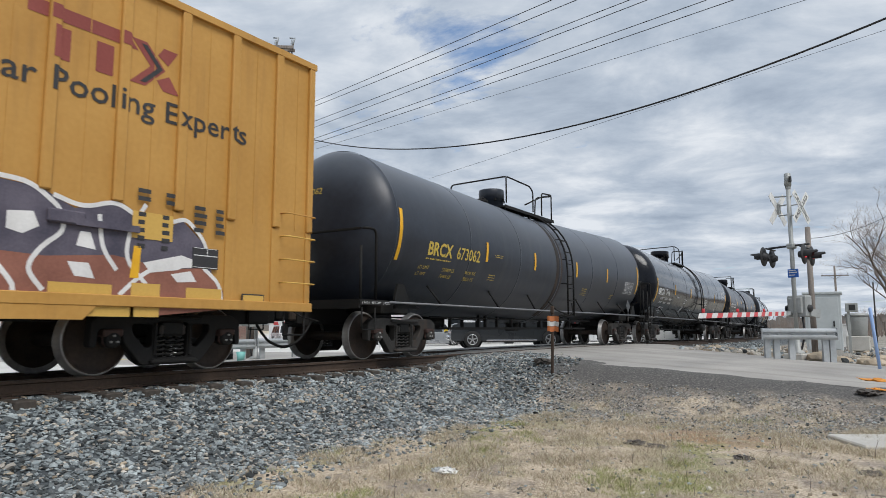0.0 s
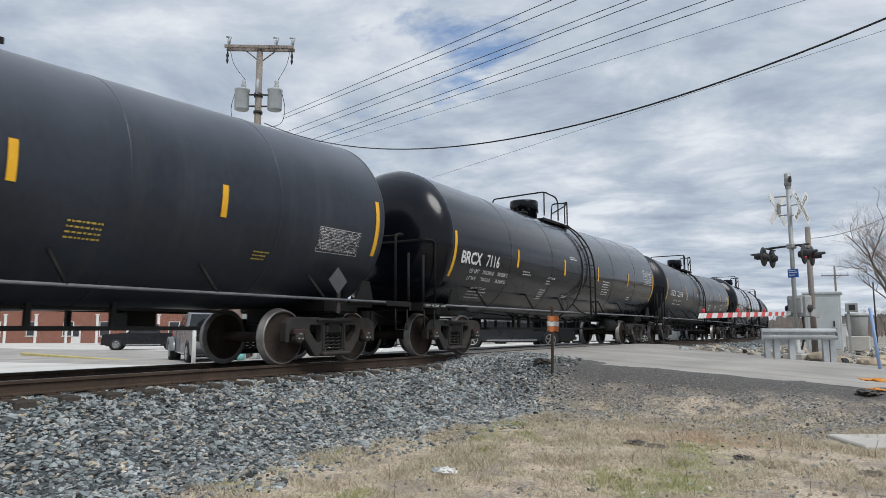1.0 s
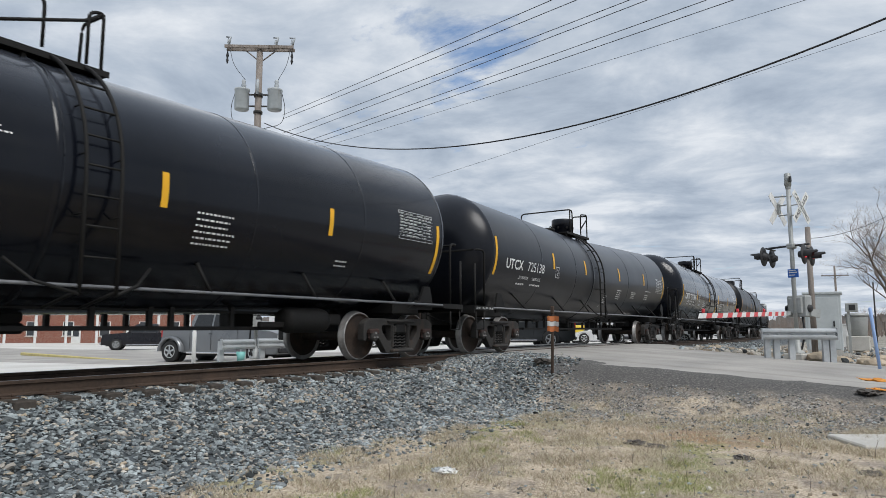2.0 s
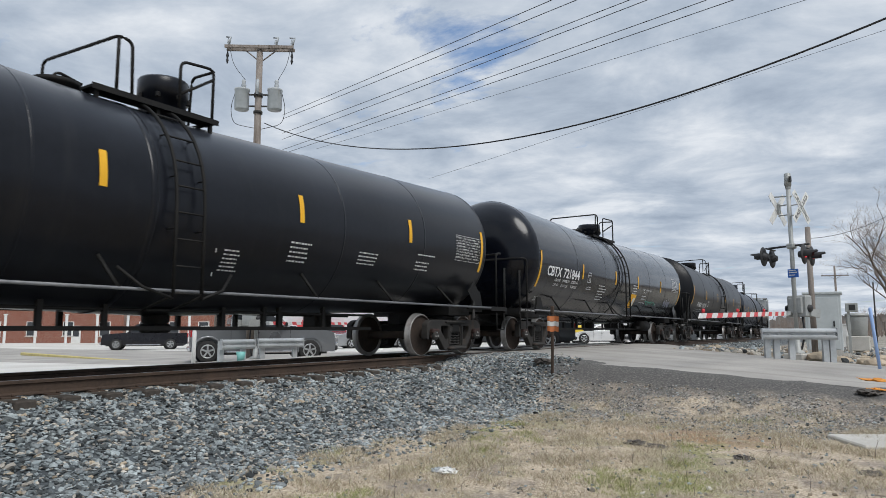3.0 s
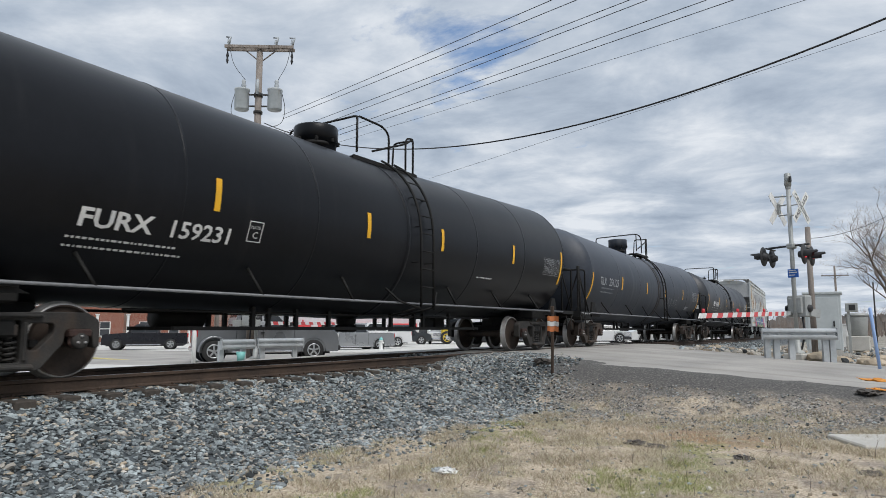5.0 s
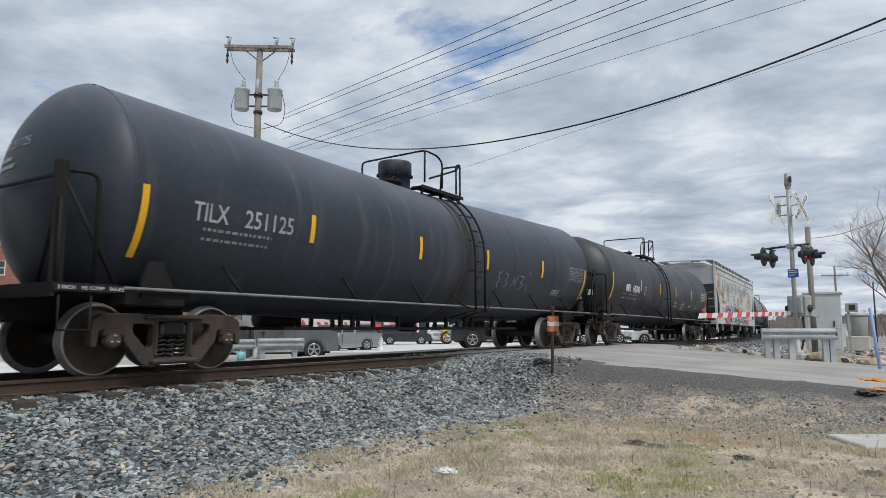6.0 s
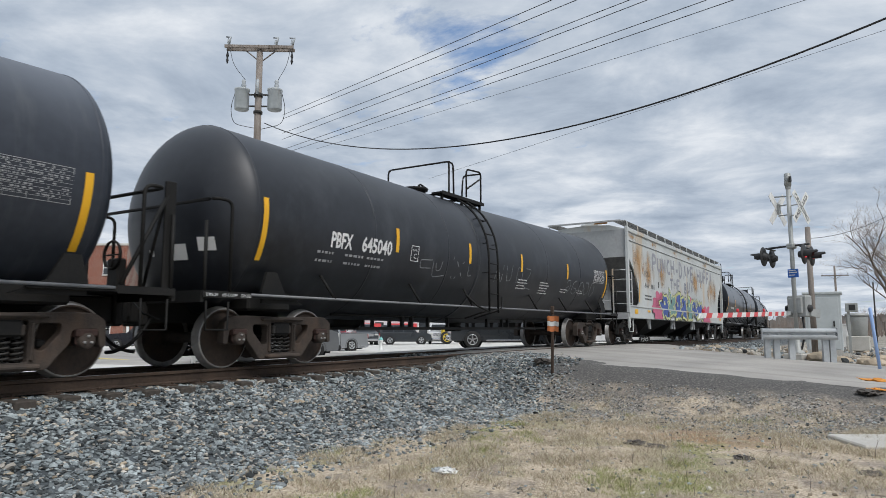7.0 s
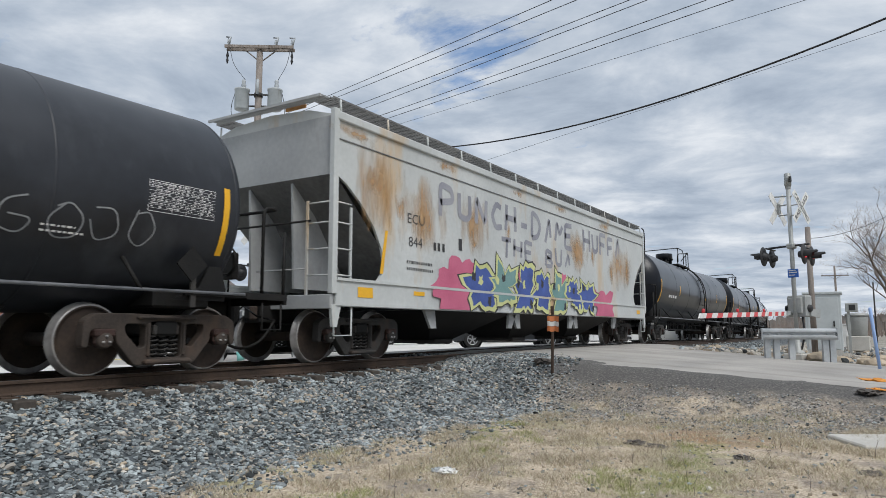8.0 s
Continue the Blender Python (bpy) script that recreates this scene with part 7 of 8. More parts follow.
wire((-19.30, 17.60, 8.40), (1.69, 11.73, 5.57), 1.70, 0.017, "thick black overhead cable above the track")
wire((-1.75, 25.2, 3.55), (3.2, 26.5, 6.6), 0.75, 0.008, "black service cable between two poles")


# ---------------------------------------------------------------- vehicles
def car_paint(name, c, rough=0.28, metal=0.3):
    return paint(name, tuple(v * 0.85 for v in c), c, rough, metal=metal, grain=60, patch=1.0, bump=0.0, coat=0.4)


M["glass"] = paint("dark_car_glass", (0.010, 0.012, 0.014), (0.02, 0.023, 0.026), 0.08, bump=0)
M["tyre"] = paint("black_tyre", (0.012, 0.012, 0.012), (0.03, 0.03, 0.03), 0.85, bump=0.2)
M["rim"] = paint("bright_alloy_rim", (0.40, 0.41, 0.42), (0.6, 0.61, 0.62), 0.3, metal=0.8, bump=0)
M["chrome"] = paint("chrome_trim", (0.55, 0.55, 0.56), (0.7, 0.7, 0.71), 0.18, metal=0.9, bump=0)
M["head_lamp"] = paint("clear_head_lamp", (0.45, 0.45, 0.44), (0.65, 0.65, 0.63), 0.15, bump=0)
M["tail_lamp"] = paint("red_tail_lamp", (0.35, 0.02, 0.02), (0.5, 0.04, 0.04), 0.2, bump=0)


def shell(b, prof, half, tuck, m):
    """A closed side profile (y, z) drawn out to both sides; tuck narrows it with height: (z, inset)."""
    def inset(z):
        return lerp_table(z, tuck)
    left = [(-(half - inset(z)), y, z) for y, z in prof]
    right = [((half - inset(z)), y, z) for y, z in prof]
    b.rings([left, right], m, smooth=False)
    return b


def wheel_of(parent, x, y, r, w, rim_m):
    s = 1 if x > 0 else -1
    wh = part("wheel", Build().lathe([(-w / 2, r * 0.62), (-w / 2, r * 0.93), (-w / 2 + 0.03, r), (w / 2 - 0.03, r), (w / 2, r * 0.93), (w / 2, r * 0.62)], M["tyre"], "X", 26), parent, "", pose(x, y, r))
    b = Build().lathe([(s * (w / 2 + 0.004), r * 0.63), (s * (w / 2 - 0.03), r * 0.58), (s * (w / 2 - 0.05), 0.0)], M["black_paint"], "X", 20, None, (False, False))
    part("rim_well", b, wh)
    b = Build()
    b.lathe([(s * (w / 2 - 0.02), r * 0.64), (s * (w / 2 + 0.012), r * 0.62), (s * (w / 2 + 0.012), r * 0.54), (s * (w / 2 - 0.02), r * 0.52)], rim_m, "X", 24, None, (False, False))
    for k in range(5):
        a = k * 2 * math.pi / 5
        b.box((s * (w / 2), 0, r * 0.30), (0.03, r * 0.16, r * 0.56), rim_m, pose(0, 0, 0, math.degrees(a), 0, 0))
    b.lathe([(s * (w / 2 + 0.02), r * 0.14), (s * (w / 2 + 0.03), 0.0)], rim_m, "X", 12, None, (False, False))
    part("rim", b, wh, "spoked alloy rim")
    return wh


def vehicle(kind, m, at, label, cat, scale=1.0, group="", dual=False, grille_m="chrome", low=0.0, rows=None, wheel_r=0.40, tail=0.0):
    """A pick-up, car or wagon: front towards +Y, on the ground at z = 0."""
    v = tagged(new({"pickup": "pickup_truck", "sedan": "car", "wagon": "suv"}[kind]), label, cat, group)
    v.matrix_basis = at
    g = 0.34 - low
    if kind == "pickup":
        L, half, belt, roof = 2.95, 1.0, 1.22 - low, 1.92 - low
        body = [(-2.95 + tail, g + 0.12), (-2.95 + tail, belt), (-0.95, belt), (1.15, belt), (1.35, belt + 0.02), (2.6, belt - 0.06), (2.88, belt - 0.14), (2.95, g + 0.35), (2.92, g), (-2.8 + tail, g)]
        cab = [(-0.95, belt), (-0.98, belt + 0.3), (-0.85, roof - 0.06), (-0.6, roof), (0.35, roof), (0.62, roof - 0.05), (1.28, belt)]
        wheels = (-1.75, 1.95)
        sides = [[(-0.85, belt + 0.06), (-0.74, roof - 0.12), (-0.02, roof - 0.10), (-0.02, belt + 0.06)], [(0.06, belt + 0.06), (0.06, roof - 0.10), (0.48, roof - 0.12), (0.98, belt + 0.06)]]
        screen = ((1.22, belt + 0.05), (0.66, roof - 0.08))
        rear = ((-0.965, belt + 0.1), (-0.9, roof - 0.12))
    elif kind == "sedan":
        L, half, belt, roof = 2.3, 0.9, 0.95, 1.45
        g = 0.22
        body = [(-2.3, g + 0.2), (-2.28, belt - 0.02), (-1.7, belt + 0.03), (1.1, belt), (1.9, belt - 0.14), (2.22, belt - 0.28), (2.3, g + 0.2), (2.2, g), (-2.2, g)]
        cab = [(-1.75, belt + 0.02), (-1.0, roof - 0.04), (-0.6, roof), (0.1, roof), (0.35, roof - 0.05), (1.12, belt)]
        wheels = (-1.35, 1.40)
        sides = [[(-1.25, belt + 0.06), (-0.85, roof - 0.10), (-0.22, roof - 0.08), (-0.22, belt + 0.06)], [(-0.16, belt + 0.06), (-0.16, roof - 0.08), (0.28, roof - 0.11), (0.82, belt + 0.06)]]
        screen = ((1.05, belt + 0.04), (0.38, roof - 0.07))
        rear = ((-1.68, belt + 0.07), (-1.04, roof - 0.07))
    else:
        L, half, belt, roof = 2.4, 0.96, 1.10, 1.80
        body = [(-2.4, g + 0.1), (-2.4, belt), (1.0, belt), (1.25, belt + 0.02), (2.1, belt - 0.08), (2.36, belt - 0.2), (2.4, g + 0.2), (2.35, g), (-2.3, g)]
        cab = [(-2.38, belt), (-2.25, roof - 0.06), (-2.05, roof), (0.2, roof), (0.45, roof - 0.05), (1.1, belt)]
        wheels = (-1.45, 1.45)
        sides = [[(-2.15, belt + 0.06), (-2.05, roof - 0.12), (-1.15, roof - 0.1), (-1.15, belt + 0.06)], [(-1.08, belt + 0.06), (-1.08, roof - 0.1), (-0.25, roof - 0.1), (-0.25, belt + 0.06)], [(-0.18, belt + 0.06), (-0.18, roof - 0.1), (0.34, roof - 0.12), (0.84, belt + 0.06)]]
        screen = ((1.04, belt + 0.05), (0.48, roof - 0.08))
        rear = ((-2.37, belt + 0.08), (-2.27, roof - 0.1))
    tuck = [(0, 0.06), (g + 0.1, 0.02), (belt * 0.75, 0.0), (belt, 0.04), (roof, 0.24)]
    bd = part("body", shell(Build(), body, half, tuck, m), v)
    cb_ = part("cab", shell(Build(), cab, half, tuck, m), v)
    ins = lambda z: half - lerp_table(z, tuck) + 0.006
    for s in (-1, 1):
        for q in sides:
            part("side_window", Build().add([(s * ins(z), y, z) for y, z in q], [(0, 1, 2, 3)], M["glass"]), cb_, "dark side window")
        for y in wheels:
            b = Build().lathe([(s * (half - 0.26), 0.0), (s * (half - 0.26), wheel_r + 0.07), (s * (half + 0.008), wheel_r + 0.07)], M["black_paint"], "X", 24, pose(0, y, wheel_r), (False, False))
            part("wheel_arch", b, v)
            wheel_of(v, s * (half - 0.11 + (0.14 if dual and y < 0 else 0)), y, wheel_r, 0.24, M["rim"])
        if dual:
            b = Build()
            prof = [(math.cos(a) * 0.56, math.sin(a) * 0.56 + wheel_r) for a in [math.pi * i / 10 for i in range(11)]]
            prof2 = [(y * 0.86, (z - wheel_r) * 0.86 + wheel_r) for y, z in prof]
            b.rings([[(s * half, wheels[0] + y, z) for y, z in prof], [(s * (half + 0.2), wheels[0] + y, z) for y, z in prof], [(s * (half + 0.2), wheels[0] + y, z) for y, z in prof2], [(s * half, wheels[0] + y, z) for y, z in prof2]], m, close=False)
            part("fender", b, v, "flared rear fender")
        part("head_lamp", Build().box((s * (half - 0.22), L - 0.03, belt - 0.26), (0.34, 0.10, 0.16), M["head_lamp"], bev=0.03), v)
        part("tail_lamp", Build().box((s * (half - 0.10), -L + tail + 0.01, belt - 0.16), (0.16, 0.06, 0.30), M["tail_lamp"], bev=0.02), v)
        part("mirror", Build().box((s * (half + 0.08), (screen[0][0] + screen[1][0]) / 2 + 0.1, belt + 0.16), (0.14, 0.10, 0.16), M["black_paint"], bev=0.03), v)
        part("door_handle", Build().box((s * (half + 0.0), 0.0, belt - 0.16), (0.03, 0.14, 0.03), M["black_paint"]), v)
        if kind == "pickup":
            part("sill", Build().box((s * (half - 0.02), 0.1, g + 0.02), (0.08, 2.4, 0.07), M["chrome"], bev=0.02), v)
        for y in (wheels[1] - 0.75, 0.02, -0.95):
            part("door_seam", Build().box((s * (half - 0.0), y, (g + belt) / 2 + 0.05), (0.008, 0.012, belt - g - 0.15), M["black_paint"]), v)
    (y0, z0), (y1, z1) = screen
    for (ya, za), (yb, zb), dy in ((screen[0], screen[1], 0.012), (rear[0], rear[1], -0.012)):
        part("windscreen" if dy > 0 else "rear_window", Build().add([(-(ins(za) - 0.10), ya + dy, za), (ins(za) - 0.10, ya + dy, za), (ins(zb) - 0.10, yb + dy, zb + 0.01), (-(ins(zb) - 0.10), yb + dy, zb + 0.01)], [(0, 1, 2, 3)], M["glass"]), cb_, "dark glass")
    part("grille", Build().box((0, L - 0.01, belt - 0.30), (1.1, 0.07, 0.26 if kind != "sedan" else 0.10), M[grille_m], bev=0.02), v)
    part("bumper", Build().box((0, L + 0.02, g + 0.14), (2 * half - 0.1, 0.16, 0.2), M["chrome"] if kind == "pickup" and grille_m == "chrome" else M["black_paint"], bev=0.05), v)
    part("rear_bumper", Build().box((0, -L + tail - 0.02, g + 0.12), (2 * half - 0.1, 0.14, 0.18), M["chrome"] if kind == "pickup" else m, bev=0.05), v)
    part("underbody", Build().box((0, tail / 2, g), (2 * half - 0.4, 2 * L - 0.6 - tail, 0.16), M["black_paint"]), v)
    if kind == "pickup":
        part("bed", Build().box((0, -1.95 + tail / 2, belt + 0.004), (2 * half - 0.3, 1.85 - tail, 0.02), M["black_paint"]), v)
    if rows:
        DRIVES.append((v, rows))
    return v


def rest(x, y, hx, hy):
    """On the ground at x, y, with the front towards (hx, hy)."""
    return pose(x, y, ground_z(x, y), 0, 0, -math.degrees(math.atan2(hx, hy)))


DRIVES = []
M["p_black"], M["p_silver"], M["p_grey"] = car_paint("black_car_paint", (0.012, 0.012, 0.016)), car_paint("silver_car_paint", (0.34, 0.35, 0.36), 0.3, 0.5), car_paint("grey_car_paint", (0.20, 0.21, 0.22), 0.3, 0.4)
M["p_white"], M["p_maroon"], M["p_dark"] = car_paint("white_car_paint", (0.68, 0.68, 0.68), 0.25, 0.0), car_paint("maroon_car_paint", (0.22, 0.02, 0.03), 0.25, 0.1), car_paint("dark_grey_car_paint", (0.04, 0.045, 0.05), 0.3, 0.3)
vehicle("pickup", M["p_black"], rest(-46.6, 31.5, -0.62, -0.78), "black crew-cab pickup truck parked on the lot", "pickup truck")
dually_rows = [(0.0, rest(-24.5, 19.4, 0.80, -0.60)), (0.5, rest(-23.6, 18.7, 0.82, -0.57)), (1.6, rest(-21.7, 17.6, 0.98, -0.18)), (2.9, rest(-20.30, 18.30, 0.60, 0.80)), (4.1, rest(-20.25, 18.45, 0.52, 0.85)), (8.0, rest(-20.23, 18.48, 0.51, 0.86))]
vehicle("pickup", M["p_grey"], rest(-20.05, 17.95, 0.86, 0.51), "grey pickup with flared rear fenders and black grille", "pickup truck", dual=True, grille_m="black_paint", rows=dually_rows, tail=0.62)
silver_rows = [(0.0, rest(-31.45, 47.7, -0.82, -0.57)), (1.5, rest(-31.15, 43.8, -0.74, -0.67)), (3.0, rest(-31.6, 40.2, -0.62, -0.78)), (4.5, rest(-30.5, 36.6, -0.45, -0.89)), (6.2, rest(-29.05, 32.6, -0.33, -0.94)), (8.0, rest(-28.3, 29.0, -0.28, -0.96))]
vehicle("pickup", M["p_silver"], rest(-30, 40, -0.6, -0.8), "lowered silver pickup truck driving through the lot", "pickup truck", low=0.14, rows=silver_rows, wheel_r=0.36)
white_rows = [(0.0, rest(-30.0, 55.0, -0.85, -0.53)), (5.0, rest(-34.0, 43.0, -0.6, -0.8)), (6.4, rest(-36.5, 33.5, -0.6, -0.8)), (7.4, rest(-39.3, 27.9, -0.84, -0.54)), (8.0, rest(-42.0, 26.2, -0.84, -0.54))]
vehicle("pickup", M["p_white"], rest(-39, 28, -0.84, -0.54), "white pickup truck driving through the lot", "pickup truck", rows=white_rows)
vehicle("pickup", M["p_dark"], rest(-15.0, 29.6, -0.80, -0.60), "dark grey pickup truck with chrome sills, waiting", "pickup truck")
vehicle("sedan", M["p_white"], rest(-18.4, 51.7, -0.84, -0.54), "white sedan with dark windows on the road", "car")
vehicle("wagon", M["p_white"], rest(-13.6, 51.3, -0.84, -0.54), "white sport utility car on the road", "car")
vehicle("pickup", M["p_maroon"], rest(-42.0, 47.2, 0.70, -0.45), "maroon pickup truck parked on the lot", "pickup truck")
vehicle("wagon", M["p_white"], rest(-43.3, 42.8, 0.70, -0.45), "white wagon parked on the lot", "car")
vehicle("pickup", M["p_dark"], rest(-41.2, 50.8, 0.6, -0.6), "dark blue pickup truck parked on the lot", "pickup truck")
vehicle("wagon", M["p_dark"], rest(-37.4, 52.2, 0.80, 0.6), "dark green wagon parked on the lot", "car")
vehicle("pickup", M["p_white"], rest(-36.3, 56.3, 0.55, -0.84), "white pickup truck parked nose-out on the lot", "pickup truck")

# things on the far lot
fh = tagged(new("fire_hydrant"), "white fire hydrant with a teal bonnet", "fire hydrant")
fh.matrix_basis = pose(-26.0, 33.7, ground_z(-26.0, 33.7))
part("barrel", Build().lathe([(0, 0.16), (0.06, 0.16), (0.08, 0.11), (0.55, 0.11), (0.58, 0.14), (0.62, 0.14)], M["white_paint"], "Z", 16), fh)
M["teal"] = paint("teal_paint", (0.16, 0.45, 0.42), (0.24, 0.55, 0.52), 0.5, bump=0.02)
part("bonnet", Build().lathe([(0.62, 0.13), (0.72, 0.10), (0.78, 0.04), (0.82, 0.03), (0.83, 0.0)], M["teal"], "Z", 16, None, (False, False)), fh, "teal bonnet")
for s_ in (-1, 1):
    part("nozzle", Build().lathe([(s_ * 0.10, 0.06), (s_ * 0.20, 0.06), (s_ * 0.21, 0.0)], M["white_paint"], "X", 12, pose(0, 0, 0.46), (False, False)), fh)
bk = thing("bucket", Build().lathe([(0, 0.11), (0.30, 0.15), (0.30, 0.13), (0.03, 0.10), (0.03, 0.0)], M["teal"], "Z", 20, None, (True, False)), "small teal plastic bucket by the guard rail", "bucket", at=pose(-17.6, 15.35, ground_z(-17.6, 15.35)))
bo = tagged(new("bollard"), "white steel bollard beside the track", "bollard")
bo.matrix_basis = pose(-17.05, 13.1, ground_z(-17.05, 13.1))
part("tube", Build().lathe([(0, 0.06), (0.98, 0.06), (1.03, 0.04), (1.04, 0.0)], M["white_paint"], "Z", 16, None, (True, False)), bo)
M["plant_yellow"] = paint("yellow_plant_paint", (0.60, 0.42, 0.03), (0.72, 0.52, 0.06), 0.45, bump=0.05)
yl = tagged(new("loader"), "yellow earth-moving machine standing far off", "loader")
yl.matrix_basis = pose(-33.2, 55.0, ground_z(-33.2, 55.0), 0, 0, -55)
part("body", Build().box((0, 0, 1.2), (1.6, 3.4, 0.7), M["plant_yellow"], bev=0.12), yl)
part("cab", Build().box((0, -0.4, 1.9), (1.2, 1.2, 0.9), M["glass"], bev=0.1), yl)
part("arm", Build().box((0.6, 1.9, 1.2), (0.2, 2.2, 0.25), M["plant_yellow"], pose(0, 0, 0, -8, 0, 0), 0.03), yl)
part("bucket", Build().box((0, 3.0, 0.7), (2.2, 0.7, 0.7), M["plant_yellow"], bev=0.1), yl)
for x_ in (-0.75, 0.75):
    for y_ in (-1.2, 1.2):
        wheel_of(yl, x_, y_, 0.6, 0.4, M["plant_yellow"])

copy_thing(yl, pose(-22.5, 56.0, ground_z(-22.5, 56.0), 0, 0, 40))

# ---------------------------------------------------------------- buildings behind the lot
def brick_material():
    m, n, l, bsdf = nodes_of("red_brick_wall")
    tc = n.new("ShaderNodeTexCoord")
    mp = n.new("ShaderNodeMapping")
    mp.inputs["Rotation"].default_value = (radians(90), 0, 0)
    l.new(tc.outputs["Object"], mp.inputs["Vector"])
    br = n.new("ShaderNodeTexBrick")
    br.inputs["Color1"].default_value, br.inputs["Color2"].default_value, br.inputs["Mortar"].default_value = (0.19, 0.065, 0.042, 1), (0.26, 0.095, 0.06, 1), (0.35, 0.30, 0.26, 1)
    br.inputs["Scale"].default_value = 4.0
    br.inputs["Mortar Size"].default_value = 0.012
    l.new(mp.outputs[0], br.inputs["Vector"])
    l.new(br.outputs["Color"], bsdf.inputs["Base Color"])
    bsdf.inputs["Roughness"].default_value = 0.9
    return m


M["brick"] = brick_material()
M["roofing"] = paint("grey_brown_roofing", (0.10, 0.085, 0.075), (0.18, 0.155, 0.14), 0.9, grain=20, patch=1, bump=0.2)
M["shed"] = paint("pale_metal_siding", (0.50, 0.51, 0.52), (0.64, 0.65, 0.66), 0.6, grain=3, patch=0.3, bump=0.1)
M["win"] = paint("dark_window_glass", (0.03, 0.035, 0.04), (0.06, 0.065, 0.07), 0.12, bump=0)


def building(name, at, w, d, h, wall_m, windows, lab, gable=0.0, storeys=1, door=None):
    """Front along local X at y = 0, facing -y."""
    bl = tagged(new(name), lab, "building", "buildings behind the lot")
    bl.matrix_basis = at
    if gable:
        rows = [(0, -0.3), (w, -0.3), (w, h), (w / 2, h + gable), (0, h)]
    else:
        rows = [(0, -0.3), (w, -0.3), (w, h), (0, h)]
    b = Build()
    b.rings([[(x, 0, z) for x, z in rows], [(x, d, z) for x, z in rows]], wall_m, smooth=False)
    part("wall", b, bl)
    if gable:
        for s in (-1, 1):
            x0 = 0 - 0.4 if s < 0 else w + 0.4
            b = Build()
            b.add([(x0, -0.4, h - 0.25), (w / 2, -0.4, h + gable + 0.05), (w / 2, d + 0.4, h + gable + 0.05), (x0, d + 0.4, h - 0.25), (x0, -0.4, h - 0.05), (w / 2, -0.4, h + gable + 0.25), (w / 2, d + 0.4, h + gable + 0.25), (x0, d + 0.4, h - 0.05)],
                  [(0, 1, 2, 3), (4, 5, 6, 7), (0, 4, 5, 1), (3, 7, 6, 2), (0, 3, 7, 4)], M["roofing"])
            part("roof", b, bl)
    else:
        part("parapet", Build().box((w / 2, d / 2, h + 0.1), (w + 0.2, d + 0.2, 0.25), M["concrete"], bev=0.02), bl)
    for st in range(storeys):
        z = 1.7 + st * 3.6
        for k in range(windows):
            x = w * (k + 0.5) / windows
            win = part("window", Build().box((x, -0.005, z), (1.3, 0.05, 1.7), M["white_paint"]), bl, "white-framed window")
            part("pane", Build().box((x, -0.035, z + 0.42), (1.1, 0.02, 0.74), M["win"]), win)
            part("pane", Build().box((x, -0.035, z - 0.42), (1.1, 0.02, 0.74), M["win"]), win)
            part("sill", Build().box((x, -0.06, z - 0.9), (1.45, 0.14, 0.09), M["concrete"]), win)
    if door is not None:
        dr = part("door", Build().box((door, -0.02, 1.0), (1.1, 0.06, 2.1), M["white_paint"]), bl)
        part("door_glass", Build().box((door, -0.055, 1.35), (0.7, 0.02, 1.1), M["win"]), dr)
    return bl


FACE = 32.5
building("brick_building", pose(-93.0, 36.0, -1.15, 0, 0, FACE), 21.5, 14, 11.6, M["brick"], 5, "tall red brick building with white-framed windows", storeys=3, door=16.0)
building("brick_house", pose(-74.6, 48.2, -1.15, 0, 0, FACE), 10.5, 12, 5.8, M["brick"], 3, "red brick house with a gabled roof", gable=4.2, door=8.9)
long_shed = building("metal_shed", pose(-66.0, 62.0, -1.1, 0, 0, FACE + 2), 34, 14, 4.6, M["shed"], 6, "long low shed with pale metal siding", door=12.0)
building("metal_shed", pose(-36.0, 86.0, -1.0, 0, 0, FACE), 26, 12, 3.6, M["shed"], 4, "low grey shed with metal siding", door=5.0)
for x_, w_ in ((3.0, 2.4), (6.4, 3.2), (10.8, 3.6), (15.6, 3.4)):
    part("awning", Build().box((x_ + w_ / 2, -0.5, 2.05), (w_, 1.0, 0.55), M["red_paint"], bev=0.04), long_shed, "red fascia above the parked cars")
for k_ in range(7):
    x_, y_ = -72.0 + 3.4 * k_ * 0.843, 40.2 + 3.4 * k_ * 0.537
    pc = tagged(new("porch_post"), "white wooden porch post in front of the brick building", "post", "porch posts")
    pc.matrix_basis = pose(x_ - 9.5, y_ - 2.5, ground_z(x_ - 9.5, y_))
    part("shaft", Build().box((0, 0, 1.6), (0.22, 0.22, 3.2), M["white_paint"], bev=0.02), pc)
    part("cap", Build().box((0, 0, 3.22), (0.34, 0.34, 0.14), M["white_paint"], bev=0.02), pc)


# ---------------------------------------------------------------- trees
M["bark"] = paint("grey_brown_bark", (0.12, 0.095, 0.08), (0.24, 0.20, 0.17), 0.95, grain=25, patch=3, bump=0.5)
M["twig"] = paint("reddish_twigs", (0.19, 0.145, 0.12), (0.33, 0.27, 0.23), 0.95, grain=25, patch=3, bump=0)


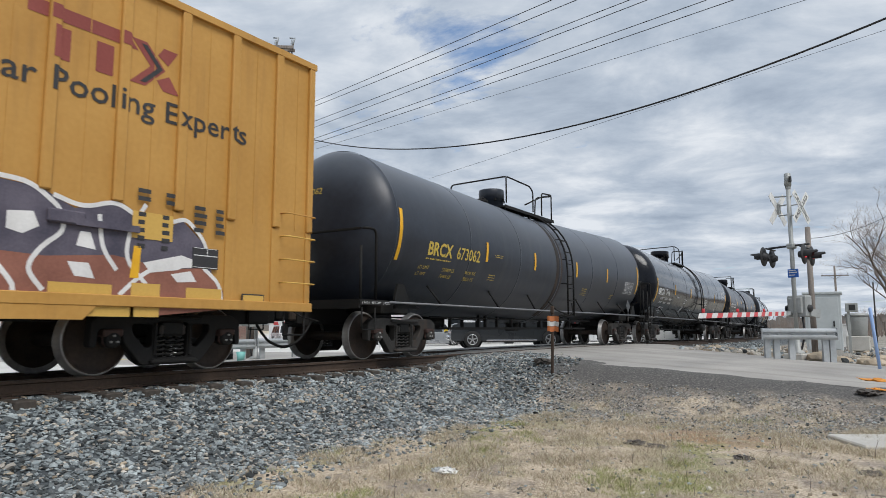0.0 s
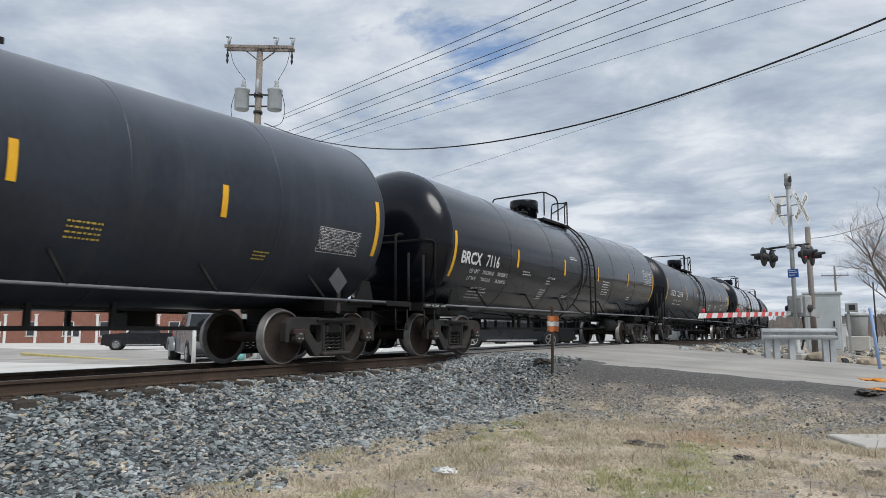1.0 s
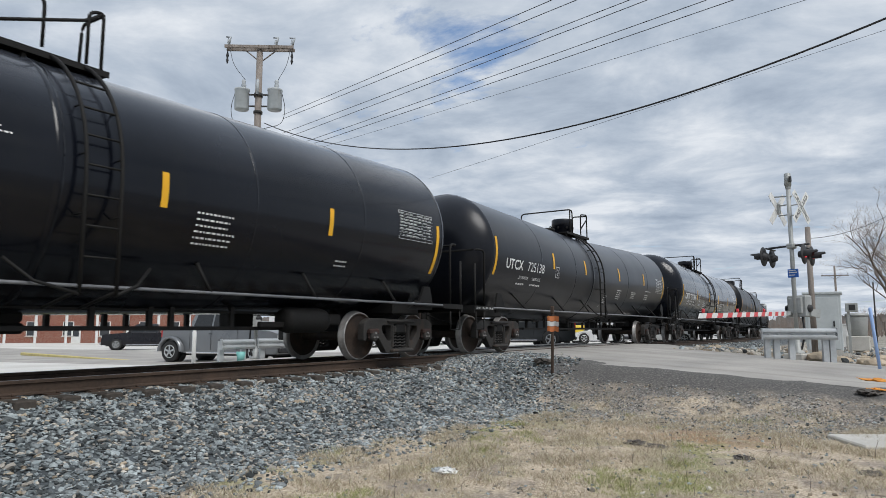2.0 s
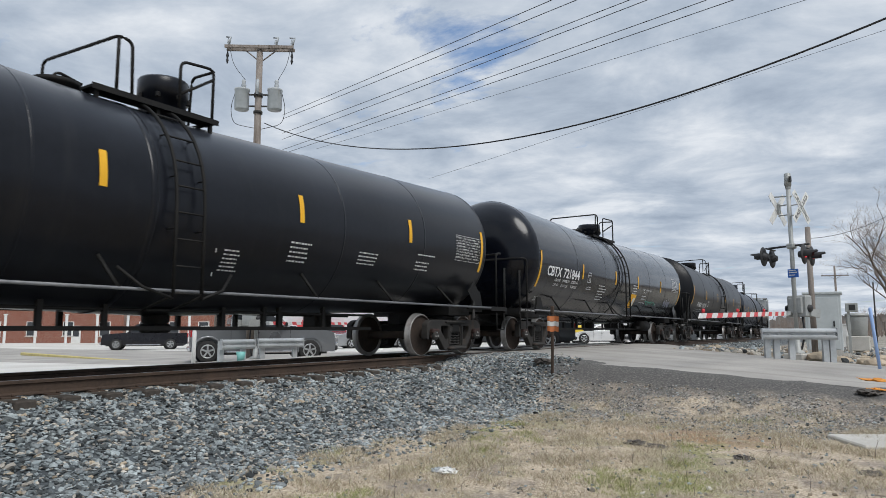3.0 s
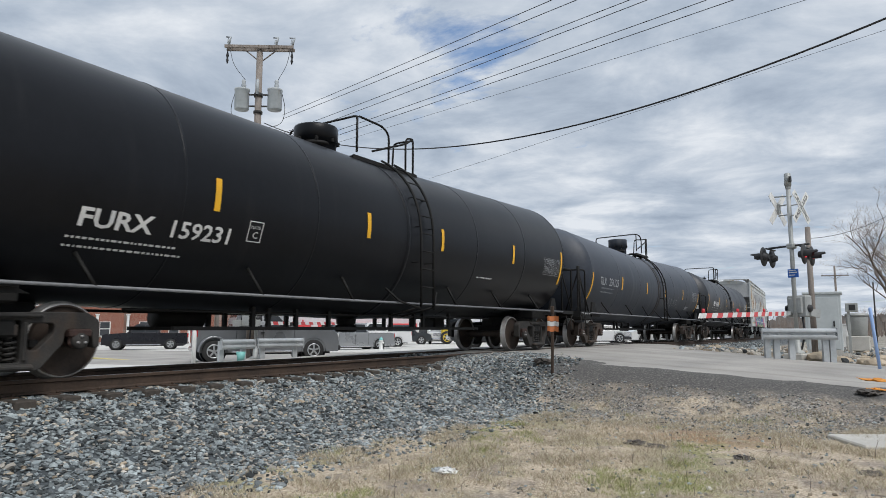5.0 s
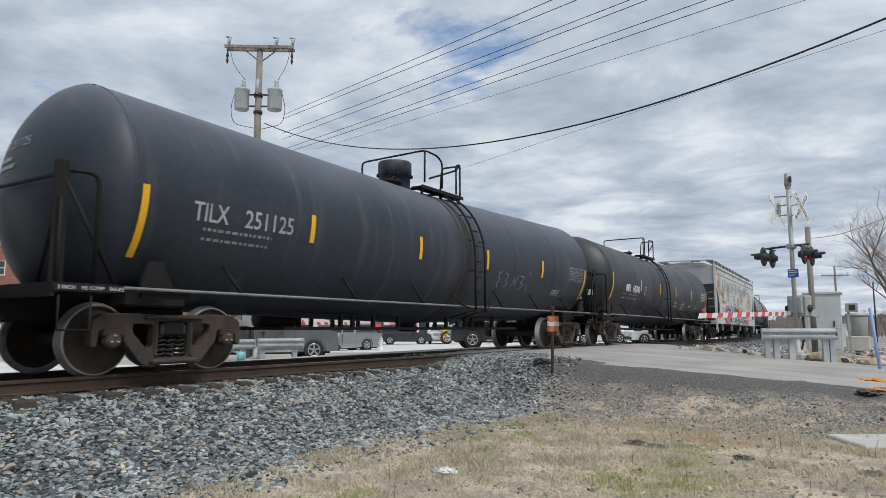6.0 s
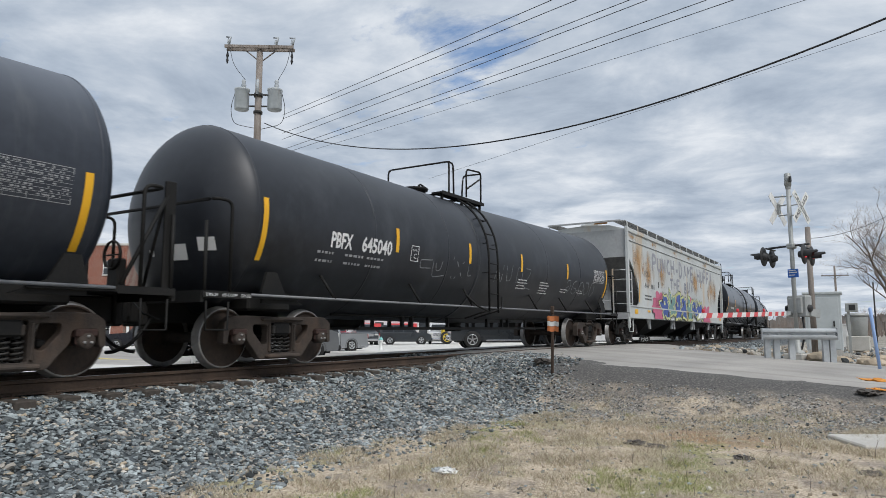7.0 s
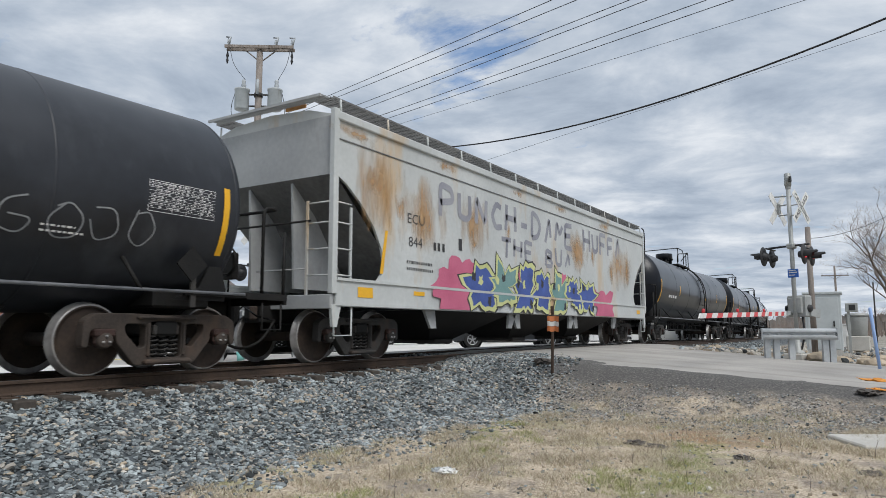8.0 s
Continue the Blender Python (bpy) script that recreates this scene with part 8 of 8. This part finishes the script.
def grow(b, fine, p, d, length, r, depth, rg, m, spread=0.55):
    k = 4 if depth > 1 else 3
    pts = [p]
    q, dd = p, d.copy()
    for i in range(k):
        dd = (dd + Vector((rg.uniform(-1, 1), rg.uniform(-1, 1), rg.uniform(-0.6, 0.8))) * 0.16).normalized()
        q = q + dd * (length / k)
        pts.append(q)
    tgt = b if depth > 1 else fine
    n = 7 if depth > 2 else (5 if depth > 1 else 3)
    rings = []
    for i, c in enumerate(pts):
        rr = r * (1 - 0.55 * i / k)
        a = dd.orthogonal().normalized()
        e = dd.cross(a)
        rings.append([tuple(c + a * (rr * math.cos(2 * math.pi * j / n)) + e * (rr * math.sin(2 * math.pi * j / n))) for j in range(n)])
    tgt.rings(rings, m if depth > 1 else M["twig"], cap=(False, True))
    if depth <= 0:
        return
    for i in range(rg.choice((3, 4)) if depth > 1 else 4):
        t = rg.uniform(0.35, 1.0)
        c = pts[min(int(t * k), k - 1)].lerp(pts[min(int(t * k) + 1, k)], t * k - int(t * k)) if t < 1 else pts[-1]
        nd = (dd + Vector((rg.uniform(-1, 1), rg.uniform(-1, 1), rg.uniform(-0.35, 0.75))) * spread * 1.7).normalized()
        grow(b, fine, c, nd, length * rg.uniform(0.55, 0.78), r * 0.45, depth - 1, rg, m, spread)


def bare_tree(at, height, seed, lab, depth=5, r=0.22, lean=0.02, spread=0.55):
    rg = random.Random(seed)
    tr = tagged(new("tree"), lab, "tree", "bare trees")
    tr.matrix_basis = at
    b, fine = Build(), Build()
    grow(b, fine, Vector((0, 0, -0.2)), Vector((lean, 0.0, 1)).normalized(), height * 0.36, r, depth, rg, M["bark"], spread)
    part("trunk", b, tr)
    part("crown", fine, tr, "bare reddish twigs")
    return tr


bare_tree(pose(1.25, 40.0, -0.6), 9.8, 5, "large bare winter tree with reddish twigs", 6, 0.19, -0.28, 0.66)
bare_tree(pose(2.0, 41.5, -0.6), 9.4, 8, "bare winter tree with drooping reddish twigs", 6, 0.17, -0.25, 0.66)
for k_, (x_, y_, h_) in enumerate(((-2.5, 118, 8.0), (1.0, 112, 8.5), (4.0, 125, 9.0), (-6.5, 130, 7.0), (7.5, 118, 8.0), (-12.5, 150, 7.0), (-17, 160, 6.5), (11, 130, 9))):
    bare_tree(pose(x_, y_, -0.9), h_, 20 + k_, "distant bare tree in a thicket", 4, 0.12)

# scrub under the far trees
rg_ = random.Random(77)
sb = Build()
for k_ in range(2600):
    x_, y_ = rg_.uniform(-26, 40), rg_.uniform(105, 150)
    h_ = rg_.uniform(1.2, 4.6)
    a_ = rg_.uniform(0, 6.28)
    lx, ly = rg_.uniform(-0.8, 0.8), rg_.uniform(-0.8, 0.8)
    w_ = 0.05
    sb.add([(x_ - w_, y_, -0.9), (x_ + w_, y_, -0.9), (x_ + lx + 0.01, y_ + ly, -0.9 + h_)], [(0, 1, 2)], M["twig"])
thing("scrub", sb, "leafless brown scrub along the horizon", "scrub", kind="stuff")
# a line of far woods closes the horizon
M["far_wood"] = paint("far_bare_woods", (0.15, 0.14, 0.13), (0.27, 0.25, 0.235), 0.95, grain=0.6, patch=0.05, bump=0)
fb = Build()
rg_ = random.Random(5)
for k_ in range(5200):
    ang = rg_.uniform(0, 2 * math.pi)
    d_ = rg_.uniform(480, 560)
    cx, cy = d_ * math.cos(ang), d_ * math.sin(ang)
    h_ = 5.5 + 4.5 * noise.noise((cx * 0.012, cy * 0.012, 1)) + rg_.uniform(-1.5, 3.5)
    w_ = rg_.uniform(2, 6)
    tx, ty = -math.sin(ang) * w_, math.cos(ang) * w_
    fb.add([(cx - tx, cy - ty, -2), (cx + tx, cy + ty, -2), (cx + tx * 0.6, cy + ty * 0.6, h_ * 0.8), (cx, cy, h_), (cx - tx * 0.7, cy - ty * 0.7, h_ * 0.7)], [(0, 1, 2, 3, 4)], M["far_wood"])
thing("far_woods", fb, "bare grey-brown woods along the horizon", "woods", kind="stuff")

M["kerb_yellow"] = paint("worn_yellow_kerb", (0.45, 0.38, 0.16), (0.62, 0.52, 0.22), 0.85, grain=20, patch=3, bump=0.2)
kb = Build()
ka, kz = Vector((-40.04, 19.53, 0)), Vector((-26.27, 17.26, 0))
kb.box((0, 0, 0.06), ((kz - ka).length, 0.22, 0.16), M["kerb_yellow"], bev=0.03)
km = (ka + kz) / 2
thing("yellow_kerb", kb, "worn yellow-painted concrete kerb on the lot", "kerb", at=pose(km.x, km.y, ground_z(km.x, km.y), 0, 0, math.degrees(math.atan2((kz - ka).y, (kz - ka).x))))


# ---------------------------------------------------------------- stones, grass and litter
def lump_cloud(count, place, size, flat_, mats, weights, seed, name, lab, cat):
    """Many small angular stones in one mesh. place(rg) gives x, y; they lie on the ground."""
    rg = random.Random(seed)
    t = (1 + 5 ** 0.5) / 2
    base = np.array([(-1, t, 0), (1, t, 0), (-1, -t, 0), (1, -t, 0), (0, -1, t), (0, 1, t), (0, -1, -t), (0, 1, -t), (t, 0, -1), (t, 0, 1), (-t, 0, -1), (-t, 0, 1)]) / 1.9
    tri = np.array([(0, 11, 5), (0, 5, 1), (0, 1, 7), (0, 7, 10), (0, 10, 11), (1, 5, 9), (5, 11, 4), (11, 10, 2), (10, 7, 6), (7, 1, 8), (3, 9, 4), (3, 4, 2), (3, 2, 6), (3, 6, 8), (3, 8, 9), (4, 9, 5), (2, 4, 11), (6, 2, 10), (8, 6, 7), (9, 8, 1)])
    nr = np.random.RandomState(seed)
    V = np.empty((count, 12, 3))
    mi = []
    for i in range(count):
        x, y = place(rg)
        s = rg.uniform(*size) * (1.0 if rg.random() < 0.9 else 1.5)
        m = base * (1 + 0.55 * (nr.rand(12, 1) - 0.5)) + 0.25 * (nr.rand(12, 3) - 0.5)
        m = m * np.array([s, s * rg.uniform(0.55, 0.95), s * rg.uniform(*flat_)])
        e = Euler((rg.uniform(-0.5, 0.5), rg.uniform(-0.5, 0.5), rg.uniform(0, 6.28))).to_matrix()
        m = m @ np.array(e).T
        V[i] = m + np.array([x, y, ground_z(x, y) + s * 0.25])
        mi.append(rg.choices(range(len(mats)), weights)[0])
    F = (tri[None] + (np.arange(count) * 12)[:, None, None]).reshape(-1, 3)
    me = bpy.data.meshes.new(name)
    me.from_pydata(V.reshape(-1, 3).tolist(), [], F.tolist())
    for m_ in mats:
        me.materials.append(m_)
    me.polygons.foreach_set("material_index", np.repeat(np.array(mi), 20))
    me.update()
    ob = new(name, me)
    return tagged(ob, lab, cat, kind="stuff")


def toe_of(y):
    """Where the crushed stone gives way to the grass."""
    base = lerp_table(y, [(2.0, -5.45), (4.0, -5.70), (5.2, -5.90), (6.5, -6.0), (8.0, -5.92), (9.3, -5.74), (10.6, -5.45), (12.2, -5.55), (14.0, -6.35), (17.0, -6.9)])
    return base + 0.16 * noise.noise((y * 0.9, 2.0, 0)) + 0.14 * noise.noise((y * 2.8, 5.0, 0))


def on_bed(rg):
    y = 1.0 + 15.5 * rg.random() ** 1.12
    toe = toe_of(y)
    # the heap thins out at its foot
    return (rg.uniform(-8.48, toe) if rg.random() < 0.93 else toe + rg.random() ** 2 * 0.8), y


M["buff_stone"] = paint("buff_stone", (0.25, 0.20, 0.145), (0.42, 0.35, 0.26), 0.9, grain=40, patch=3, bump=0.3, island=0.3)
lump_cloud(40000, on_bed, (0.014, 0.041), (0.28, 0.62), [M["ballast"], M["pale_stone"], M["buff_stone"]], (0.83, 0.14, 0.03), 11, "ballast_stones", "loose grey crushed stone beside the rail", "gravel")


def on_bed_far(rg):
    return (rg.uniform(-8.4, -6.3), rg.uniform(31, 60)) if rg.random() < 0.6 else (rg.uniform(-9.9, -8.7), rg.uniform(0.5, 14.3))


lump_cloud(5000, on_bed_far, (0.022, 0.05), (0.45, 0.85), [M["ballast"], M["pale_stone"]], (0.9, 0.1), 12, "ballast_stones", "loose grey crushed stone between the rails", "gravel")


def on_verge(rg):
    if rg.random() < 0.6:
        return rg.uniform(-6.6, 2.5), 11.0 + 2.6 * rg.random()
    y = 3.0 + 10.5 * rg.random()
    return rg.uniform(-6.3, 1.5), y


lump_cloud(7500, on_verge, (0.007, 0.026), (0.4, 0.8), [M["ballast"], M["pale_stone"], M["buff_stone"]], (0.48, 0.32, 0.2), 13, "verge_gravel", "scattered stones in the dry grass", "gravel")


def in_yard(rg):
    return rg.uniform(-6.0, 4.5), 24.2 + 22 * rg.random() ** 1.4


lump_cloud(2600, in_yard, (0.03, 0.13), (0.4, 0.8), [M["pale_stone"], M["buff_stone"], M["ballast"]], (0.4, 0.35, 0.25), 14, "yard_rubble", "pale rubble and gravel past the crossing", "rubble")
for k_, (x_, y_, s_) in enumerate(((-1.5, 23.3, 0.36), (-0.1, 23.4, 0.30), (-0.35, 23.9, 0.24), (0.5, 24.6, 0.3), (-1.0, 25.6, 0.28), (0.1, 26.5, 0.36), (0.9, 27.2, 0.4), (-2.9, 24.4, 0.24))):
    rg_ = random.Random(k_)
    bm_ = bmesh.new()
    bmesh.ops.create_icosphere(bm_, subdivisions=2, radius=s_)
    for v_ in bm_.verts:
        v_.co *= 1 + 0.35 * noise.noise(v_.co * 4 + Vector((k_, 0, 0)))
        v_.co.z *= 0.55
    me_ = bpy.data.meshes.new("rock")
    bm_.to_mesh(me_)
    bm_.free()
    me_.materials.append(M["buff_stone"])
    tagged(new("rock", me_), "weathered buff rock lying in the gravel", "rock", "rocks by the crossing").matrix_basis = pose(x_, y_, ground_z(x_, y_) + s_ * 0.25, 0, 0, 40 * k_)


def grass_material():
    m, n, l, bsdf = nodes_of("dry_grass_blades")
    geo = n.new("ShaderNodeNewGeometry")
    rp = n.new("ShaderNodeValToRGB")
    els = rp.color_ramp.elements
    for p_, c_ in ((0.2, (0.42, 0.345, 0.26)), (0.5, (0.62, 0.54, 0.42)), (0.75, (0.36, 0.32, 0.2)), (0.92, (0.78, 0.71, 0.59))):
        els.new(p_).color = (*c_, 1)
    els[0].color, els[-1].color = (0.24, 0.18, 0.12, 1), (0.30, 0.32, 0.13, 1)
    l.new(geo.outputs["Random Per Island"], rp.inputs[0])
    l.new(rp.outputs["Color"], bsdf.inputs["Base Color"])
    bsdf.inputs["Roughness"].default_value = 0.9
    return m


def grass_green():
    m, n, l, bsdf = nodes_of("fresh_grass_blades")
    geo = n.new("ShaderNodeNewGeometry")
    rp = n.new("ShaderNodeValToRGB")
    rp.color_ramp.elements[0].color, rp.color_ramp.elements[1].color = (0.20, 0.24, 0.07, 1), (0.44, 0.44, 0.20, 1)
    l.new(geo.outputs["Random Per Island"], rp.inputs[0])
    l.new(rp.outputs["Color"], bsdf.inputs["Base Color"])
    bsdf.inputs["Roughness"].default_value = 0.85
    return m


M["straw"], M["fresh"] = grass_material(), grass_green()


def grass(count, seed):
    rg = random.Random(seed)
    vs, fs, mi = [], [], []
    tries = 0
    while len(fs) < count and tries < count * 5:
        tries += 1
        y = 2.6 + 10.6 * rg.random() ** 1.35
        x = rg.uniform(-6.5, 1.2)
        if x > 0.25 * (y - 2) - 1.2 + 1.6:
            continue
        if x < toe_of(y) + 0.12 * rg.random():
            continue
        tuft = noise.noise((x * 1.5, y * 1.5, 31)) + 0.6 * noise.noise((x * 4.2, y * 4.2, 33))
        dens = 0.50 + 0.9 * noise.noise((x * 0.8, y * 0.8, 7)) + 0.55 * noise.noise((x * 3, y * 3, 9)) + 0.3 * tuft
        if y > 11.4:
            dens *= max(0.0, (14.0 - y) / 2.6)
        if rg.random() > dens:
            continue
        z = ground_z(x, y)
        green = noise.noise((x * 0.75, y * 0.75, 20)) + 0.5 * noise.noise((x * 2.2, y * 2.2, 4)) + 0.55 * max(0.0, 1 - math.hypot((x + 5.3) / 1.0, (y - 5.7) / 0.9)) + 0.4 * max(0.0, 1 - math.hypot((x + 2.4) / 1.2, (y - 7.0) / 0.8)) > 0.34
        for k in range(3):
            h = rg.uniform(0.02, 0.075) * (1.6 if rg.random() < 0.12 else 1) * min(max(0.75 + 1.5 * tuft, 0.4), 2.1)
            a, ln = rg.uniform(0, 6.28), rg.uniform(0.4, 1.5) * h
            w = rg.uniform(0.0018, 0.0042)
            px_, py_ = x + rg.gauss(0, 0.02), y + rg.gauss(0, 0.02)
            b = rg.uniform(0, 6.28)
            ox, oy = w * math.cos(b), w * math.sin(b)
            o = len(vs)
            vs += [(px_ - ox, py_ - oy, z - 0.004), (px_ + ox, py_ + oy, z - 0.004), (px_ + ln * math.cos(a), py_ + ln * math.sin(a), z + h)]
            fs.append((o, o + 1, o + 2))
            mi.append(1 if green and rg.random() < 0.75 else 0)
    me = bpy.data.meshes.new("grass")
    me.from_pydata(vs, [], fs)
    me.materials.append(M["straw"])
    me.materials.append(M["fresh"])
    me.polygons.foreach_set("material_index", mi)
    me.update()
    return tagged(new("grass", me), "short dry winter grass with green patches", "grass", kind="stuff")


grass(175000, 3)
# taller dead stalks
sb = Build()
rg_ = random.Random(9)
for k_ in range(70):
    y_ = rg_.uniform(3.5, 10.5)
    x_ = rg_.uniform(-5.8, 0.3)
    h_ = rg_.uniform(0.10, 0.24)
    sb.tube([(x_, y_, ground_z(x_, y_)), (x_ + rg_.uniform(-0.02, 0.02), y_, ground_z(x_, y_) + h_ * 0.6), (x_ + rg_.uniform(-0.05, 0.05), y_ + rg_.uniform(-0.03, 0.03), ground_z(x_, y_) + h_)], 0.0022, M["bark"], 4)
tagged(thing("dead_stalks", sb, "brown dead weed stalks in the grass", "weeds", kind="stuff"))

sl = Build()
sl.box((0, 0, 0.0), (1.3, 0.9, 0.10), M["concrete"], bev=0.02)
thing("concrete_slab", sl, "pale concrete slab sunk in the grass", "slab", at=pose(0.08, 11.25, ground_z(0.05, 11.25) + 0.0, 1, 0, 32))


def crumple(name, at, s, m, lab, cat, seed, flat_=0.4):
    bm = bmesh.new()
    bmesh.ops.create_icosphere(bm, subdivisions=3, radius=s)
    for v in bm.verts:
        v.co *= 1 + 0.9 * noise.noise(v.co / s * 2.6 + Vector((seed, 0, 0))) + 0.25 * noise.noise(v.co / s * 6 + Vector((0, seed, 0)))
        v.co.z *= flat_
    me = bpy.data.meshes.new(name)
    bm.to_mesh(me)
    bm.free()
    me.materials.append(m)
    ob = tagged(new(name, me), lab, cat)
    ob.matrix_basis = at
    return ob


M["mud"] = paint("dark_wet_soil", (0.05, 0.044, 0.04), (0.14, 0.122, 0.105), 0.9, grain=40, patch=8, bump=0.8)
crumple("paper_litter", pose(-3.98, 6.36, ground_z(-4, 6.36) + 0.025, 0, 0, 20), 0.085, M["white_paint"], "crumpled white paper litter in the grass", "litter", 3)
crumple("paper_litter", pose(-4.16, 6.42, ground_z(-4.16, 6.42) + 0.02, 0, 0, 70), 0.06, M["porcelain"], "crumpled grey paper litter in the grass", "litter", 5)
crumple("soil_clod", pose(-2.85, 9.35, ground_z(-2.85, 9.35) + 0.0, 0, 0, 30), 0.13, M["mud"], "dark clod of torn turf", "soil clod", 8, 0.35)
crumple("soil_clod", pose(-2.55, 9.25, ground_z(-2.55, 9.25) - 0.005, 0, 0, 80), 0.13, M["mud"], "dark clod of torn turf", "soil clod", 9, 0.3)
crumple("soil_clod", pose(-1.45, 9.0, ground_z(-1.45, 9.0) + 0.0, 0, 0, 10), 0.11, M["mud"], "dark clod of torn turf", "soil clod", 10, 0.3)
crumple("soil_clod", pose(-0.15, 8.7, ground_z(-0.15, 8.7) + 0.0, 0, 0, 10), 0.11, M["mud"], "dark clod of torn turf", "soil clod", 11, 0.3)
crumple("soil_clod", pose(-0.2, 14.0, ground_z(-0.2, 14.0) + 0.02, 0, 0, 10), 0.18, M["mud"], "dark clod of torn asphalt", "soil clod", 12, 0.3)
crumple("asphalt_lump", pose(-6.3, 14.1, ground_z(-6.3, 14.1) + 0.03, 0, 0, 10), 0.2, M["mud"], "black lump of asphalt on the road edge", "asphalt lump", 13, 0.35)
M["orange_mark"] = paint("orange_marking_paint", (0.60, 0.22, 0.03), (0.75, 0.33, 0.06), 0.8, grain=30, patch=6, bump=0.1)
for x_, y_, s_ in ((-0.12, 16.1, 0.24), (-0.1, 14.2, 0.12)):
    crumple("orange_rag", pose(x_, y_, ground_z(x_, y_) + 0.03, 0, 0, 30), s_, M["orange_mark"], "flattened faded orange rag", "rag", int(x_ * 50) + 20, 0.25)


def on_track(y):
    """The pose of a car whose middle has come to y, its two trucks on the rails."""
    a = Vector((TRACK + curve_x(y - 7.0), y - 7.0, grade_z(y - 7.0)))
    b = Vector((TRACK + curve_x(y + 7.0), y + 7.0, grade_z(y + 7.0)))
    d = b - a
    return pose(*((a + b) / 2), math.degrees(math.atan2(d.z, d.y)), 0, -math.degrees(math.atan2(d.x, d.y)))


def motions():
    spin = math.degrees(SPEED / FPS / 0.457)
    steps = int(CLIP * FPS)
    first = {}
    for w, s in WHEELSETS:
        if s not in first:
            walk(w, [(i / FPS, pose(0, s * 0.889, 0.457, spin * i, 0, 0)) for i in range(steps + 1)])
            first[s] = w.animation_data
        else:
            d = w.animation_data_create()
            d.action = first[s].action
            d.action_slot = first[s].action_slot
            w.rotation_mode = "QUATERNION"
    for car, y0 in CARS:
        walk(car, [(t, on_track(y0 - SPEED * t)) for t in [CLIP * i / 32 for i in range(33)]])
    for ob, rows in DRIVES:
        walk(ob, rows)


motions()
